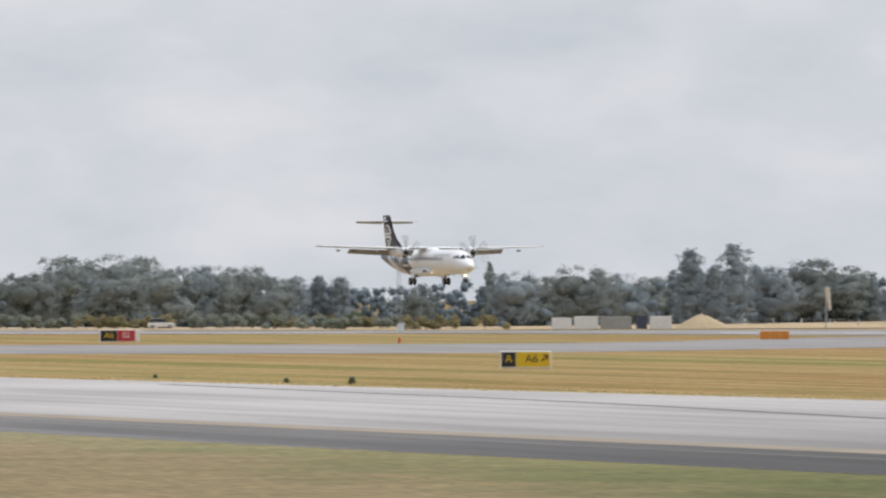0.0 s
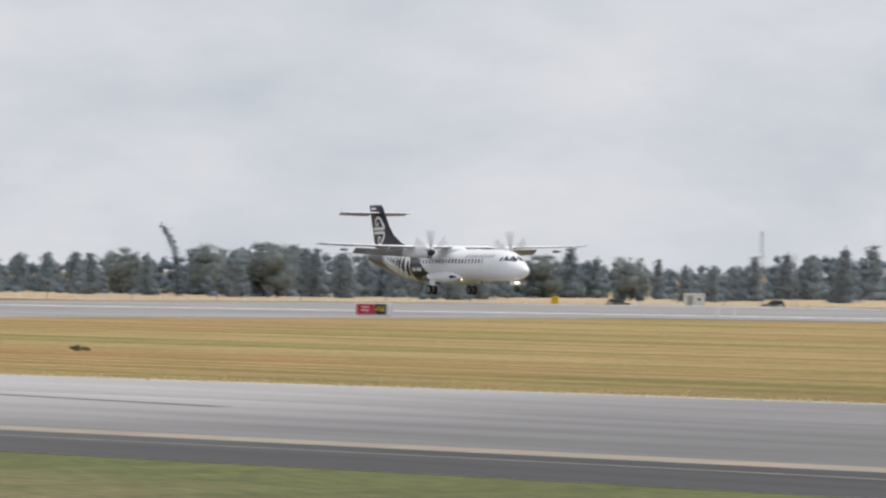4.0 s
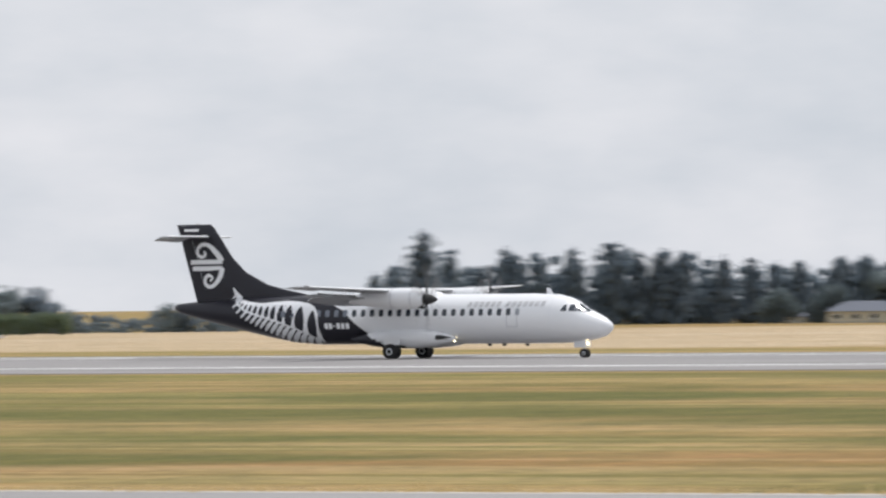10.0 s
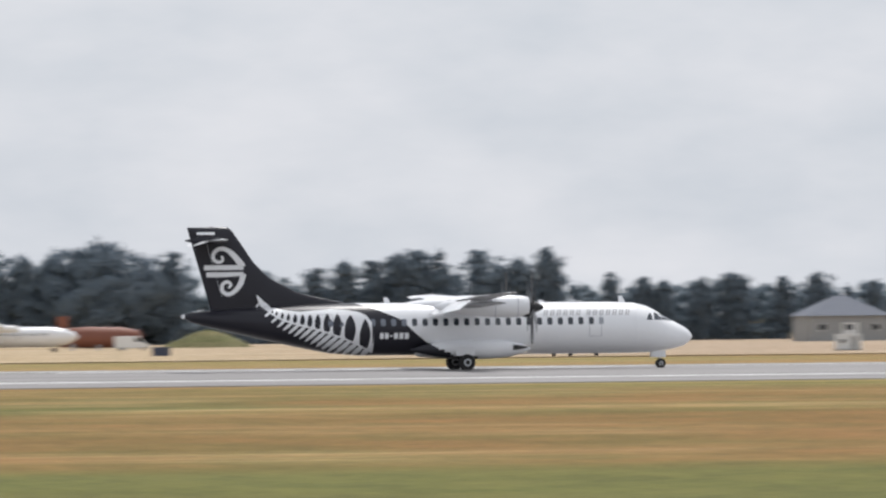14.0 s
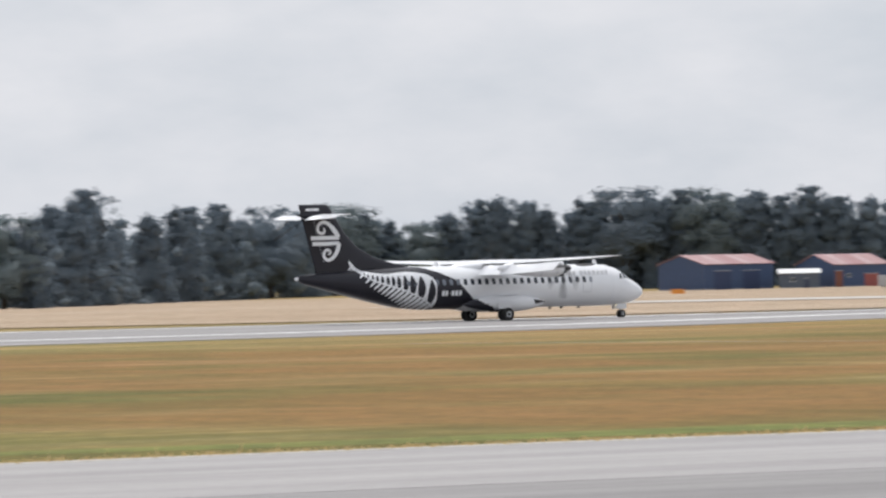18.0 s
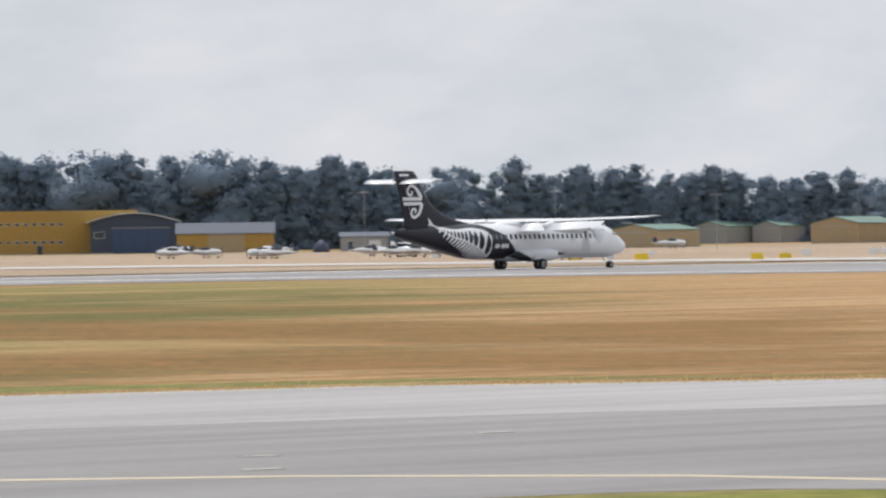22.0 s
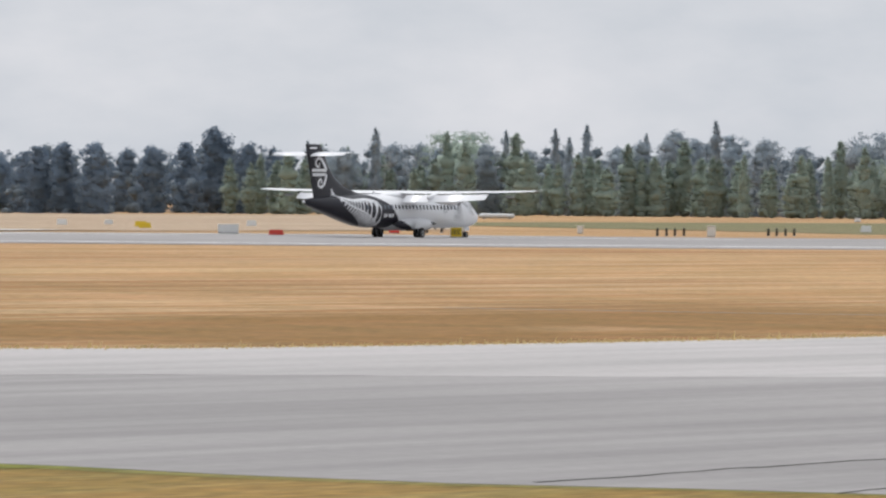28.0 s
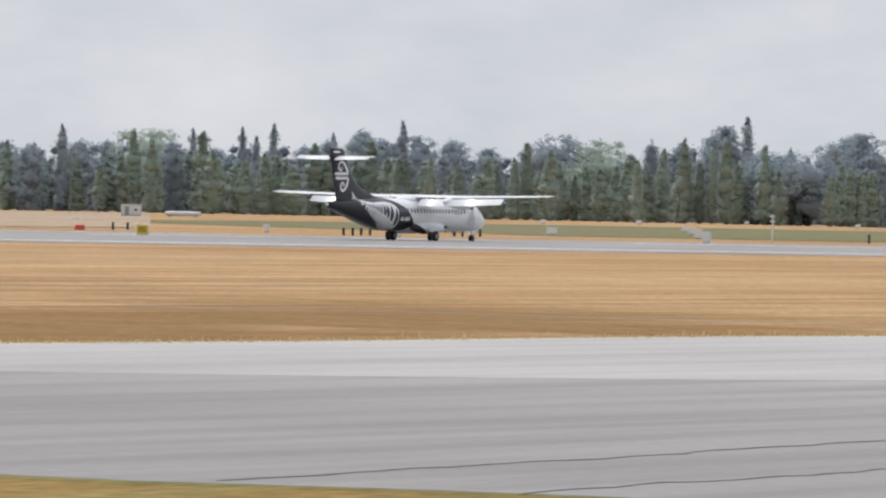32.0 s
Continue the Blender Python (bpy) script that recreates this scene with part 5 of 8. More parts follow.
    for side in (-1, 1):
        curls(fin, side)
        seam = [[fin_skin(fin_edges(z)[1] + 0.78 + e, z, side, 0.008) for e in (-0.012, 0.012)] for z in (4.0, 5.0, 6.0, 6.9)]
        decal("rudder_seam", seam, SEAM, fin)
        decal("type_plate", [[fin_skin(x, z, side, 0.01) for x in (-14.0, -13.7, -13.4, -13.05)] for z in (7.26, 7.40)], LIVERY_WHITE, fin, "small white lettering near the fin tip")
    st = []
    for y in (-3.65, -3.5, -2.5, -1.2, 0, 1.2, 2.5, 3.5, 3.65):
        a = abs(y)
        c = (1.95 - 0.19 * a) * 0.68 - (0.3 if a > 3.6 else 0)
        st.append((-12.30 - 0.16 * a - (0.25 if a > 3.6 else 0), y, 6.95, c, 0.15, 1.8))
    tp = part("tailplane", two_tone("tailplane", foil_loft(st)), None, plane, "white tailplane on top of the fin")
    for side in (-1, 1):
        # elevators hang a little
        st = []
        for a in (0.28, 1.8, 3.45):
            c = 1.95 - 0.19 * a
            st.append((-12.30 - 0.16 * a - 0.67 * c, side * a, 6.90, 0.38 * c, 0.14, 20))
        part("elevator", two_tone("elevator", foil_loft(st)), None, tp)
    part("tailplane_bullet", mesh_from("tailplane_bullet", *lathe([(-14.6, 0.03), (-14.1, 0.16), (-13.2, 0.24), (-12.4, 0.2), (-12.0, 0.04)], 14, at=(0, 0, 6.96)), [NAVY], smooth=True), None, tp)
    for z0, x0 in ((7.66, -13.2),):
        part("beacon", mesh_from("beacon", *lathe([(-0.09, 0.02), (0, 0.07), (0.09, 0.02)], 10, at=(x0, 0, z0)), [SILVER]), None, fin)
    # aerials
    for x, h in ((8.9, 0.34), (-3.7, 0.36), (4.6, 0.16)):
        st = [(x, 0, 3.52, 0.34, 0.05, 0), (x - 0.1, 0, 3.52, 0.2, 0.05, 0)]
        bm = bmesh.new()
        vs = [bm.verts.new(p) for p in ((x, 0.03, 3.5), (x - 0.36, 0.03, 3.5), (x - 0.40, 0.02, 3.52 + h), (x - 0.18, 0.02, 3.52 + h), (x, -0.03, 3.5), (x - 0.36, -0.03, 3.5), (x - 0.40, -0.02, 3.52 + h), (x - 0.18, -0.02, 3.52 + h))]
        for f in ((0, 1, 2, 3), (7, 6, 5, 4), (0, 3, 7, 4), (1, 5, 6, 2), (3, 2, 6, 7)):
            bm.faces.new([vs[i] for i in f])
        part("aerial", bm, LIVERY_WHITE, plane)
    for x in (7.2, 5.8, 4.9):
        part("belly_aerial", box(x, x + 0.22, -0.02, 0.02, 0.70, 0.84), DARK, plane)
    return plane


def fern(owner, side):
    """The white fern frond on the black tail: a stem, an arched upper edge with black gaps, and lower leaflets."""
    sx = (-10.86, -10.70, -10.26, -9.68, -8.94, -8.06, -7.18, -6.30, -5.57, -4.84)
    sz = (3.98, 3.56, 3.12, 2.76, 2.52, 2.29, 2.02, 1.70, 1.38, 0.99)
    ax = (-10.86, -10.47, -10.12, -9.53, -8.65, -7.77, -7.04, -6.30, -5.57, -5.15, -4.92, -4.82)
    az = (4.10, 3.72, 3.43, 3.26, 3.17, 3.24, 3.29, 3.25, 3.13, 2.92, 2.55, 1.9)

    def stem(x):
        return float(np.interp(x, sx, sz))

    def arch(x):
        return float(np.interp(x, ax, az))

    def skin(x, z, out):
        top, low, _ = hull(x)
        if z > top - 0.12:
            # the tip of the frond runs up on to the fin
            p = fin_skin(x, z, side, out)
            q = hull_at(x, top - 0.12, side, out)
            return p if abs(p.y) > abs(q.y) or z > top else q
        return hull_at(x, max(low + 0.03, z), side, out)

    rows = [[skin(x, stem(x) - 0.05 + (arch(x) - stem(x) + 0.05) * k / 12, 0.006) for k in range(13)] for x in np.linspace(-10.86, -4.82, 60)]
    decal("fern_frond", rows, LIVERY_WHITE, owner, "white fern frond along the rear fuselage")
    gaps = ((-10.30, 3.30, 0.035), (-10.10, 3.26, 0.045), (-9.90, 3.20, 0.06), (-9.60, 3.13, 0.075), (-9.29, 3.08, 0.09), (-8.94, 3.05, 0.11), (-8.56, 3.02, 0.125), (-8.17, 3.02, 0.135),
            (-7.76, 3.03, 0.155), (-7.27, 3.06, 0.20), (-6.73, 3.05, 0.25), (-6.06, 2.99, 0.31), (-5.27, 2.76, 0.30))
    for x, hi, half in gaps:
        # black gaps between the upper leaflets: pointed arches that grow forwards
        lo = stem(x + 0.5 * half) + 0.09
        if hi - lo < 0.12:
            continue
        rows = []
        for k in range(13):
            v = k / 12
            w = half * (0.42 + 0.58 * math.sin(math.pi * min(1.0, 0.12 + 0.88 * v) * 0.9)) * (1 - v ** 3.2) ** 0.6 + 0.004
            z = lo + (hi - lo) * v
            rows.append([skin(x + dx - 0.05 + 0.06 * v, max(z, stem(x + dx) + 0.07), 0.011) for dx in (-w, -w / 2, 0, w / 2, w)])
        decal("fern_gap", rows, NAVY, owner)
    for i in range(17):
        # white leaflets below the stem, swept back
        u = i / 16
        x = -10.72 + 5.62 * u ** 0.92
        length = 0.24 + 0.78 * math.sin(min(1.0, u * 1.3) * 1.5)
        lean = Vector((-0.76, -0.65))
        length = min(length, (stem(x) - 0.05 - hull(x - 0.3)[1]) / 0.65)
        rows = []
        for k in range(9):
            v = k / 8
            w = (0.055 + 0.095 * u) * math.sin(math.pi * (0.16 + 0.80 * v)) ** 0.6
            cx, cz = x + lean.x * length * v, stem(x) + lean.y * length * v
            rows.append([skin(cx + dx * 0.65, cz - dx * 0.76, 0.008) for dx in (-w, 0, w)])
        decal("fern_leaflet", rows, LIVERY_WHITE, owner)


def curls(owner, side):
    """Two white bars and two spirals on the fin."""
    def ribbon(points, widths, name):
        pts = smooth_line(points, 0.08)
        rows = []
        for i, p in enumerate(pts):
            d = (pts[min(i + 1, len(pts) - 1)] - pts[max(i - 1, 0)]).normalized()
            w = np.interp(i / (len(pts) - 1), np.linspace(0, 1, len(widths)), widths) / 2
            n = Vector((-d.y, d.x))
            rows.append([fin_skin(*(p + n * w * e), side, 0.009) for e in (-1, 0, 1)])
        decal(name, rows, LIVERY_WHITE, owner, "white spiral emblem on the fin")
    ribbon([(-13.62, 5.52), (-12.6, 5.53), (-11.55, 5.53)], [0.26, 0.26, 0.24], "fin_bar")
    ribbon([(-13.50, 5.16), (-12.5, 5.16), (-11.55, 5.20)], [0.26, 0.26, 0.20], "fin_bar")
    ribbon([(-11.58, 5.55), (-11.9, 6.0), (-12.35, 6.42), (-12.78, 6.52), (-13.1, 6.3), (-13.12, 5.98), (-12.85, 5.8), (-12.62, 5.95), (-12.72, 6.14)], [0.34, 0.33, 0.30, 0.24, 0.22, 0.2, 0.2, 0.18, 0.12], "fin_curl")
    ribbon([(-11.56, 5.2), (-11.68, 4.75), (-11.95, 4.35), (-12.35, 4.12), (-12.66, 4.3), (-12.66, 4.62), (-12.42, 4.78), (-12.2, 4.62), (-12.36, 4.45)], [0.32, 0.3, 0.28, 0.24, 0.22, 0.2, 0.2, 0.18, 0.12], "fin_curl")


PROPELLERS = []
WHEELS = []
LEGS = []
HANG = 0.36


def hang(t, nose=False):
    """How far the sprung legs hang below their place on the ground."""
    return float(np.interp(t, (0, 4.9, 6.2, 32), (-HANG, -HANG, 0, 0))) * (0.3 if nose else 1.0)




def engine(plane, side):
    y = side * 4.05
    prof = [(-2.0, 0.08), (-1.4, 0.28), (-0.4, 0.42), (0.8, 0.52), (1.8, 0.56), (2.6, 0.53), (2.95, 0.46), (2.99, 0.40)]
    nac = part("nacelle", mesh_from("nacelle", *lathe(prof, 24, at=(0, y, 3.36), squash=1.05), [LIVERY_WHITE], smooth=True), None, plane, "white engine nacelle under the wing")
    part("intake", mesh_from("intake", *lathe([(2.55, 0.16), (2.9, 0.27), (3.02, 0.25), (2.96, 0.16)], 16, at=(0, y, 2.93), squash=0.62), [DARK]), None, nac, "dark air intake lip")
    part("exhaust", mesh_from("exhaust", *lathe([(0.6, 0.16), (0.0, 0.18), (-0.32, 0.17), (-0.3, 0.14)], 14, at=(0, y - side * 0.42, 3.2)), [DARK]), None, nac, "dark exhaust stub")
    for x in (1.15, 2.35):
        rows = [[Vector((x + e, y + (0.56 + 0.006) * math.cos(a) * (1.0 if x > 2 else 0.965), 3.36 + (0.56 + 0.006) * 1.05 * math.sin(a) * (1.0 if x > 2 else 0.965))) for e in (-0.014, 0.014)] for a in np.linspace(0, 6.283, 25)]
        decal("cowl_seam", rows, SEAM, nac)
    prop = new("propeller")
    prop.parent = plane
    prop.location = (3.16, y, 3.30)
    prop["label"] = "six-bladed dark propeller"
    me = mesh_from("spinner", *lathe([(-0.14, 0.30), (0.1, 0.29), (0.35, 0.22), (0.55, 0.11), (0.63, 0.02)], 18), [DARK], smooth=True)
    part("spinner", me, None, prop)
    st = []
    for r, c, tw in ((0.22, 0.12, 70), (0.6, 0.15, 56), (1.1, 0.18, 42), (1.6, 0.19, 33), (1.88, 0.15, 29), (1.96, 0.07, 28)):
        st.append((r, c, tw))
    vs, fs = [], []
    for i, (r, c, tw) in enumerate(st):
        a = radians(tw)
        sweep = -0.10 * (r / 1.96) ** 2
        for u, t in ((0.5, 0), (0.1, 0.022), (-0.5, 0), (0.1, -0.012)):
            vs.append((c * u * math.sin(a) + t, c * u * math.cos(a) + sweep, r))
        if i:
            for k in range(4):
                j = (k + 1) % 4
                fs.append(((i - 1) * 4 + k, (i - 1) * 4 + j, i * 4 + j, i * 4 + k))
    fs.append((20, 21, 22, 23))
    blade = mesh_from("blade", vs, fs, [BLADE])
    for k in range(6):
        b = new("blade", blade)
        b.parent = prop
        b.rotation_euler = (k * math.pi / 3, 0, 0)
    PROPELLERS.append(prop)


def wheel(plane, x, y, r, width):
    """A tyre with an alloy hub, turning about y."""
    w = new("wheel")
    w.parent = plane
    w.location = (x, y, r)
    prof = [(-width / 2, r * 0.42), (-width / 2, r * 0.86), (-width * 0.36, r * 0.97), (0, r), (width * 0.36, r * 0.97), (width / 2, r * 0.86), (width / 2, r * 0.42)]
    part("tyre", mesh_from("tyre", *lathe(prof, 28, "y"), [TYRE], smooth=False), None, w)
    hub = [(-width * 0.46, r * 0.14), (-width * 0.53, r * 0.38), (-width * 0.5, r * 0.46), (width * 0.5, r * 0.46), (width * 0.53, r * 0.38), (width * 0.46, r * 0.14)]
    part("rim", mesh_from("rim", *lathe(hub, 20, "y"), [HUB]), None, w, "pale alloy rim")
    WHEELS.append((w, r))


def landing_gear(plane):
    for side in (-1, 1):
        leg = part("main_leg", tube((0.45, side * 1.28, 1.35), (0.0, side * 2.05, 0.45), 0.085, 0.075, 10), STEEL, plane)
        LEGS.append(leg)
        part("gear_brace", tube((-0.45, side * 1.5, 0.92), (0.0, side * 1.98, 0.5), 0.045, 0.04, 8), STEEL, leg)
        part("axle", tube((0, side * 2.05 - 0.34, 0.45), (0, side * 2.05 + 0.34, 0.45), 0.06, seg=8), STEEL, leg)
        part("gear_door", box(-0.55, 0.45, side * 2.0 - 0.02 * side - 0.015, side * 2.0 - 0.02 * side + 0.015, 0.78, 1.28, 0.02), LIVERY_WHITE, leg, "white main gear door")
        for dy in (-0.24, 0.24):
            wheel(plane, 0.0, side * 2.05 + dy, 0.43, 0.25)
    leg = part("nose_leg", tube((10.55, 0, 1.6), (10.77, 0, 0.27), 0.065, 0.055, 10), STEEL, plane)
    LEGS.append(leg)
    part("nose_fork", tube((10.77, -0.2, 0.27), (10.77, 0.2, 0.27), 0.045, seg=8), STEEL, leg)
    for side in (-1, 1):
        part("nose_door", box(10.25, 11.0, side * 0.30 - 0.014, side * 0.30 + 0.014, 0.58, 0.95, 0.015), LIVERY_WHITE, leg)
        part("landing_lamp", mesh_from("landing_lamp", *lathe([(0.0, 0.07), (0.06, 0.07), (0.08, 0.05)], 14, at=(10.86, side * 0.10, 0.80)), [LANDING_LIGHT]), None, leg, "lit landing lamp on the nose leg")
        wheel(plane, 10.77, side * 0.13, 0.26, 0.14)


aircraft = build_aircraft()
landing_gear(aircraft)


# ---- things round the airfield ----
def hue(name, colour, rough=0.6, metal=0.0, worn=0.82, size=1.2):
    return material(name, colour, rough, metal, second=tuple(c * worn for c in colour), scale=size, amount=0.7, fine=tuple(c * 0.9 for c in colour), fine_scale=9.0)


SIGN_BLACK, SIGN_YELLOW, SIGN_RED = hue("sign_black", (0.02, 0.02, 0.02)), hue("sign_yellow", (0.75, 0.52, 0.02)), hue("sign_red", (0.50, 0.03, 0.04))
POST_WHITE, ORANGE, DARK = hue("post_white", (0.78, 0.78, 0.76)), hue("orange_paint", (0.72, 0.26, 0.03)), hue("dark_rubber", (0.025, 0.025, 0.027), 0.8)
GALV, CREAM, BEIGE = hue("galvanised", (0.42, 0.44, 0.46), 0.5, 0.3), hue("cream_wall", (0.57, 0.53, 0.41)), hue("beige_cladding", (0.42, 0.33, 0.20))
ROOF_GREY, ROOF_GREEN = hue("grey_roof", (0.15, 0.165, 0.20), 0.85), hue("green_roof", (0.155, 0.25, 0.21), 0.75)
RED_SHEETS = material("red_roof_sheets", (0.36, 0.20, 0.205), 0.8, second=(0.52, 0.40, 0.40), scale=1.0, stretch=(0.55, 0.04, 0.04), amount=0.75, contrast=(0.42, 0.6), fine=(0.30, 0.17, 0.17), fine_scale=6.0)
SLATE_WALL = hue("slate_cladding", (0.105, 0.13, 0.17))
BLUE_DOOR, RED_DOOR = hue("blue_door", (0.035, 0.055, 0.125)), hue("red_door", (0.33, 0.09, 0.08))
BLUE_WALL, YELLOW_WALL, GREY_WALL = hue("blue_cladding", (0.05, 0.085, 0.175)), hue("ochre_cladding", (0.44, 0.27, 0.065)), hue("grey_cladding", (0.32, 0.33, 0.33))
NAVY, RUST, SOIL = hue("navy_steel", (0.05, 0.065, 0.11)), hue("rust_brown", (0.22, 0.08, 0.05)), hue("sandy_soil", (0.46, 0.37, 0.24), 0.95)
RED_PAINT, DISH_RED, TIN = hue("red_paint", (0.60, 0.05, 0.03)), hue("dish_red", (0.60, 0.14, 0.10), worn=0.75, size=0.8), hue("white_steel", (0.70, 0.72, 0.72), 0.45)
DARK_GLASS = material("dark_glass", (0.03, 0.04, 0.05), 0.08, second=(0.05, 0.06, 0.07), scale=0.6)
HEDGE = foliage("hedge_leaves", (0.085, 0.110, 0.075), (0.115, 0.145, 0.085), (0.08, 0.10, 0.06))
BRIGHT_LEAF = foliage("young_leaves", (0.095, 0.115, 0.062), (0.12, 0.138, 0.07), (0.07, 0.085, 0.045))
DRY_LEAF = foliage("dry_leaves", (0.22, 0.20, 0.12), (0.28, 0.25, 0.15), (0.12, 0.11, 0.06))


def facing(x, y, turn=0.0, lift=0.0):
    """On the ground at x, y, with the front towards the fence where the camera stands."""
    return pose(x, y, terrain(x, y) + lift, 0, 0, -math.degrees(math.atan2(x, y)) + turn)


def block(owner, name, x0, x1, y0, y1, z0, z1, mat, bevel=0.0, label=""):
    return part(name, box(x0, x1, y0, y1, z0, z1, bevel), mat, owner, label)


def rod(owner, name, a, b, r, mat, r2=None, seg=8, label=""):
    return part(name, tube(a, b, r, r2, seg), mat, owner, label)


def letters(owner, text, x, z, size, y, mat):
    """Flat characters on the front of a sign."""
    cu = bpy.data.curves.new("lettering", "FONT")
    cu.body, cu.size, cu.align_x, cu.extrude = text, size, "CENTER", 0.004
    tmp = bpy.data.objects.new("lettering", cu)
    me = bpy.data.meshes.new_from_object(tmp)
    bpy.data.objects.remove(tmp)
    me.materials.append(mat)
    ob = part("lettering", me, mat, owner)
    ob.matrix_basis = pose(x, y, z, 90, 0, 0)
    return ob


def sign(x, y, w, h, panels, label, turn=0.0):
    """A lit guidance sign: white case, one coloured face for each message, on short legs."""
    s = thing("airfield_sign", label, "sign", "guidance signs", at=facing(x, y, turn))
    block(s, "case", -w / 2, w / 2, 0, 0.3, 0.04, h, POST_WHITE, 0.02)
    for lx in (-w * 0.4, 0, w * 0.4):
        rod(s, "leg", (lx, 0.15, -0.05), (lx, 0.15, 0.15), 0.04, GALV)
    at = -w / 2 + 0.04
    for text, width, face, ink in panels:
        a, b = at, at + width * (w - 0.08)
        if face is not None:
            block(s, "face", a + 0.01, b - 0.01, -0.014, 0.0, 0.10, h - 0.05, face)
            if text == "bars":
                for k in range(3):
                    block(s, "bar", a + 0.1, b - 0.1 - 0.12 * (k % 2), -0.02, -0.014, h * (0.34 + 0.17 * k), h * (0.42 + 0.17 * k), ink)
            elif text:
                letters(s, text, (a + b) / 2, 0.14 + (h - 0.14) * 0.24, (h - 0.14) * 0.74, -0.02, ink)
                if text == "A6 ":
                    # slanting arrow
                    c = Vector((b - 0.24, -0.018, 0.14 + (h - 0.14) * 0.5))
                    bm = bmesh.new()
                    add_tube(bm, c + Vector((-0.11, 0, -0.11)), c + Vector((0.11, 0, 0.11)), 0.03, seg=4)
                    add_tube(bm, c + Vector((0.12, 0, 0.13)), c + Vector((-0.06, 0, 0.13)), 0.026, seg=4)
                    add_tube(bm, c + Vector((0.12, 0, 0.13)), c + Vector((0.12, 0, -0.05)), 0.026, seg=4)
                    part("arrow", bm, ink, s)
        at = b
    return s


sign(-339, 132.5, 2.5, 0.82, (("A6", 0.44, SIGN_BLACK, SIGN_YELLOW), ("02", 0.46, SIGN_RED, POST_WHITE), ("", 0.10, None, None)), "black and red runway sign reading A6 and 02")
sign(-215, 102, 2.1, 0.75, (("A", 0.30, SIGN_BLACK, SIGN_YELLOW), ("A6 ", 0.70, SIGN_YELLOW, SIGN_BLACK)), "black and yellow taxiway sign with an arrow")
sign(-304, 202, 2.3, 0.82, (("02", 0.52, SIGN_RED, POST_WHITE), ("A6", 0.34, SIGN_BLACK, SIGN_YELLOW), ("", 0.14, None, None)), "red and black runway sign reading 02 and A6")
sign(-230, 192, 0.93, 0.76, (("bars", 1.0, SIGN_YELLOW, SIGN_BLACK),), "small yellow taxiway sign with black marks")
sign(389.7, 294.5, 1.05, 0.92, (("bars", 1.0, SIGN_YELLOW, SIGN_BLACK),), "small yellow taxiway sign with black marks")
s = thing("airfield_sign", "orange-brown back of a guidance sign in the grass", "sign", "guidance signs", at=facing(-335, 177))
for k in range(3):
    block(s, "panel", -0.95 + 0.64 * k, -0.33 + 0.64 * k, 0, 0.25, 0.04, 0.58, ORANGE, 0.02)
    rod(s, "leg", (-0.64 + 0.64 * k, 0.12, -0.05), (-0.64 + 0.64 * k, 0.12, 0.13), 0.04, GALV)


# ---- posts, masts, boxes ----
def post(name, x, y, h, w, mat, label, category="post", group="", cap=None):
    s = thing(name, label, category, group, at=facing(x, y))
    rod(s, "shaft", (0, 0, -0.05), (0, 0, h * 0.92), w / 2, mat, w * 0.42)
    rod(s, "top", (0, 0, h * 0.92), (0, 0, h), w * 0.5, cap or mat, w * 0.3)
    rod(s, "foot", (0, 0, -0.04), (0, 0, 0.05), w * 0.8, GALV)
    return s


def marker(x, y, w, h, mat, label, category="marker", group="runway markers"):
    """A low board or box with a sloped face on a foot plate."""
    s = thing("marker_board", label, category, group, at=facing(x, y))
    bm = bmesh.new()
    add_box(bm, -w / 2, w / 2, -w * 0.28, w * 0.28, 0.05, h, bevel=0.02)
    for v in bm.verts:
        if v.co.z > h * 0.6:
            v.co.x *= 0.86
            v.co.y *= 0.45
    part("board", bm, mat, s)
    block(s, "base", -w * 0.46, w * 0.46, -w * 0.32, w * 0.32, -0.02, 0.06, GALV if mat is not POST_WHITE else DARK)
    return s


def cabinet(x, y, w, h, mat, label, name="equipment_box"):
    s = thing(name, label, "box", at=facing(x, y))
    d = min(w, 1.2) * 0.7
    block(s, "body", -w / 2, w / 2, 0, d, 0.08, h * 0.93, mat, 0.02)
    block(s, "lid", -w * 0.53, w * 0.53, -0.04, d + 0.04, h * 0.93, h, mat, 0.015)
    block(s, "plinth", -w * 0.46, w * 0.46, 0.03, d - 0.03, -0.05, 0.08, GREY_WALL)
    block(s, "door", -w * 0.4, w * 0.4, -0.015, 0, h * 0.16, h * 0.86, mat)
    return s


def lattice(x, y, h, w, label, tip=None, bands=None, thick=0.045):
    """A braced steel mast with four legs."""
    s = thing("lattice_mast", label, "mast", at=facing(x, y))
    n = max(4, int(h / (w * 1.3)))
    corners = [(-1, -1), (1, -1), (1, 1), (-1, 1)]

    def at(c, z):
        r = w / 2 * (1 - 0.5 * z / h)
        return (c[0] * r, c[1] * r, z)

    for k in range(n):
        z0, z1 = h * k / n, h * (k + 1) / n
        mat = bands[k % 2] if bands else GALV
        for i, c in enumerate(corners):
            d = corners[(i + 1) % 4]
            rod(s, "leg", at(c, z0), at(c, z1), thick, mat, seg=5)
            rod(s, "brace", at(c, z0), at(d, z1), thick * 0.6, mat, seg=4)
    if tip:
        rod(s, "lamp", (0, 0, h), (0, 0, h + 0.35), 0.16, tip)
    return s


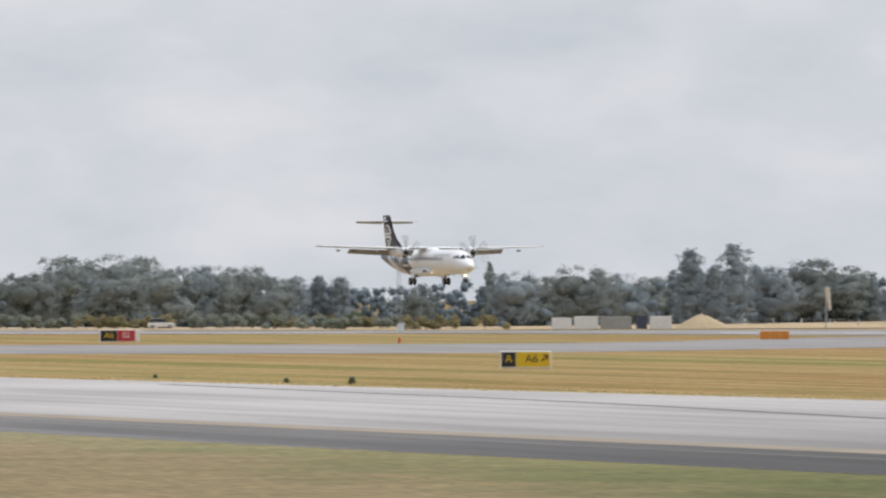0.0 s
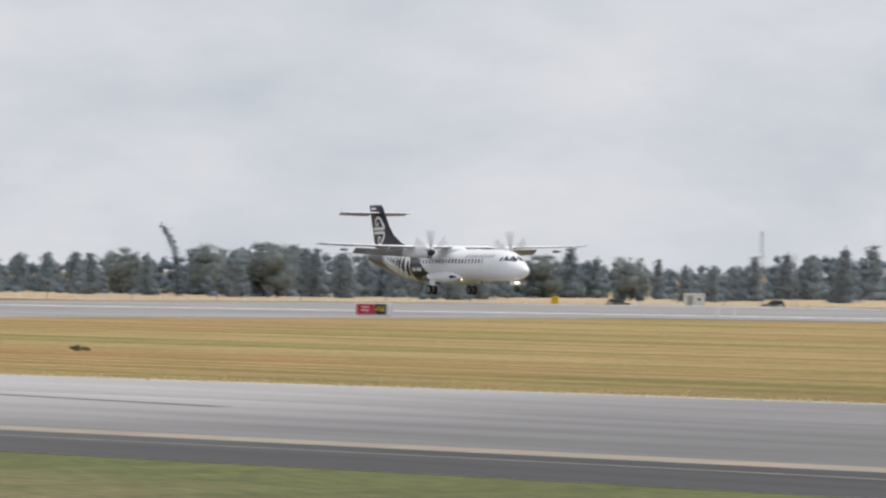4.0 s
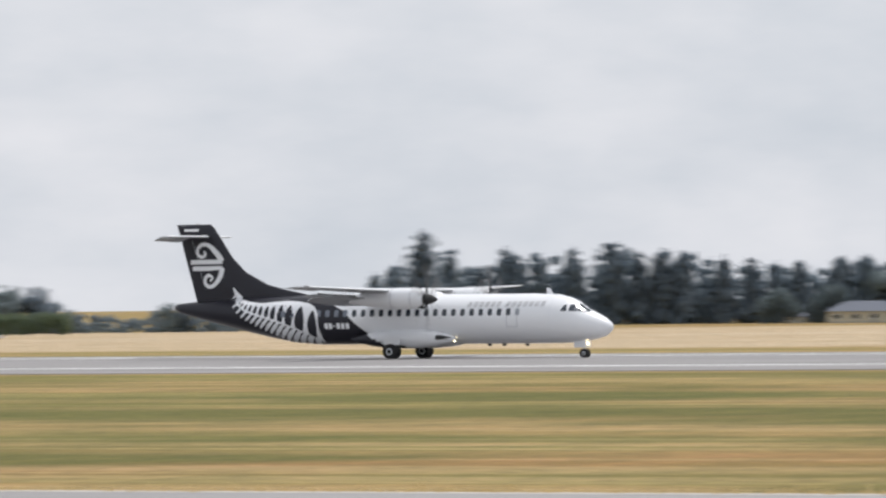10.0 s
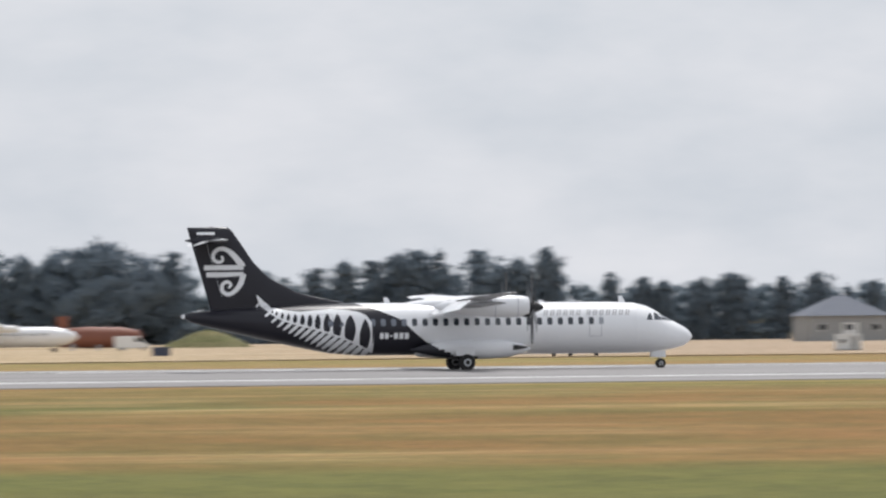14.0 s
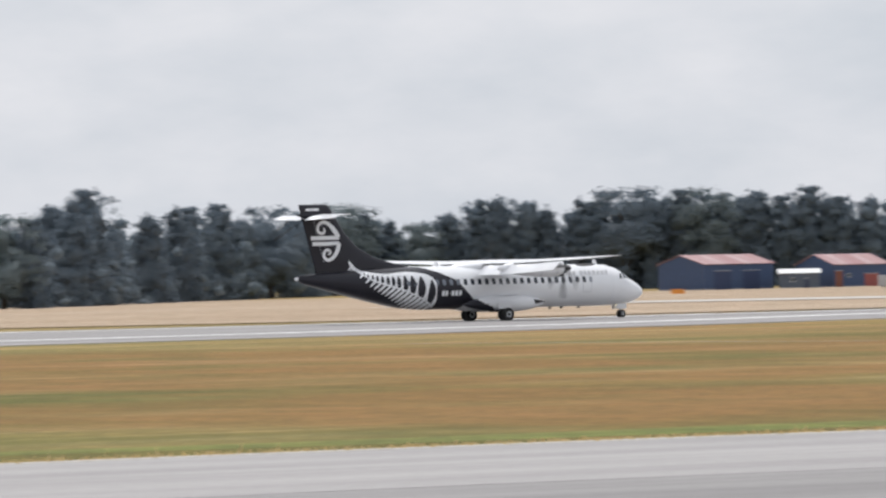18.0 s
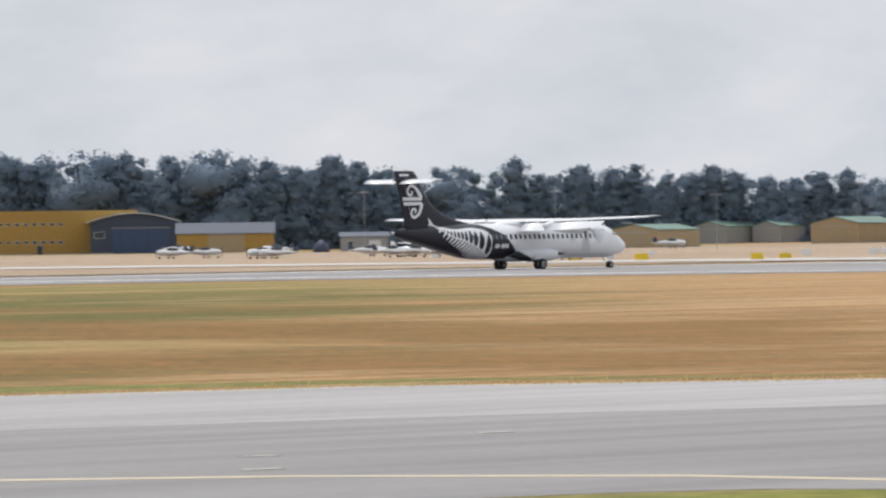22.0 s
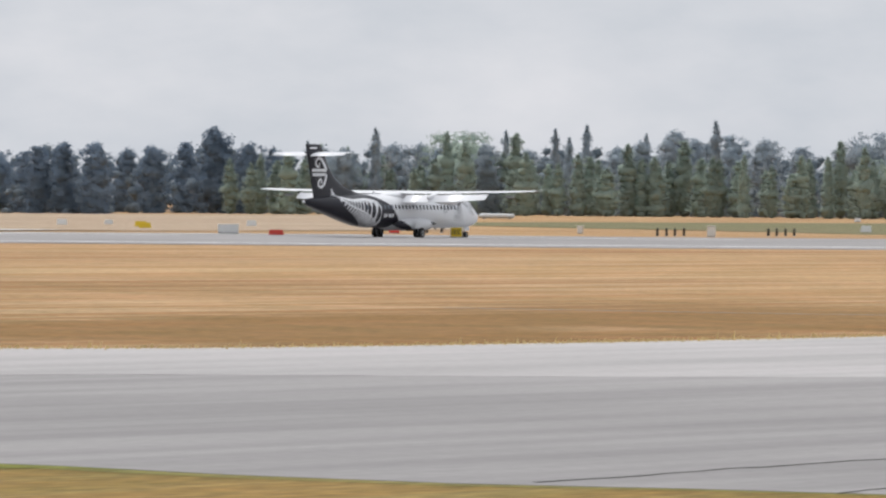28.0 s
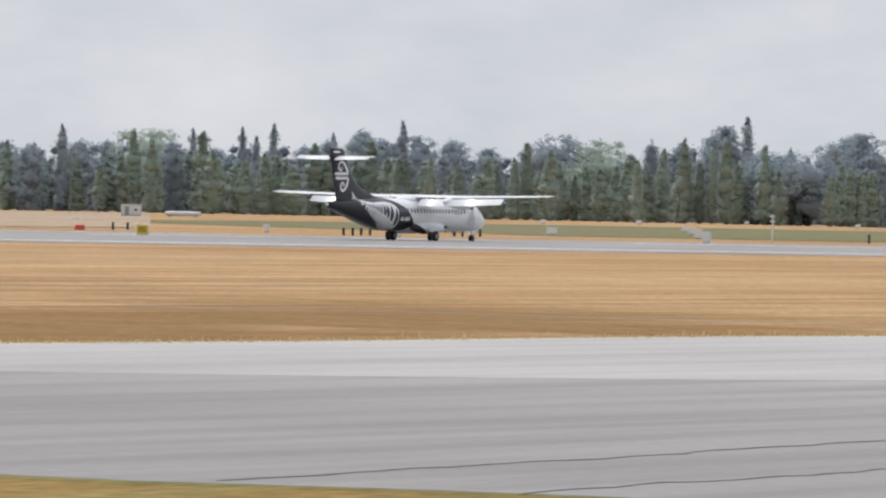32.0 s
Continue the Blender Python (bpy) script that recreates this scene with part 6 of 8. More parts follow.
lattice(-985, 441, 10.9, 1.1, "grey lattice mast among the trees")
lattice(-782, 599, 13.0, 1.0, "tall grey lattice mast before the trees")
lattice(-778, 603, 9.1, 1.2, "grey lattice mast before the trees")
lattice(-338, 342, 13.0, 1.0, "red and white banded lattice mast", None, (RED_PAINT, POST_WHITE), 0.055)
s = post("beacon_pole", -721, 588, 7.1, 0.2, GALV, "grey pole with a red obstruction beacon", "pole", cap=RED_PAINT)
post("beacon_pole", -363, 370, 4.6, 0.12, GALV, "thin grey metal pole in the grass", "pole")
s = post("beacon_post", -311, 343, 1.8, 0.16, POST_WHITE, "red and white post with a white lamp", "post", cap=RED_PAINT)
rod(s, "lamp", (0, 0, 1.8), (0, 0, 2.2), 0.18, POST_WHITE, 0.1)
rod(s, "band", (0, 0, 0.5), (0, 0, 0.9), 0.095, RED_PAINT)
for x, y, h, mat, words in ((-326, 146, 0.35, RED_PAINT, "short red marker post in the grass"), (-309, 233, 0.6, POST_WHITE, "short white marker post"), (-309, 234.4, 0.6, POST_WHITE, "short white marker post")):
    post("marker_post", x, y, h, 0.16, mat, words, group="marker posts")
cabinet(-453, 203, 0.6, 0.8, POST_WHITE, "small white equipment box beyond the runway")
cabinet(-432, 307, 0.7, 0.8, SIGN_YELLOW, "small yellow equipment box beyond the runway")


def windsock(x, y, h, cloth, label, droop):
    s = thing("windsock", label, "windsock", at=facing(x, y))
    rod(s, "pole", (0, 0, -0.1), (0, 0, h), 0.11, GALV, 0.07)
    rod(s, "hoop", (0.1, 0, h - 0.25), (0.16, 0, h - 0.25), 0.42, GALV, seg=14)
    p, r = Vector((0.16, 0, h - 0.25)), 0.40
    for k in range(5):
        q = p + Vector((math.cos(droop) * 0.62, 0.05, -math.sin(droop) * 0.62))
        rod(s, "cloth_ring", p, q, r, cloth, r * 0.84, 12)
        p, r = q, r * 0.84
    return s


windsock(-704, 380, 6.9, hue("pale_cloth", (0.62, 0.58, 0.52), 0.9), "pale windsock hanging on a grey pole", 1.45)
windsock(880, 1105, 8.4, hue("orange_cloth", (0.80, 0.20, 0.05), 0.9), "orange windsock on a tall pole", -0.5)


# ---- buildings ----
def building(name, x, y, w, d, wall, ridge, walls, roof, label, kind="gable", turn=0.0, windows=(), doors=(), over=0.35, category="building", lift=0.0):
    """Walls, roof, windows and doors. windows: x, z, width, height; doors: x, width, height, material."""
    s = thing(name, label, category, "airfield buildings", at=facing(x, y, turn))
    block(s, "wall", -w / 2, w / 2, 0, d, -0.3, wall, walls)
    block(s, "plinth", -w / 2 - 0.03, w / 2 + 0.03, -0.03, d + 0.03, -0.35, 0.25, GREY_WALL)
    bm = bmesh.new()
    x0, x1, y0, y1 = -w / 2 - over, w / 2 + over, -over, d + over
    if kind == "gable":
        sec = [(y0, wall - 0.05), ((y0 + y1) / 2, ridge), (y1, wall - 0.05)]
        low = [bm.verts.new((xx, yy, zz)) for xx in (x0, x1) for yy, zz in sec]
        up = [bm.verts.new((xx, yy, zz + 0.16)) for xx in (x0, x1) for yy, zz in sec]
    elif kind == "end":
        sec = [(x0, wall - 0.05), (0, ridge), (x1, wall - 0.05)]
        low = [bm.verts.new((xx, yy, zz)) for yy in (y0, y1) for xx, zz in sec]
        up = [bm.verts.new((xx, yy, zz + 0.16)) for yy in (y0, y1) for xx, zz in sec]
    if kind in ("gable", "end"):
        for q in (low, up):
            bm.faces.new((q[0], q[1], q[4], q[3]))
            bm.faces.new((q[1], q[2], q[5], q[4]))
        for a, b in ((0, 1), (1, 2), (3, 4), (4, 5), (0, 3), (2, 5)):
            bm.faces.new((low[a], low[b], up[b], up[a]))
        for e in (0, 1):
            g = bmesh.new()
            if kind == "gable":
                xx = (x0 + over, x1 - over)[e]
                tri = [(xx, 0, wall), (xx, d, wall), (xx, d / 2, ridge)]
            else:
                yy = (0, d)[e]
                tri = [(-w / 2, yy, wall), (w / 2, yy, wall), (0, yy, ridge)]
            g.faces.new([g.verts.new(v) for v in tri])
            part("gable_end", g, walls, s)
    elif kind == "pyramid":
        c = [bm.verts.new(v) for v in ((x0, y0, wall), (x1, y0, wall), (x1, y1, wall), (x0, y1, wall))]
        k = min(w, d) * 0.06
        t = [bm.verts.new(v) for v in ((-k, d / 2 - k, ridge), (k, d / 2 - k, ridge), (k, d / 2 + k, ridge), (-k, d / 2 + k, ridge))]
        for i in range(4):
            bm.faces.new((c[i], c[(i + 1) % 4], t[(i + 1) % 4], t[i]))
        bm.faces.new(t)
        bm.faces.new(c[::-1])
    elif kind == "hip":
        c = [bm.verts.new(v) for v in ((x0, y0, wall), (x1, y0, wall), (x1, y1, wall), (x0, y1, wall))]
        k = max(0.1, w / 2 - d * 0.5)
        t = [bm.verts.new((-k, d / 2, ridge)), bm.verts.new((k, d / 2, ridge))]
        bm.faces.new((c[0], c[1], t[1], t[0]))
        bm.faces.new((c[1], c[2], t[1]))
        bm.faces.new((c[2], c[3], t[0], t[1]))
        bm.faces.new((c[3], c[0], t[0]))
        bm.faces.new(c[::-1])
    elif kind == "arch":
        n = 12
        rows = []
        for yy in (y0, y1):
            for off in (0, 0.22):
                rows.append([bm.verts.new((x0 + (x1 - x0) * i / n, yy, wall + (ridge - wall) * math.sin(math.pi * (0.08 + 0.84 * i / n)) + off)) for i in range(n + 1)])
        for i in range(n):
            for a, b in ((0, 2), (1, 3), (0, 1), (2, 3)):
                bm.faces.new((rows[a][i], rows[a][i + 1], rows[b][i + 1], rows[b][i]))
        for yy in (0.0, d):
            g = bmesh.new()
            top = [g.verts.new((-w / 2 + w * i / n, yy, wall + (ridge - wall) * math.sin(math.pi * (0.08 + 0.84 * i / n)))) for i in range(n + 1)]
            g.faces.new([g.verts.new((-w / 2, yy, wall)), g.verts.new((w / 2, yy, wall))] + top[::-1])
            part("gable_end", g, walls, s)
    else:
        add_box(bm, x0, x1, y0, y1, wall, ridge)
    bmesh.ops.recalc_face_normals(bm, faces=bm.faces)
    part("roof", bm, roof, s)
    for wx, wz, ww, wh in windows:
        f = block(s, "window", wx - ww / 2, wx + ww / 2, -0.06, 0.02, wz - wh / 2, wz + wh / 2, TIN)
        part("pane", box(wx - ww / 2 + 0.08, wx + ww / 2 - 0.08, -0.075, -0.06, wz - wh / 2 + 0.08, wz + wh / 2 - 0.08), DARK_GLASS, f)
    for dx, dw, dh, mat in doors:
        f = block(s, "door", dx - dw / 2, dx + dw / 2, -0.05, 0.02, 0.0, dh, mat)
        part("door_rail", box(dx - dw / 2 - 0.08, dx + dw / 2 + 0.08, -0.09, -0.02, dh, dh + 0.14), GALV, f)
    return s


def row_of(x0, x1, n, z, w, h):
    return [(x0 + (x1 - x0) * i / (n - 1), z, w, h) for i in range(n)]


# chequered hut, beige hut and sheds beyond the runway
s = thing("chequered_hut", "red and white chequered equipment hut", "hut", "airfield buildings", at=facing(-316, 328))
block(s, "wall", -3.6, 3.6, 0, 2.4, -0.1, 1.8, POST_WHITE)
block(s, "roof", -3.68, 3.68, -0.08, 2.48, 1.8, 1.93, RED_PAINT)
for i in range(6):
    for k in range(2):
        if (i + k) % 2 == 0:
            block(s, "panel", -3.6 + 1.2 * i, -2.4 + 1.2 * i, -0.012, 0.0, 0.9 * k, 0.9 * k + 0.9, RED_PAINT)
s = building("equipment_hut", -287, 344, 8.8, 3.2, 2.6, 2.75, hue("tan_wall", (0.46, 0.41, 0.29)), TIN, "low tan and cream equipment hut with dark windows", "flat", 0, [(-2.75, 1.8, 0.8, 1.0)], [], 0.08)
block(s, "front_panel", -0.45, 4.4, -0.07, 0.0, 0.2, 2.5, hue("cream_panel", (0.66, 0.62, 0.48)), label="cream front panel")
block(s, "window_band", -0.1, 2.1, -0.1, -0.07, 1.75, 2.35, DARK_GLASS, label="dark strip window")
block(s, "window_band", 2.9, 3.7, -0.1, -0.07, 1.85, 2.15, GREY_WALL, label="narrow grey vent")
block(s, "panel_rail", -0.45, 4.4, -0.1, -0.07, 1.6, 1.7, TIN)
block(s, "door", 2.2, 2.85, -0.1, -0.07, 0.2, 1.3, GREY_WALL, label="grey service door")
building("white_hut", -769, 575, 3.5, 2.4, 2.2, 2.4, TIN, TIN, "small white hut before the trees", "flat", 0, [(0.8, 1.4, 0.6, 0.6)], [(-0.7, 0.9, 1.9, GREY_WALL)], 0.1)


def container(x, y, w, h, mat, label):
    s = thing("shipping_container", label, "container", "containers beyond the runway", at=facing(x, y))
    block(s, "body", -w / 2, w / 2, 0, 2.4, 0.1, h, mat, 0.03)
    n = max(3, int(w / 1.0))
    for i in range(n):
        a = -w / 2 + 0.1 + (w - 0.2) * i / n
        block(s, "rib", a + 0.08, a + 0.08 + (w - 0.2) / n * 0.45, -0.05, 0.0, 0.25, h - 0.15, mat)
    block(s, "skid", -w / 2, w / 2, 0.1, 2.3, -0.05, 0.1, DARK)
    return s


for dx, w, h, mat, words in ((-9.2, 3.0, 2.1, TIN, "weathered white container beyond the runway"), (-5.6, 3.6, 2.3, TIN, "weathered white container beyond the runway"), (-1.2, 4.6, 2.3, GREY_WALL, "faded grey container beyond the runway"),
                             (2.6, 1.6, 2.5, NAVY, "dark container beyond the runway"), (5.4, 3.3, 2.4, TIN, "white container beyond the runway")):
    container(-762.5 + dx * 0.438, 377.8 + dx * 0.899, w, h, mat, words)


def mound(x, y, w, d, h, mat, label, seed, name="soil_mound", category="mound"):
    """A heap with an uneven back."""
    rnd = random.Random(seed)
    bm = bmesh.new()
    n, rows = 28, []
    for j in range(9):
        v = j / 8
        ring = []
        for i in range(n):
            a = 6.2832 * i / n
            r = (1 - v) ** 0.75 * (1 + 0.12 * math.sin(3 * a + seed) + rnd.uniform(-0.06, 0.06))
            ring.append(bm.verts.new((math.cos(a) * w / 2 * r, math.sin(a) * d / 2 * r, -0.1 + h * v * (1 + rnd.uniform(-0.06, 0.06)))))
        rows.append(ring)
    for j in range(8):
        for i in range(n):
            bm.faces.new((rows[j][i], rows[j][(i + 1) % n], rows[j + 1][(i + 1) % n], rows[j + 1][i]))
    bm.faces.new(rows[8])
    s = thing(name, label, category, at=facing(x, y))
    part("mound_body", bm, mat, s, smooth=True)
    return s


mound(-758, 388.2, 10, 7, 2.8, SOIL, "sandy soil mound beyond the runway", 2)
mound(-95, 734, 4.0, 3.4, 2.7, TIN, "heap under a white sheet in front of the trees", 4)
mound(103, 1050, 17, 8, 3.4, CROP, "low grey-green overgrown mound", 6)


def shrub(x, y, w, h, mat, label, seed, deep=None, square=0.0, name="bush", category="bush", count=0):
    """A bush or hedge of many leaf sprays with short stems; square keeps a clipped, level top."""
    rnd = random.Random(seed)
    vs, fs = [], []
    deep = deep or min(w, 5) * 0.8
    blobs = max(12, int(w * h / 1.3))
    centres = []
    for _ in range(blobs):
        u = rnd.uniform(-1, 1)
        lid = h * ((1 - 0.5 * u * u) if not square else 1 - 0.05 * rnd.random())
        centres.append((u * w / 2 * 0.9, rnd.uniform(-0.5, 0.5) * deep, lid * rnd.random() ** 0.6 * 0.86, min(0.16 * h + 0.3, 0.3 * h)))
    per = max(50, min(260, (count or 9000) // blobs))
    for cx, cy, cz, r in centres:
        for _ in range(per):
            d = Vector((rnd.gauss(0, 1), rnd.gauss(0, 1), rnd.gauss(0, 0.8))).normalized() * r * rnd.uniform(0.4, 1) ** 0.5
            n = Vector((rnd.gauss(0, 1), rnd.gauss(0, 1), rnd.gauss(0.4, 0.8))).normalized()
            p = n.orthogonal().normalized()
            p.rotate(Matrix.Rotation(rnd.uniform(0, 6.28), 3, n))
            q = n.cross(p)
            z = rnd.uniform(0.05, 0.17) * min(1 + 0.09 * h, h)
            c = Vector((cx, cy, max(0.05, cz))) + d
            c.z = max(c.z, 0.02)
            k = len(vs)
            vs.extend([c - p * z - q * z * 0.5, c + p * z * 0.9 - q * z * 0.4, c + p * z * 0.3 + q * z * 0.9, c - p * z * 0.7 + q * z * 0.5])
            fs.append((k, k + 1, k + 2, k + 3))
    s = thing(name, label, category, at=facing(x, y))
    part("leaves", mesh_from("leaves", vs, fs, [mat]), mat, s)
    for cx, cy, cz, r in centres[:max(3, min(14, blobs // 3))]:
        rod(s, "stem", (cx * 0.8, cy * 0.6, -0.1), (cx, cy, cz), 0.06, BARK, 0.02, 5)
    return s


shrub(-908, 394, 22, 2.15, DRY_LEAF, "pale dry hedge beyond the runway", 1, 2.0, 1, "hedge", "hedge")
SCRUB = foliage("scrub_leaves", (0.115, 0.125, 0.100), (0.135, 0.145, 0.115), (0.22, 0.24, 0.21))
for k, (b, mat, words) in enumerate(((-69.6, SCRUB, "low grey-green scrub before the trees"), (-68.6, DRY_LEAF, "low straw-coloured scrub before the trees"), (-67.5, SCRUB, "low grey-green scrub before the trees"), (-66.4, SCRUB, "low grey-green scrub before the trees"), (-65.3, DRY_LEAF, "low straw-coloured scrub before the trees"))):
    shrub(*polar(b, 900 - 4 * k), 18, 2.2 - 0.15 * (k % 2), mat, words, 60 + k, 3.0, 0.5, "scrub", "scrub", 7000)
shrub(-989, 434, 4.2, 3.3, HEDGE, "dark rounded bush beside the trees", 2)
shrub(-594, 1097, 53, 5, HEDGE, "long clipped green hedge before the trees", 3, 3.0, 1, "hedge", "hedge", 24000)
for x, y, w, h in ((-504, 1360, 10, 9), (-491, 1364, 10, 10), (-474, 1370, 7, 8), (-458, 1355, 10, 7)):
    shrub(x, y, w, h, LEAF, "rounded garden bush beside the houses", int(w * h))
shrub(-315, 1395, 79, 8, HEDGE, "tall clipped dark green hedge", 8, 3.0, 1, "hedge", "hedge", 40000)
shrub(-289, 1421, 41, 9, HEDGE, "tall clipped dark green hedge", 9, 3.0, 1, "hedge", "hedge", 26000)
shrub(45, 867, 10.9, 2.0, HEDGE, "low green bush in the dry grass", 10)
shrub(744, 1244, 13, 8.5, BRIGHT_LEAF, "bright green bush before dark pines", 11, None, 0, "bush", "bush", 16000)
for x, y, w, h in ((-200, 79.6, 0.12, 0.16), (-188, 79.8, 0.16, 0.16), (-184, 80.6, 0.12, 0.24), (-182, 108, 0.85, 0.2)):
    shrub(x, y, w, h, HEDGE if y < 100 else BRIGHT_LEAF, "green weed tuft in the dry grass", int(-x), 0.4, 0, "weed_tuft", "weed", 900)


# ---- radar tower with a turning dish ----
TOWER = hue("tower_render", (0.56, 0.52, 0.44))


def radar_tower(x, y):
    s = thing("radar_tower", "beige radar tower with a turning red dish", "radar tower", "airfield buildings", at=facing(x, y, 8))
    block(s, "building", -4.8, 4.5, 0, 8, -0.3, 4.6, TOWER)
    block(s, "building_roof", -5.1, 4.8, -0.3, 8.3, 4.6, 5.1, TIN)
    block(s, "annex", 4.5, 7.4, 0.6, 7, -0.3, 3.4, TIN)
    for wx in (-3.6, -2.0, 2.2):
        block(s, "window", wx - 0.5, wx + 0.5, -0.05, 0, 1.6, 2.7, DARK_GLASS)
    block(s, "door", -0.6, 0.5, -0.05, 0, 0, 2.1, GREY_WALL)
    for px in (-2.2, 2.2):
        for py in (1.8, 5.4):
            rod(s, "leg", (px, py, 5.1), (px * 0.85, py, 8.7), 0.22, GALV)
    rod(s, "stem", (-0.4, 3.6, 5.1), (-0.4, 3.6, 8.7), 1.15, GREY_WALL, 1.15, 16)
    block(s, "roof_box", 0.6, 4.0, 1.0, 4.0, 5.1, 6.3, TIN, 0.04)
    block(s, "cabin", -4.2, 2.8, 0.4, 6.8, 8.7, 11.9, TOWER, 0.05)
    block(s, "platform", -4.6, 4.2, -0.4, 7.4, 11.9, 12.15, GREY_WALL)
    block(s, "hatch", 0.4, 2.5, 0.36, 0.4, 9.1, 11.5, TIN)
    for i in range(9):
        px = -4.5 + i * 8.6 / 8
        rod(s, "rail_post", (px, -0.35, 12.15), (px, -0.35, 13.2), 0.04, GALV)
    for z in (12.7, 13.2):
        rod(s, "rail", (-4.5, -0.35, z), (4.1, -0.35, z), 0.035, GALV)
    rod(s, "pedestal", (0, 3.6, 12.15), (0, 3.6, 13.6), 0.7, DISH_RED, 0.5, 12)
    head = new("antenna")
    head.parent = s
    head.location = (0, 3.6, 13.6)
    # curved reflector, wide and tall, with ribs behind and a feed horn before it
    n, m = 14, 10
    vs, fs = [], []
    for j in range(m + 1):
        for i in range(n + 1):
            u, v = i / n * 2 - 1, j / m
            half = 2.6 * np.interp(v, (0, 0.1, 0.25, 0.5, 0.8, 1), (0.34, 0.62, 0.86, 1.0, 1.0, 0.93))
            vs.append((u * half, 1.7 - 0.75 * (u * u) - 1.6 * (v - 0.35) ** 2, 1.2 + 5.5 * v))
    k = len(vs)
    vs += [(a, b + 0.12, c) for a, b, c in vs]
    for j in range(m):
        for i in range(n):
            a = j * (n + 1) + i
            fs += [(a, a + 1, a + n + 2, a + n + 1), (k + a, k + a + n + 1, k + a + n + 2, k + a + 1)]
    part("reflector", mesh_from("reflector", vs, fs, [DISH_RED]), DISH_RED, head, smooth=True)
    bm = bmesh.new()
    for u in (-0.66, -0.22, 0.22, 0.66):
        add_tube(bm, (u * 1.6, 1.7, 0.6), (u * 2.1, 1.35, 5.6), 0.07, seg=5)
    for z in (1.2, 2.6, 4.0, 5.4):
        add_tube(bm, (-1.9, 1.75, z), (1.9, 1.75, z), 0.06, seg=5)
    part("back_frame", bm, TIN, head)
    bm = bmesh.new()
    add_tube(bm, (0, 0.6, 0.1), (0, -3.6, 0.5), 0.14, seg=6)
    add_tube(bm, (0, -3.4, 0.4), (0, -3.6, 1.4), 0.12, seg=6)
    part("feed_arm", bm, DISH_RED, head)
    part("feed_horn", box(-0.45, 0.45, -4.1, -3.2, 1.1, 2.0, 0.08), DISH_RED, head)
    part("turntable", tube((0, 0, -0.02), (0, 0, 0.5), 0.9, 0.9, 14), DISH_RED, head)
    return head


RADAR_HEAD = radar_tower(-421.9, 722.7)


# ---- fence and a bent tree before the western belt ----
fence = thing("wire_fence", "low post and wire fence before the trees", "fence", at=pose(0, 0, 0))
ends = []
for k in range(46):
    b, r = radians(-63 + 0.28 * k), 1055 - 5.0 * k
    x, y = r * math.sin(b), r * math.cos(b)
    ends.append(Vector((x, y, terrain(x, y))))
    rod(fence, "post", ends[-1] + Vector((0, 0, -0.1)), ends[-1] + Vector((0, 0, 1.25)), 0.11, POST_WHITE if k % 3 else GALV, seg=6)
for z in (0.5, 1.1):
    for k in range(45):
        rod(fence, "wire", ends[k] + Vector((0, 0, z)), ends[k + 1] + Vector((0, 0, z)), 0.02, GALV, seg=4)


def bent_tree(x, y, h):
    """A thin old tree whose top leans over."""
    rnd = random.Random(31)
    s = tagged(new("bent_tree"), "thin old tree with a leaning top", "tree")
    s.matrix_basis = facing(x, y)
    bm, pts = bmesh.new(), []
    for k in range(9):
        u = k / 8
        pts.append(Vector((-0.22 * h * u ** 3.2, 0, h * (u - 0.04 * u ** 4))))
    vs, fs = [], []
    for k in range(8):
        add_tube(bm, pts[k], pts[k + 1], 0.2 * (1 - k / 9), 0.2 * (1 - (k + 1) / 9), 6)
        for _ in range(70):
            c = pts[k].lerp(pts[k + 1], rnd.random()) + Vector((rnd.gauss(0.1, 0.42), rnd.gauss(0, 0.4), rnd.gauss(0, 0.3)))
            n = Vector((rnd.gauss(0, 1), rnd.gauss(0, 1), rnd.gauss(0.4, 0.8))).normalized()
            p = n.orthogonal().normalized() * rnd.uniform(0.12, 0.3)
            q = n.cross(p)
            i = len(vs)
            vs.extend([c - p, c + q, c + p, c - q])
            fs.append((i, i + 1, i + 2, i + 3))
    part("trunk", bm, BARK, s)
    part("crown", mesh_from("crown", vs, fs, [PINE]), PINE, s)


bent_tree(-962, 593, 14.3)


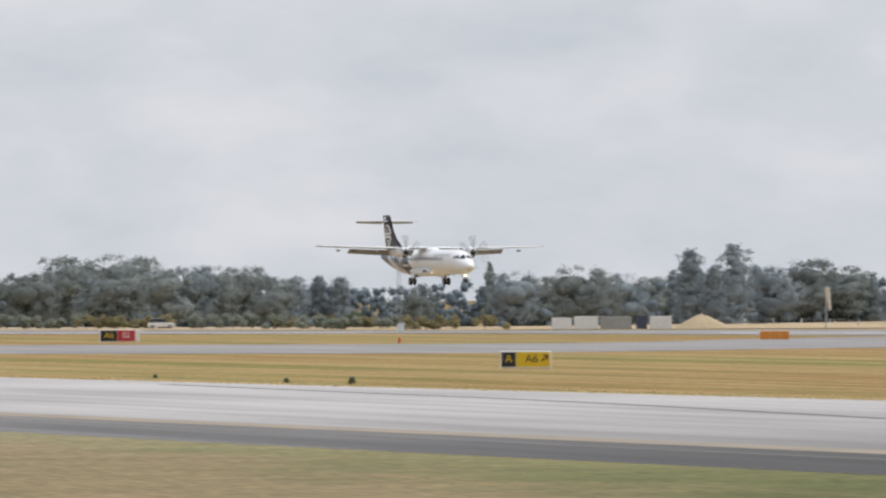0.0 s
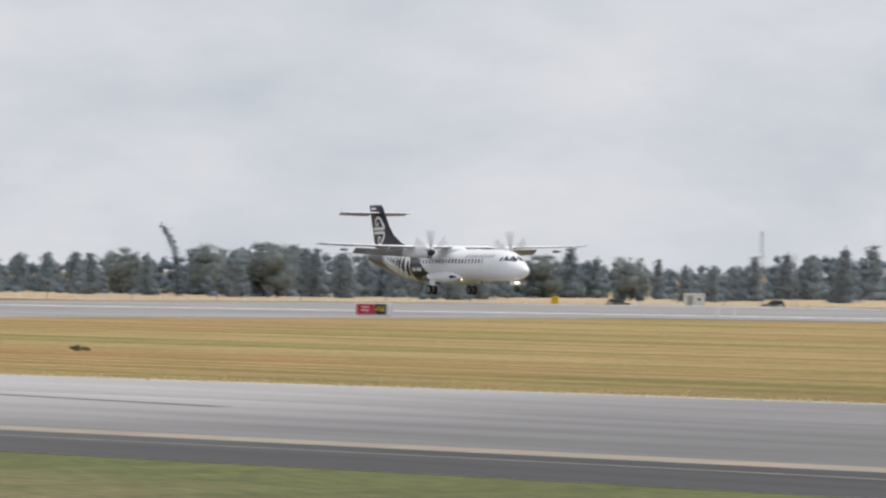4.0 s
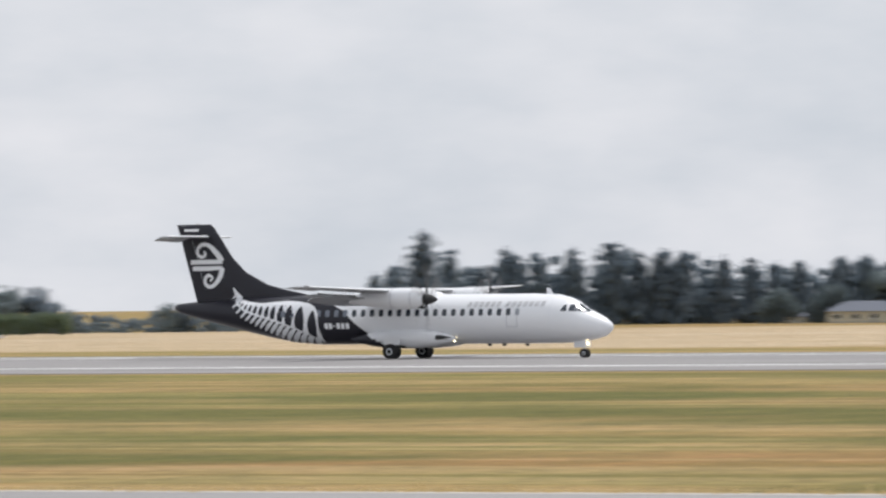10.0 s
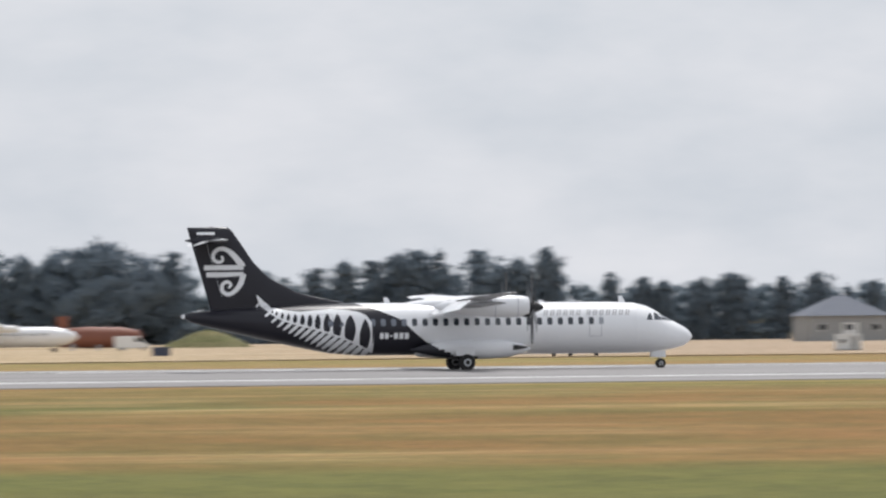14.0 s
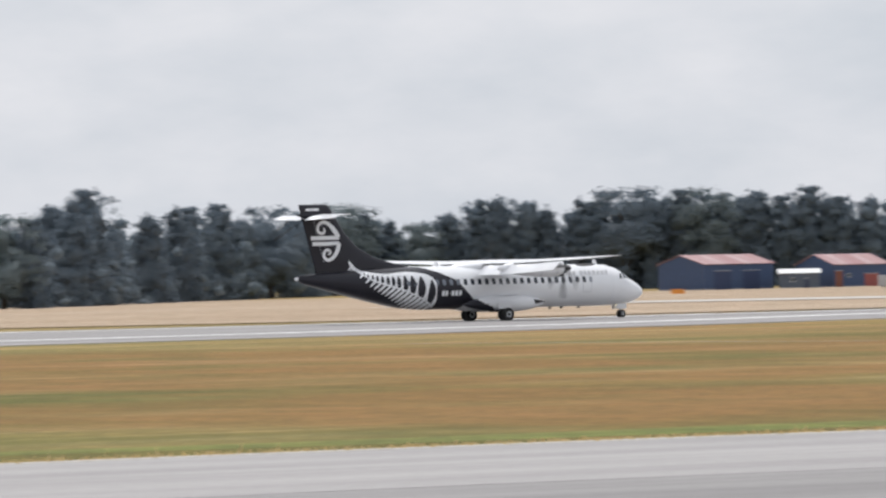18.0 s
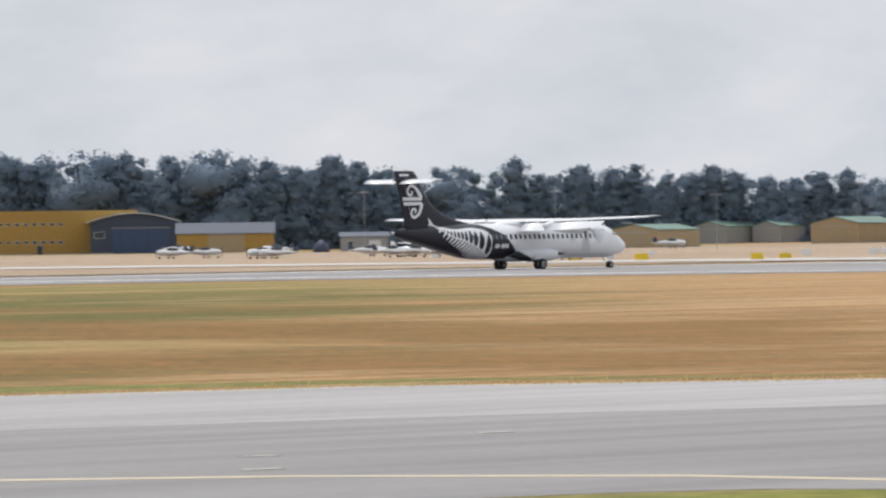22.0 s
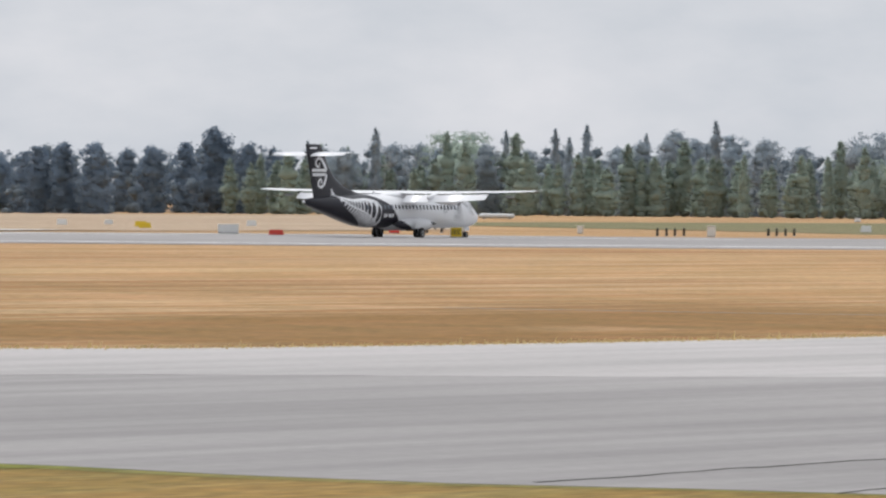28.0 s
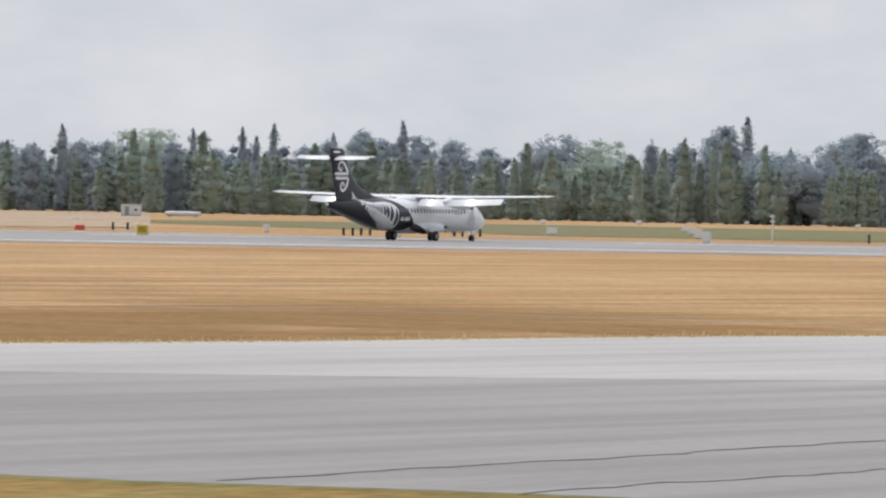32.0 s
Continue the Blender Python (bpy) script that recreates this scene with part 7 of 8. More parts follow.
# ---- vehicles ----
def car(x, y, length, h, mat, label, turn=0.0, van=False, group="parked vehicles"):
    """A parked car or van, side on: body, glasshouse, wheels, lights, bumpers."""
    s = thing("van" if van else "car", label, "van" if van else "car", group, at=facing(x, y, turn))
    a = length / 2
    low = h * 0.18
    prof = [(-a, low + 0.1), (-a + 0.1, h * 0.55), (-a * 0.92, h * 0.60), (a * 0.55, h * 0.60), (a * 0.97, h * 0.50), (a, low + 0.15), (a * 0.96, low), (-a * 0.96, low)]
    roof = [(-a * 0.93, h * 0.58), (-a * 0.74, h * 0.97), (-a * 0.1, h), (a * 0.18, h * 0.95), (a * 0.55, h * 0.58)]
    if van:
        prof = [(-a, low + 0.1), (-a, h * 0.95), (-a * 0.94, h), (a * 0.42, h), (a * 0.72, h * 0.56), (a * 0.97, h * 0.46), (a, low + 0.1), (a * 0.96, low), (-a * 0.97, low)]
        roof = [(a * 0.18, h * 0.60), (a * 0.18, h * 0.93), (a * 0.42, h * 0.93), (a * 0.66, h * 0.60)]

    def side(pts, w):
        bm = bmesh.new()
        f = bm.faces.new([bm.verts.new((px, -w / 2, pz)) for px, pz in pts])
        ex = bmesh.ops.extrude_face_region(bm, geom=[f])
        for v in ex["geom"]:
            if isinstance(v, bmesh.types.BMVert):
                v.co.y += w
        bmesh.ops.recalc_face_normals(bm, faces=bm.faces)
        bmesh.ops.bevel(bm, geom=list(bm.edges), offset=0.05, segments=1, affect="EDGES")
        return bm

    part("body", side(prof, 1.75), mat, s)
    part("windows", side(roof, 1.62 if not van else 1.79), DARK_GLASS, s, "dark window glass")
    if not van:
        part("roof", side([(-a * 0.70, h * 0.955), (-a * 0.1, h * 0.985), (a * 0.16, h * 0.94), (a * 0.14, h * 0.98), (-a * 0.1, h * 1.02), (-a * 0.72, h * 0.99)], 1.5), mat, s)
    for wx in (-a * 0.62, a * 0.62):
        for wy in (-0.80, 0.80):
            w = part("wheel", tube((wx, wy - 0.11, 0.31), (wx, wy + 0.11, 0.31), 0.32, seg=14), DARK, s)
            part("rim", tube((wx, wy - 0.12, 0.31), (wx, wy + 0.12, 0.31), 0.19, seg=10), GALV, w)
    block(s, "headlight", a * 0.9, a * 0.985, -0.8, -0.5, h * 0.40, h * 0.48, TIN)
    block(s, "tail_light", -a * 1.0, -a * 0.97, -0.8, -0.55, h * 0.42, h * 0.52, RED_PAINT)
    return s


CAR_WHITE, CAR_SILVER, CAR_DARK, CAR_GREEN = (material("car_" + n, c, 0.3, m, coat=0.6, second=tuple(v * 0.85 for v in c), scale=0.8) for n, c, m in (
    ("white", (0.76, 0.77, 0.77), 0.0), ("silver", (0.45, 0.46, 0.48), 0.5), ("dark", (0.03, 0.035, 0.045), 0.2), ("green", (0.10, 0.19, 0.09), 0.0)))
car(*polar(-68.24, 880), 4.2, 1.6, CAR_WHITE, "white car parked behind low scrub")
car(-756, 550, 4.2, 1.5, CAR_DARK, "dark car parked before the trees")
car(-741, 570, 4.0, 1.5, CAR_DARK, "dark car parked before the trees", 180)
car(-680, 684, 4.4, 1.5, CAR_SILVER, "silver car parked before the trees")
car(-692, 682, 4.4, 1.5, CAR_WHITE, "white car parked before the trees")
car(-673, 716, 4.9, 1.8, CAR_WHITE, "white car parked before the trees", 180)
car(-525, 981, 5.0, 1.4, CAR_WHITE, "white car on the road by the hedge")
car(628, 1041, 5.6, 3.0, CAR_WHITE, "white van parked beside the sheds", 180, True)
car(634, 1037.5, 4.4, 1.6, CAR_WHITE, "white car parked beside a van")
car(757, 1237, 7.3, 3.0, CAR_WHITE, "white van parked before the pines", 0, True)
car(766, 1231, 4.6, 1.7, CAR_DARK, "dark car parked beside the sheds")
car(771, 1228, 4.8, 1.9, CAR_GREEN, "green car parked beside the sheds", 180)
car(*polar(35.5, 1190), 6.2, 2.7, CAR_SILVER, "silver van parked before the blue shed", 0, True)
car(*polar(35.85, 1185), 4.6, 2.2, CAR_WHITE, "white van parked before the club house", 180, True)
car(680, 868, 4.3, 2.6, CAR_WHITE, "white van beside the yellow shed", 180, True)

# ---- houses, hangars and sheds ----
building("house", -500, 1361, 5.4, 5, 1.6, 2.4, CREAM, ROOF_GREY, "small house roof among the bushes", "gable", 0, [(-1, 0.9, 0.9, 0.7)], [(1, 0.9, 1.5, GREY_WALL)])
building("house", -481, 1360, 18.8, 9, 2.9, 5.5, CREAM, ROOF_GREY, "cream house with a wide grey roof", "hip", 0, row_of(-7, 7, 4, 1.6, 1.8, 1.2), [(2.2, 1.0, 2.1, GREY_WALL)], 0.6)
building("block_hut", -35.2, 739, 5.7, 3.2, 2.7, 3.0, TIN, GREY_WALL, "white-grey block hut before the poplars", "flat", 0, [], [(1.4, 1.0, 2.1, GREY_WALL)], 0.1)
building("pavilion", 220, 1038, 15, 15, 4.7, 8.4, GREY_WALL, ROOF_GREY, "grey shed with a pyramid roof", "pyramid", 12, row_of(-5, 5, 3, 2.6, 1.6, 1.2), [(0.2, 3.0, 3.4, TIN)], 0.6)
building("container_office", 173, 817, 3.8, 2.4, 2.2, 2.4, TIN, TIN, "small white portable office", "flat", 0, [(-0.8, 1.4, 0.8, 0.7)], [(0.9, 0.9, 1.95, GREY_WALL)], 0.06)
s = building("terminal_block", 196, 854, 14, 6, 3.3, 3.6, TIN, GREY_WALL, "low white building with plant on its roof", "flat", 0, row_of(-5.5, 5.5, 6, 1.9, 1.3, 1.0), [(0, 1.2, 2.1, GREY_WALL)], 0.2)
for rx, rw, rh in ((-4.5, 1.6, 0.6), (-1.2, 2.2, 0.9), (3.8, 1.4, 0.7)):
    block(s, "roof_unit", rx - rw / 2, rx + rw / 2, 2, 3.6, 3.6, 3.6 + rh, GALV, 0.03)
building("farm_roof", 528, 1351, 5.8, 5, 1.7, 2.5, TIN, TIN, "white roofed shed among the pines", "gable", 0, [(-1, 1.0, 0.8, 0.6)], [(1.2, 0.9, 1.5, GREY_WALL)])
building("blue_shed", 720.4, 1069, 19, 18, 5.7, 7.8, BLUE_WALL, RED_SHEETS, "dark blue steel shed with a faded red corrugated roof", "gable", 35, [], [(-4.4, 4.5, 4.2, BLUE_DOOR), (3.4, 4.5, 4.2, BLUE_DOOR)])
building("blue_shed", 746, 1058, 15, 15, 5.0, 7.3, BLUE_WALL, RED_SHEETS, "dark blue steel shed with rust-red doors and a faded red roof", "gable", 35, [(-3.4, 2.6, 1.2, 0.9)], [(-6.1, 1.9, 3.6, RUST), (2.8, 3.8, 2.9, RED_DOOR)])
building("annex_shed", 728.8, 1057.4, 9, 6, 3.3, 4.2, SLATE_WALL, TIN, "slate-blue annex with a pale roof beside the blue shed", "gable", 0, [(-1.5, 1.9, 1.2, 0.9)], [(1.6, 1.0, 2.1, NAVY)])
s = building("club_house", 696, 948, 24, 9, 4.2, 6.3, CREAM, hue("pinkish_roof", (0.28, 0.22, 0.23), 0.85), "cream club house with a faded pink-grey roof", "hip", 0, [(-9.2, 2.6, 1.4, 1.5), (-4.6, 2.6, 2.6, 1.1), (2.4, 2.7, 3.0, 1.2), (8.6, 2.2, 2.8, 2.4)], [(-1.6, 1.2, 2.2, DARK_GLASS)], 0.5)
building("grey_shed", 669, 887, 8, 6, 3.9, 4.6, GREY_WALL, ROOF_GREY, "grey steel shed beside the club house", "gable", 0, [(-2, 2.4, 1.6, 1.0), (1.2, 2.4, 1.6, 1.0)], [(3, 1.0, 2.1, NAVY)])
building("yellow_shed", 658, 847, 22, 9, 4.4, 5.9, YELLOW_WALL, ROOF_GREY, "ochre steel shed with a grey roof", "gable", 0, [(-8, 2.6, 1.4, 1.0)], [(1, 5.5, 3.8, BEIGE), (8, 1.0, 2.1, NAVY)])
s = building("yellow_building", 872, 1072, 34.7, 10, 10.0, 10.4, YELLOW_WALL, YELLOW_WALL, "ochre two-storey building with rows of windows", "flat", 0,
             row_of(-15.5, -1, 8, 7.2, 1.15, 0.8) + row_of(-15.5, -1, 8, 2.9, 1.15, 0.8), [(-6, 1.2, 2.1, NAVY)], 0.08)
block(s, "parapet", -17.5, 17.5, -0.12, 0.0, 9.5, 10.2, YELLOW_WALL)
for px in (-13.0, -8.5, -4.0):
    block(s, "pilaster", px - 0.12, px + 0.12, -0.1, 0.0, 0, 10, YELLOW_WALL)
s = building("arched_hangar", 876, 1051, 20.7, 14, 6.6, 9.5, NAVY, TIN, "dark blue hangar with an arched grey roof", "arch", 0, [(-8.2, 4.4, 2.6, 1.6)], [(1.6, 13.5, 6.0, BLUE_WALL)], 0.8)
for dx in (-3.2, 0.1, 3.4, 6.6):
    block(s, "door_post", dx - 0.08, dx + 0.08, -0.14, -0.05, 0, 6.0, NAVY)
building("yellow_shed", 871, 1012, 22.5, 9, 4.4, 6.8, YELLOW_WALL, ROOF_GREY, "ochre shed with a blue-grey roof and a beige door", "gable", 0, [], [(0.2, 8.5, 4.2, BEIGE)])
building("grey_hut", 861, 953, 10.6, 6, 3.3, 4.2, GREY_WALL, ROOF_GREY, "low grey hut behind parked light aircraft", "gable", 0, [(-3, 1.9, 1.2, 0.9)], [(2.4, 2.6, 2.5, TIN)])
s = thing("equipment_dome", "dark rounded equipment dome", "dome", at=facing(833, 936))
part("dome", mesh_from("dome", *lathe([(0.0, 1.85), (0.8, 1.82), (1.6, 1.5), (2.3, 0.95), (2.7, 0.4), (2.8, 0.05)], 18), [NAVY], smooth=True), NAVY, s).matrix_basis = pose(0, 0, 0, 0, -90, 0)
rod(s, "base", (0, 0, -0.1), (0, 0, 0.15), 1.95, GREY_WALL, seg=18)
s = thing("control_box", "narrow green and white tower box", "tower", at=facing(885, 1115))
block(s, "tower", -1, 1, 0, 2, -0.2, 6.9, ROOF_GREEN)
block(s, "cap", -1.15, 1.15, -0.15, 2.15, 6.9, 7.8, TIN, 0.05)
block(s, "band", -1.02, 1.02, -0.02, 0, 3.0, 4.2, TIN)
for x, y, w, d, wall, ridge, mat, turn in ((883, 931, 11, 13, 4.0, 5.15, BEIGE, -38), (896, 927, 11, 13, 4.0, 5.2, BEIGE, -38), (874, 881, 13, 15, 3.9, 5.0, BEIGE, -38), (968, 910, 14, 16, 4.6, 6.0, BEIGE, -38),
                                          (1035, 1016, 11, 13, 4.3, 5.5, GREY_WALL, -38), (1045, 1006, 9, 10, 4.2, 5.3, GREY_WALL, -38)):
    s = building("hangar", x, y, w, d, wall, ridge, mat, ROOF_GREEN, "beige steel hangar with a pale green roof" if mat is BEIGE else "grey steel hangar with a pale green roof", "end", turn, [], [(0, w * 0.66, wall * 0.85, mat)], 0.25)
    for k in range(1, 6):
        block(s, "door_leaf", -w * 0.33 + w * 0.66 * k / 6 - 0.06, -w * 0.33 + w * 0.66 * k / 6 + 0.06, -0.1, -0.05, 0.1, wall * 0.84, GREY_WALL)
building("white_hut", 860, 652.6, 3.8, 2.4, 2.0, 2.2, TIN, TIN, "small white hut before the shelter belt", "flat", 0, [(0.9, 1.2, 0.7, 0.5)], [(-0.8, 0.8, 1.7, GREY_WALL)], 0.1)
s = thing("storage_tank", "low white tank on skids beyond the runway", "tank", at=facing(866, 645))
part("tank", mesh_from("tank", *lathe([(-3.4, 0.15), (-3.2, 0.38), (-2.8, 0.45), (2.8, 0.45), (3.2, 0.38), (3.4, 0.15)], 16, at=(0, 0, 0.62)), [TIN], smooth=True), TIN, s)
for sx in (-2.4, 2.4):
    block(s, "skid", sx - 0.2, sx + 0.2, -0.6, 0.6, -0.05, 0.4, GREY_WALL)

# ---- light aircraft on the grass ----
def light_aircraft(x, y, turn, label):
    s = thing("light_aircraft", label, "aircraft", "parked light aircraft", at=facing(x, y, turn))
    part("fuselage", mesh_from("fuselage", *lathe([(3.55, 0.12), (3.3, 0.42), (2.2, 0.56), (0.9, 0.62), (-0.4, 0.56), (-2.2, 0.3), (-3.7, 0.12), (-3.9, 0.05)], 14, at=(0, 0, 1.15), squash=1.1), [WHITE], smooth=True), WHITE, s)
    part("canopy", mesh_from("canopy", *lathe([(1.6, 0.1), (1.2, 0.42), (0.4, 0.52), (-0.5, 0.42), (-1.0, 0.12)], 14, at=(0, 0, 1.6)), [DARK_GLASS], smooth=True), DARK_GLASS, s, "dark canopy glass")
    part("wing", mesh_from("wing", *foil_loft([(1.1, -4.6, 1.2, 1.1, 0.12, 0), (1.25, 0, 0.95, 1.6, 0.2, 0), (1.1, 4.6, 1.2, 1.1, 0.12, 0)]), [WHITE]), WHITE, s)
    part("tailplane", mesh_from("tailplane", *foil_loft([(-3.0, -1.5, 1.3, 0.7, 0.08, 0), (-2.9, 0, 1.3, 0.9, 0.1, 0), (-3.0, 1.5, 1.3, 0.7, 0.08, 0)]), [WHITE]), WHITE, s)
    bm = bmesh.new()
    f = bm.faces.new([bm.verts.new(v) for v in ((-2.6, -0.05, 1.3), (-3.3, -0.05, 2.3), (-3.9, -0.05, 2.35), (-3.85, -0.05, 1.25))])
    for v in bmesh.ops.extrude_face_region(bm, geom=[f])["geom"]:
        if isinstance(v, bmesh.types.BMVert):
            v.co.y += 0.1
    bmesh.ops.recalc_face_normals(bm, faces=bm.faces)
    part("fin", bm, NAVY, s, "dark painted fin")
    block(s, "stripe", -2.2, 3.0, -0.63, 0.63, 1.02, 1.10, NAVY)
    rod(s, "spinner", (3.5, 0, 1.15), (3.85, 0, 1.15), 0.14, DARK, 0.03)
    block(s, "propeller", 3.56, 3.62, -0.07, 0.07, 0.3, 2.0, DARK)
    for wx, wy in ((2.9, 0), (0.6, -1.2), (0.6, 1.2)):
        rod(s, "leg", (wx, wy * 0.7, 0.9), (wx, wy, 0.22), 0.05, GALV)
        rod(s, "wheel", (wx, wy - 0.08, 0.2), (wx, wy + 0.08, 0.2), 0.21, DARK, seg=12)
    return s


first = light_aircraft(847, 1001, 30, "white low-wing light aircraft parked on the grass")
for x, y, turn in ((786, 897, 205), (690, 808, 20), (683, 808, 160), (660, 753, 200), (695, 768, 15), (670, 728, 170), (645, 685, 190), (840, 836, 25), (832, 864, 205), (700, 746, 10), (726, 1132, 160)):
    copy_thing(first, facing(x, y, turn))
for b, r, turn in ((42.36, 988, 35), (42.84, 962, 150), (43.66, 938, 25), (41.1, 1003, 215)):
    copy_thing(first, facing(*polar(b, r), turn))
tagged(copy_thing(first, facing(1003, 924, 10)), "dark-striped white light aircraft beside the hangars")


def high_wing_aircraft(x, y, turn):
    s = thing("high_wing_aircraft", "white high-wing light aircraft parked on the grass", "aircraft", "parked light aircraft", at=facing(x, y, turn))
    part("fuselage", mesh_from("fuselage", *lathe([(3.0, 0.12), (2.8, 0.40), (1.6, 0.58), (0.2, 0.64), (-1.0, 0.52), (-2.6, 0.28), (-4.2, 0.12), (-4.4, 0.05)], 14, at=(0, 0, 1.35), squash=1.15), [WHITE], smooth=True), WHITE, s)
    block(s, "cabin", -0.9, 1.3, -0.52, 0.52, 1.7, 2.25, DARK_GLASS, 0.08, "dark cabin windows")
    part("wing", mesh_from("wing", *foil_loft([(0.9, -5.4, 2.42, 1.2, 0.14, 0), (1.0, 0, 2.32, 1.6, 0.2, 0), (0.9, 5.4, 2.42, 1.2, 0.14, 0)]), [WHITE]), WHITE, s)
    part("tailplane", mesh_from("tailplane", *foil_loft([(-3.5, -1.7, 1.5, 0.8, 0.08, 0), (-3.3, 0, 1.5, 1.0, 0.1, 0), (-3.5, 1.7, 1.5, 0.8, 0.08, 0)]), [WHITE]), WHITE, s)
    bm = bmesh.new()
    f = bm.faces.new([bm.verts.new(v) for v in ((-2.9, -0.05, 1.5), (-3.8, -0.05, 2.75), (-4.5, -0.05, 2.8), (-4.35, -0.05, 1.4))])
    for v in bmesh.ops.extrude_face_region(bm, geom=[f])["geom"]:
        if isinstance(v, bmesh.types.BMVert):
            v.co.y += 0.1
    bmesh.ops.recalc_face_normals(bm, faces=bm.faces)
    part("fin", bm, WHITE, s)
    rod(s, "spinner", (2.95, 0, 1.35), (3.3, 0, 1.35), 0.14, DARK, 0.03)
    block(s, "propeller", 3.02, 3.08, -0.07, 0.07, 0.5, 2.2, DARK)
    for side in (-1, 1):
        rod(s, "strut", (0.5, side * 0.6, 1.0), (0.5, side * 2.6, 2.32), 0.05, WHITE)
    for wx, wy in ((2.4, 0), (0.0, -1.2), (0.0, 1.2)):
        rod(s, "leg", (wx, wy * 0.5, 1.0), (wx, wy, 0.24), 0.05, GALV)
        rod(s, "wheel", (wx, wy - 0.08, 0.21), (wx, wy + 0.08, 0.21), 0.22, DARK, seg=12)
    return s


wide = high_wing_aircraft(*polar(43.36, 952), 32)
for b, r, turn in ((42.58, 1010, 28), (43.95, 990, 212)):
    copy_thing(wide, facing(*polar(b, r), turn))

# ---- retired airliner, wreck and fuselage section before the trees ----
def retired_airliner(x, y):
    s = thing("retired_airliner", "parked white turboprop with a yellow fin and red emblem", "aircraft", at=facing(x, y))
    part("fuselage", mesh_from("fuselage", *lathe([(15.0, 0.15), (14.4, 0.75), (13.0, 1.35), (10.5, 1.72), (-4, 1.75), (-10, 1.2), (-14.6, 0.45), (-15.2, 0.15)], 24, at=(0, 0, 2.6)), [WHITE], smooth=True), WHITE, s)
    bm = bmesh.new()
    f = bm.faces.new([bm.verts.new(v) for v in ((-8.0, -0.16, 3.9), (-11.4, -0.16, 5.4), (-13.2, -0.16, 11.2), (-15.3, -0.16, 11.4), (-14.9, -0.16, 3.0))])
    for v in bmesh.ops.extrude_face_region(bm, geom=[f])["geom"]:
        if isinstance(v, bmesh.types.BMVert):
            v.co.y += 0.32
    bmesh.ops.recalc_face_normals(bm, faces=bm.faces)
    fin = part("fin", bm, hue("yellow_fin", (0.66, 0.46, 0.10)), s, "yellow painted fin")
    part("wing", mesh_from("wing", *foil_loft([(1.6, -13.5, 4.7, 1.5, 0.2, 0), (2.6, -4, 4.4, 2.8, 0.4, 0), (2.6, 4, 4.4, 2.8, 0.4, 0), (1.6, 13.5, 4.7, 1.5, 0.2, 0)]), [WHITE]), WHITE, s)
    part("tailplane", mesh_from("tailplane", *foil_loft([(-13.0, -4.5, 4.4, 1.3, 0.12, 0), (-12.0, 0, 4.3, 2.2, 0.2, 0), (-13.0, 4.5, 4.4, 1.3, 0.12, 0)]), [WHITE]), WHITE, s)
    for ey in (-4, 4):
        e = part("engine", mesh_from("engine", *lathe([(5.2, 0.2), (4.8, 0.5), (3.5, 0.62), (1.0, 0.55), (-1.6, 0.2)], 16, at=(0, ey, 4.0)), [WHITE], smooth=True), WHITE, s)
        part("propeller", box(5.0, 5.1, ey - 0.12, ey + 0.12, 2.2, 5.8), DARK, e)
    # round red emblem on the side, flat on the skin
    part("emblem", mesh_from("emblem", *lathe([(-1.80, 0.75), (-1.74, 0.75)], 18, "y", (-8.5, 0.25, 2.8)), [RED_PAINT]), RED_PAINT, s)
    for k in range(15):
        block(s, "window", -4.5 + k, -4.2 + k, -1.765, -1.6, 2.85, 3.2, DARK_GLASS)
    block(s, "windscreen", 12.6, 13.5, -0.8, 0.8, 3.3, 3.75, DARK_GLASS, 0.1)
    for wx, wy in ((11, 0), (0.5, -3.6), (0.5, 3.6)):
        rod(s, "leg", (wx, wy, 0.4), (wx, wy * 0.9, 2.4), 0.12, GALV)
        rod(s, "wheel", (wx, wy - 0.2, 0.4), (wx, wy + 0.2, 0.4), 0.45, DARK, seg=14)
    return s


retired_airliner(58, 969)
s = thing("aircraft_wreck", "rusty brown fuselage hulk beside the retired airliner", "wreck", at=facing(79, 1000))
part("hulk", mesh_from("hulk", *lathe([(-7.5, 0.9), (-7.0, 1.6), (-2, 1.9), (4, 1.8), (7, 1.2), (7.5, 0.6)], 20, at=(0, 0, 2.3)), [RUST], smooth=True), RUST, s)
for sx in (-4.5, 0, 4.5):
    block(s, "cradle", sx - 0.3, sx + 0.3, -1.4, 1.4, -0.1, 1.2, GALV)
block(s, "fin", -7.2, -5.2, -0.12, 0.12, 3.6, 6.0, RUST, 0.03)
car(84, 991, 6.0, 2.5, CAR_WHITE, "white truck beside a rusty fuselage", 0, True)
s = thing("fuselage_section", "white cut fuselage section on a tall stand", "wreck", at=facing(-71.5, 735, 20))
part("shell", mesh_from("shell", *lathe([(-3.2, 1.9), (1.6, 1.9), (2.8, 1.75), (3.6, 1.3), (3.9, 0.5), (3.3, 0.4), (-3.0, 1.7)], 26, at=(0, 0, 5.4)), [TIN], smooth=True), TIN, s)
part("tail_cone", mesh_from("tail_cone", *lathe([(3.6, 0.6), (5.6, 0.3), (6.4, 0.08)], 12, at=(0, 0, 4.6)), [TIN], smooth=True), TIN, s)
for sx in (-2.2, 2.2):
    for sy in (-1.0, 1.0):
        rod(s, "stand_leg", (sx, sy, -0.1), (sx, sy * 0.9, 4.1), 0.14, GALV)
for k in range(4):
    block(s, "window", -2.4 + 1.2 * k, -2.0 + 1.2 * k, -1.95, -1.8, 5.6, 6.1, DARK_GLASS)
cabinet(77, 857, 2.7, 1.4, NAVY, "dark steel box in the dry grass", "storage_box")

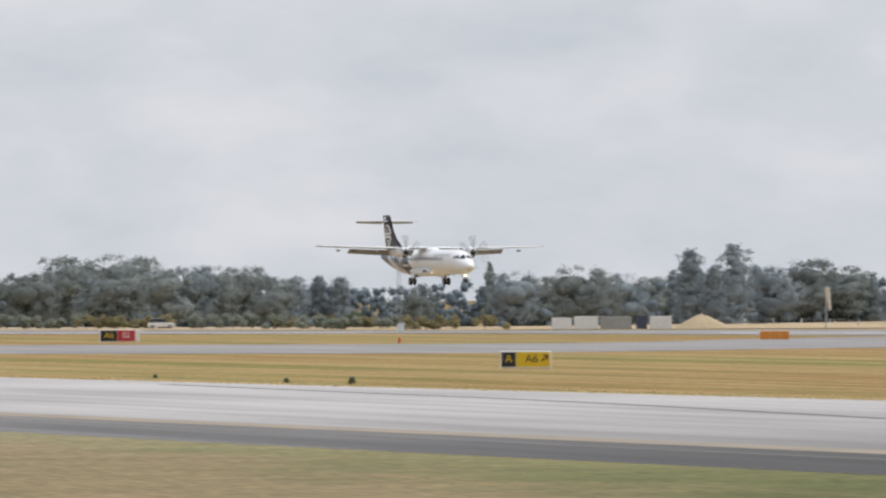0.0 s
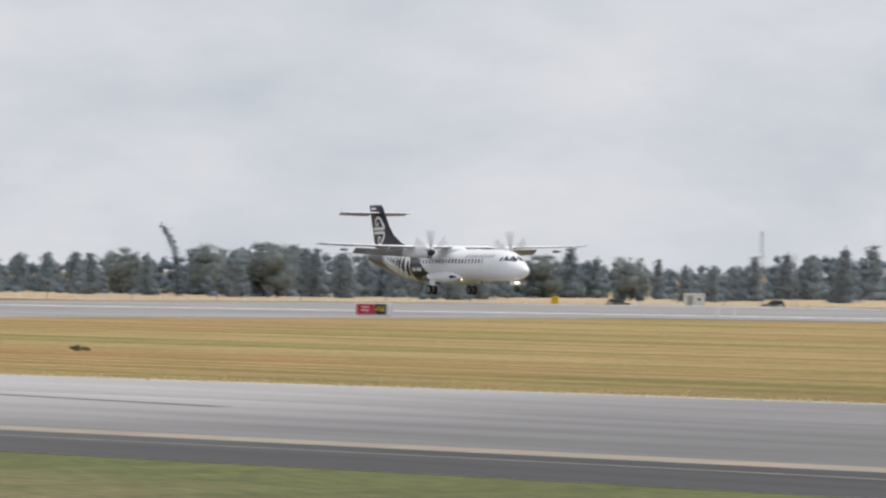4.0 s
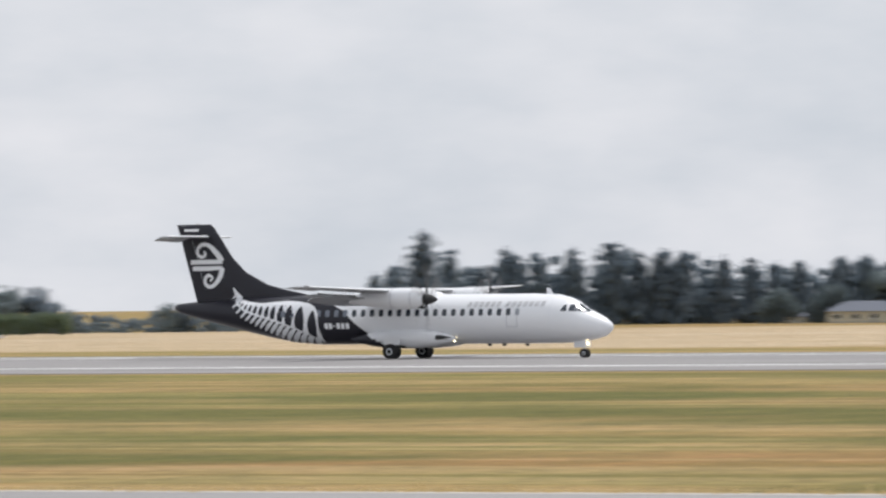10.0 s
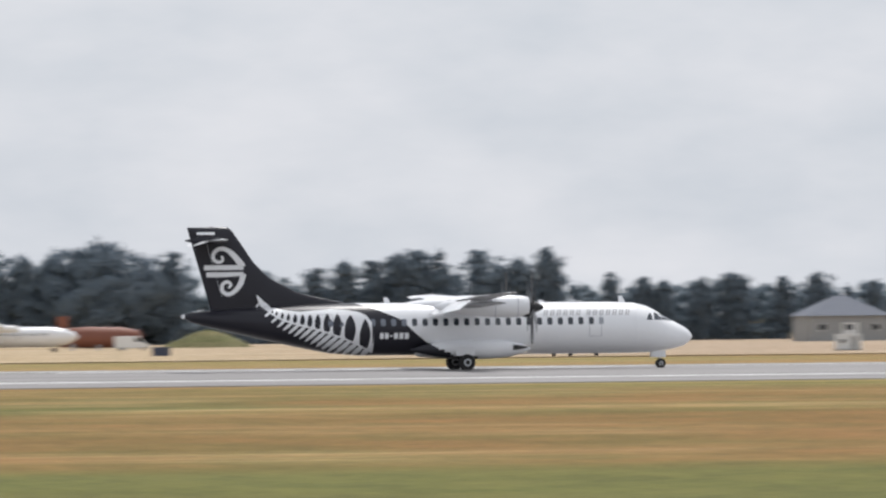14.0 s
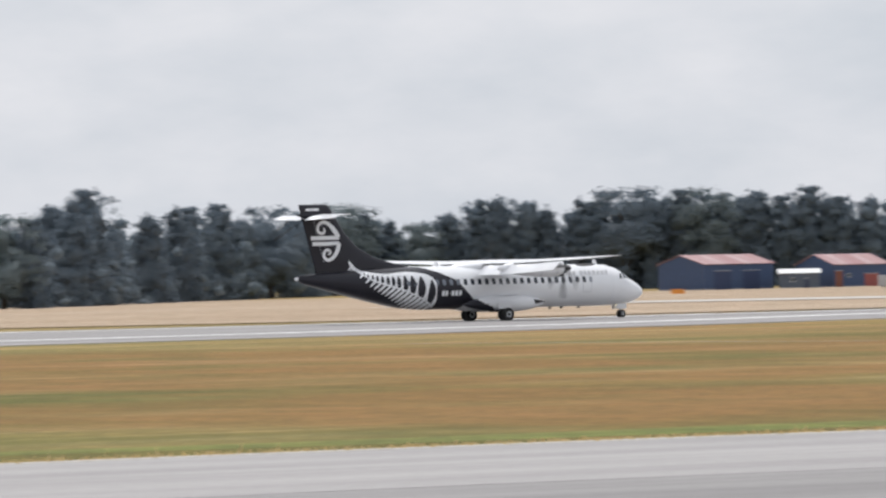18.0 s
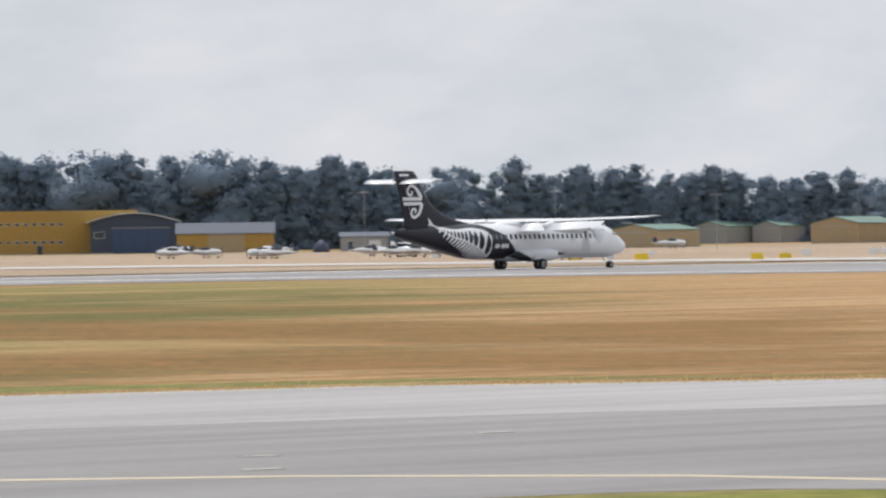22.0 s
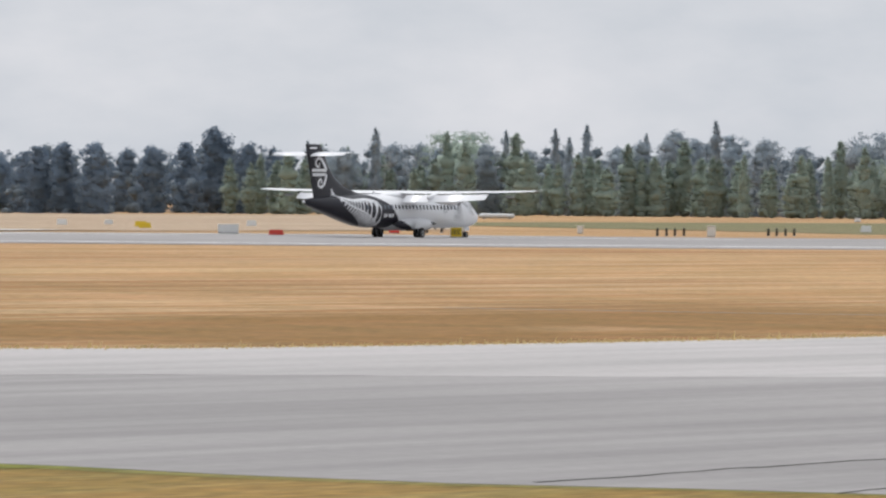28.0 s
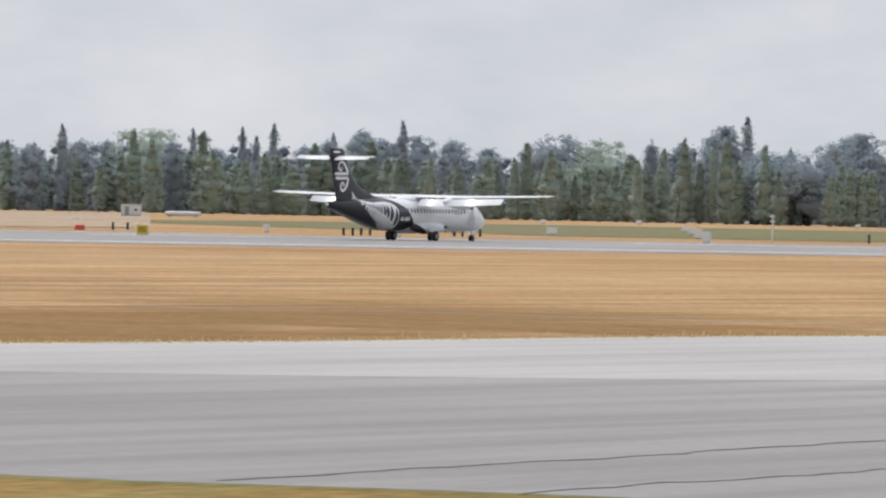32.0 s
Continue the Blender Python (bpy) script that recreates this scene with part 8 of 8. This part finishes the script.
# ---- poles and lights ----
for x, y, h in ((-317, 1415, 13), (-305, 1418, 9.3)):
    post("utility_pole", x, y, h, 0.3, BARK, "weathered wooden utility pole", "pole", "utility poles")
for x, y in ((-303, 1418), (-286, 1405)):
    s = post("light_mast", x, y, 3.4, 0.14, POST_WHITE, "white approach light on a T-shaped mast", "light", "approach lights")
    rod(s, "crossbar", (-1.0, 0, 3.3), (1.0, 0, 3.3), 0.08, POST_WHITE)
    for lx in (-0.9, 0, 0.9):
        rod(s, "lamp", (lx, -0.1, 3.4), (lx, 0.1, 3.5), 0.14, TIN)
for x, y, w, h, mat, words in (
        (-332, 1411, 1.5, 1.5, SIGN_YELLOW, "yellow marker board by the hedge"), (623, 946, 2.8, 1.0, ORANGE, "orange marker board on the grass"),
        (380, 391, 1.2, 0.7, SIGN_YELLOW, "pale yellow marker board beside the runway"), (380, 382, 1.4, 0.7, SIGN_YELLOW, "pale yellow marker board beside the runway"), (380, 367, 1.2, 0.7, SIGN_YELLOW, "pale yellow marker board beside the runway"),
        (648, 649, 1.4, 0.7, POST_WHITE, "white marker board beside the runway"), (638, 689, 1.4, 0.7, POST_WHITE, "white marker board beside the runway"), (622, 659, 1.4, 0.7, RED_PAINT, "red marker board beside the runway"), (683, 693, 1.4, 0.7, RED_PAINT, "red marker board beside the runway"),
        (390, 373, 1.2, 0.6, SIGN_YELLOW, "yellow marker board beside the runway"), (438, 394, 1.3, 0.6, SIGN_YELLOW, "yellow marker board beside the runway"), (443, 374, 1.3, 0.6, SIGN_YELLOW, "yellow marker board beside the runway"), (466, 394, 1.3, 0.6, SIGN_YELLOW, "yellow marker board beside the runway"),
        (385, 310.3, 1.3, 0.5, RED_PAINT, "red marker board beside the runway"), (427, 330, 1.0, 0.5, RED_PAINT, "red marker board beside the runway"), (730, 450.5, 1.3, 0.7, POST_WHITE, "white marker board beside the runway")):
    marker(x, y, w, h, mat, words)
for x, y in ((435, 413), (455, 422), (457, 422), (461, 422), (489, 425), (607, 519), (519, 422)):
    marker(x, y, 1.2, 0.7, POST_WHITE, "white marker board beside the runway")
for x, y in ((948, 618), (1039, 653), (1173, 707), (551, 358), (637, 392), (1254, 729), (1106, 638), (1209, 695)):
    marker(x, y, 1.3, 0.8, POST_WHITE, "white runway end light on a board", "light", "runway end lights")
for x, y, w, h, mat, words in ((394, 323, 1.8, 0.85, POST_WHITE, "low white equipment hut by the runway"), (445.2, 306.5, 0.8, 1.05, POST_WHITE, "white equipment panel by the runway"), (529.8, 325.4, 1.0, 1.1, POST_WHITE, "white equipment box by the runway"),
                              (463, 334.5, 0.6, 0.8, POST_WHITE, "small white equipment box by the runway"), (466.5, 285.6, 0.86, 1.07, POST_WHITE, "white equipment box by the runway")):
    cabinet(x, y, w, h, mat, words)
s = post("light_mast", 491, 380, 0.8, 0.12, POST_WHITE, "small white T-shaped marker", "marker")
block(s, "crossbar", -0.4, 0.4, -0.05, 0.05, 0.7, 0.85, POST_WHITE, 0.01)
for x, y in ((441.5, 337.2), (445.7, 338.6), (445.1, 312.6), (447.6, 313.3), (450, 314), (452.5, 314.7), (468.7, 315.9), (471.2, 316.6), (473.8, 317.3), (476.4, 318), (519, 298)):
    post("lamp_post_short", x, y, 0.75 if x < 500 else 1.0, 0.26, DARK, "short black approach lamp post", "lamp", "short lamp posts")
s = post("light_pole", 481, 287, 2.85, 0.16, POST_WHITE, "white pole with small lights", "pole")
for z in (1.4, 2.1, 2.6):
    block(s, "lamp", -0.24, 0.24, -0.1, 0.1, z, z + 0.16, TIN, 0.02)
for b, r, h in ((42.1, 1090, 12.5), (44.0, 1060, 12.0), (45.6, 1080, 11.0), (47.6, 1120, 12.0), (52.2, 1150, 11.0)):
    s = post("utility_pole", r * math.sin(radians(b)), r * math.cos(radians(b)), h, 0.11, GALV, "tall grey steel utility pole before the trees", "pole", "utility poles")
    rod(s, "crossarm", (-1.2, 0, h - 0.6), (1.2, 0, h - 0.6), 0.06, GALV)


# ---- what moves ----
AIRCRAFT_PATH = (
    (0.0, -588.95, 267.46, 4.25, 0.00, -2.78),
    (0.5, -569.51, 270.30, 3.25, 0.00, -2.88),
    (1.0, -549.62, 273.10, 2.50, 0.00, -2.97),
    (1.5, -529.28, 275.82, 2.12, 0.00, -3.06),
    (2.0, -508.49, 278.46, 1.85, 0.00, -3.15),
    (2.5, -487.28, 281.00, 1.92, 0.05, -3.22),
    (3.0, -465.67, 283.46, 1.52, 0.10, -3.28),
    (3.5, -442.10, 284.85, 1.25, 0.20, -3.34),
    (4.0, -418.24, 286.14, 1.05, 0.40, -3.38),
    (4.5, -394.21, 287.35, 0.52, 0.80, -3.41),
    (5.0, -370.16, 288.47, 0.24, 1.40, -3.42),
    (5.5, -346.11, 289.51, 0.04, 1.90, -3.42),
    (6.0, -322.06, 290.48, 0.00, 2.10, -3.40),
    (6.5, -298.03, 291.39, 0.00, 2.20, -3.35),
    (7.0, -273.50, 291.68, 0.00, 1.70, -3.28),
    (7.5, -249.15, 291.96, 0.00, 1.10, -3.19),
    (8.0, -225.01, 292.23, 0.00, 0.50, -3.06),
    (8.5, -201.08, 292.53, 0.00, 0.00, -2.90),
    (9.0, -177.43, 292.89, 0.00, 0.00, -2.70),
    (9.5, -153.64, 292.57, 0.00, 0.00, -2.47),
    (10.0, -130.26, 292.40, 0.00, 0.00, -2.20),
    (10.5, -107.27, 292.41, 0.00, 0.00, -1.91),
    (11.0, -84.70, 292.65, 0.00, 0.00, -1.58),
    (11.5, -62.53, 293.14, 0.00, 0.00, -1.22),
    (12.0, -40.77, 293.92, 0.00, 0.00, -0.83),
    (12.5, -19.43, 295.41, 0.00, 0.00, -0.41),
    (13.0, 1.61, 297.26, 0.00, 0.00, 0.03),
    (13.5, 22.43, 299.49, 0.00, 0.00, 0.50),
    (14.0, 43.04, 302.10, 0.00, 0.00, 0.97),
    (14.5, 63.47, 305.11, 0.00, 0.00, 1.45),
    (15.0, 83.17, 306.21, 0.00, 0.00, 1.91),
    (15.5, 102.53, 307.57, 0.00, 0.00, 2.35),
    (16.0, 121.54, 309.16, 0.00, 0.00, 2.75),
    (16.5, 140.20, 310.93, 0.00, 0.00, 3.13),
    (17.0, 158.51, 312.85, 0.00, 0.00, 3.47),
    (17.5, 176.51, 314.96, 0.00, 0.00, 3.79),
    (18.0, 194.14, 317.16, 0.00, 0.00, 4.08),
    (18.5, 211.41, 319.42, 0.00, 0.00, 4.35),
    (19.0, 228.24, 321.71, 0.00, 0.00, 4.59),
    (19.5, 244.57, 324.01, 0.00, 0.00, 4.81),
    (20.0, 260.40, 326.29, 0.00, 0.00, 5.02),
    (20.5, 273.39, 325.65, 0.00, 0.00, 5.19),
    (21.0, 285.69, 324.93, 0.00, 0.00, 5.33),
    (21.5, 297.31, 324.12, 0.00, 0.00, 5.46),
    (22.0, 308.27, 323.21, 0.00, 0.00, 5.56),
    (22.5, 318.55, 322.20, 0.00, 0.00, 5.64),
    (23.0, 328.18, 321.09, 0.00, 0.00, 5.71),
    (23.5, 335.99, 318.70, 0.00, 0.00, 5.75),
    (24.0, 343.25, 316.28, 0.00, 0.00, 5.79),
    (24.5, 349.96, 313.83, 0.00, 0.00, 5.82),
    (25.0, 356.13, 311.35, 0.00, 0.00, 5.84),
    (25.5, 361.79, 308.85, 0.00, 0.00, 5.85),
    (26.0, 366.93, 306.33, 0.00, 0.00, 5.86),
    (26.5, 371.39, 303.60, 0.00, 0.00, 5.86),
    (27.0, 375.50, 300.86, 0.00, 0.00, 5.85),
    (27.5, 379.30, 298.12, 0.00, 0.00, 5.84),
    (28.0, 382.78, 295.37, 0.00, 0.00, 5.83),
    (28.5, 385.95, 292.62, 0.00, 0.00, 5.81),
    (29.0, 388.82, 289.87, 0.00, 0.00, 5.78),
    (29.5, 392.36, 287.84, 0.00, 0.00, 5.75),
    (30.0, 395.59, 285.79, 0.00, 0.00, 5.72),
    (30.5, 398.50, 283.74, 0.00, 0.00, 5.69),
    (31.0, 401.10, 281.68, 0.00, 0.00, 5.65),
    (31.5, 403.40, 279.62, 0.00, 0.00, 5.62),
    (32.0, 405.39, 277.58, 0.00, 0.00, 5.59),
)


def motions():
    walk(aircraft, [(t, pose(x, y, z, 0, -pitch, yaw)) for t, x, y, z, pitch, yaw in AIRCRAFT_PATH])
    # propellers turn through the whole landing, wheels from touchdown on
    for prop in PROPELLERS:
        hub = prop.location.copy()
        walk(prop, [(k / 30, Matrix.Translation(hub) @ Matrix.Rotation(radians(88 * k), 4, "X")) for k in range(961)])
    # the radar dish turns steadily
    hub = RADAR_HEAD.location.copy()
    walk(RADAR_HEAD, [(k * 0.2, Matrix.Translation(hub) @ Matrix.Rotation(radians(-32.7 * (k - 43) - 30), 4, "Z")) for k in range(161)])
    for w, r in WHEELS:
        hub = w.location.copy()
        rows, turn = [], 0.0
        for k in range(481):
            t = k / 15
            speed = np.interp(t, (0, 4.8, 5.2, 14, 24, 32), (0, 0, 70, 70, 60, 50))
            turn += speed
            rows.append((t, Matrix.Translation(hub + Vector((0, 0, hang(t, hub.x > 5)))) @ Matrix.Rotation(radians(turn), 4, "Y")))
        walk(w, rows)
    for k, leg in enumerate(LEGS):
        walk(leg, [(0.25 * i, pose(0, 0, hang(0.25 * i, k == 2))) for i in range(129)])


motions()
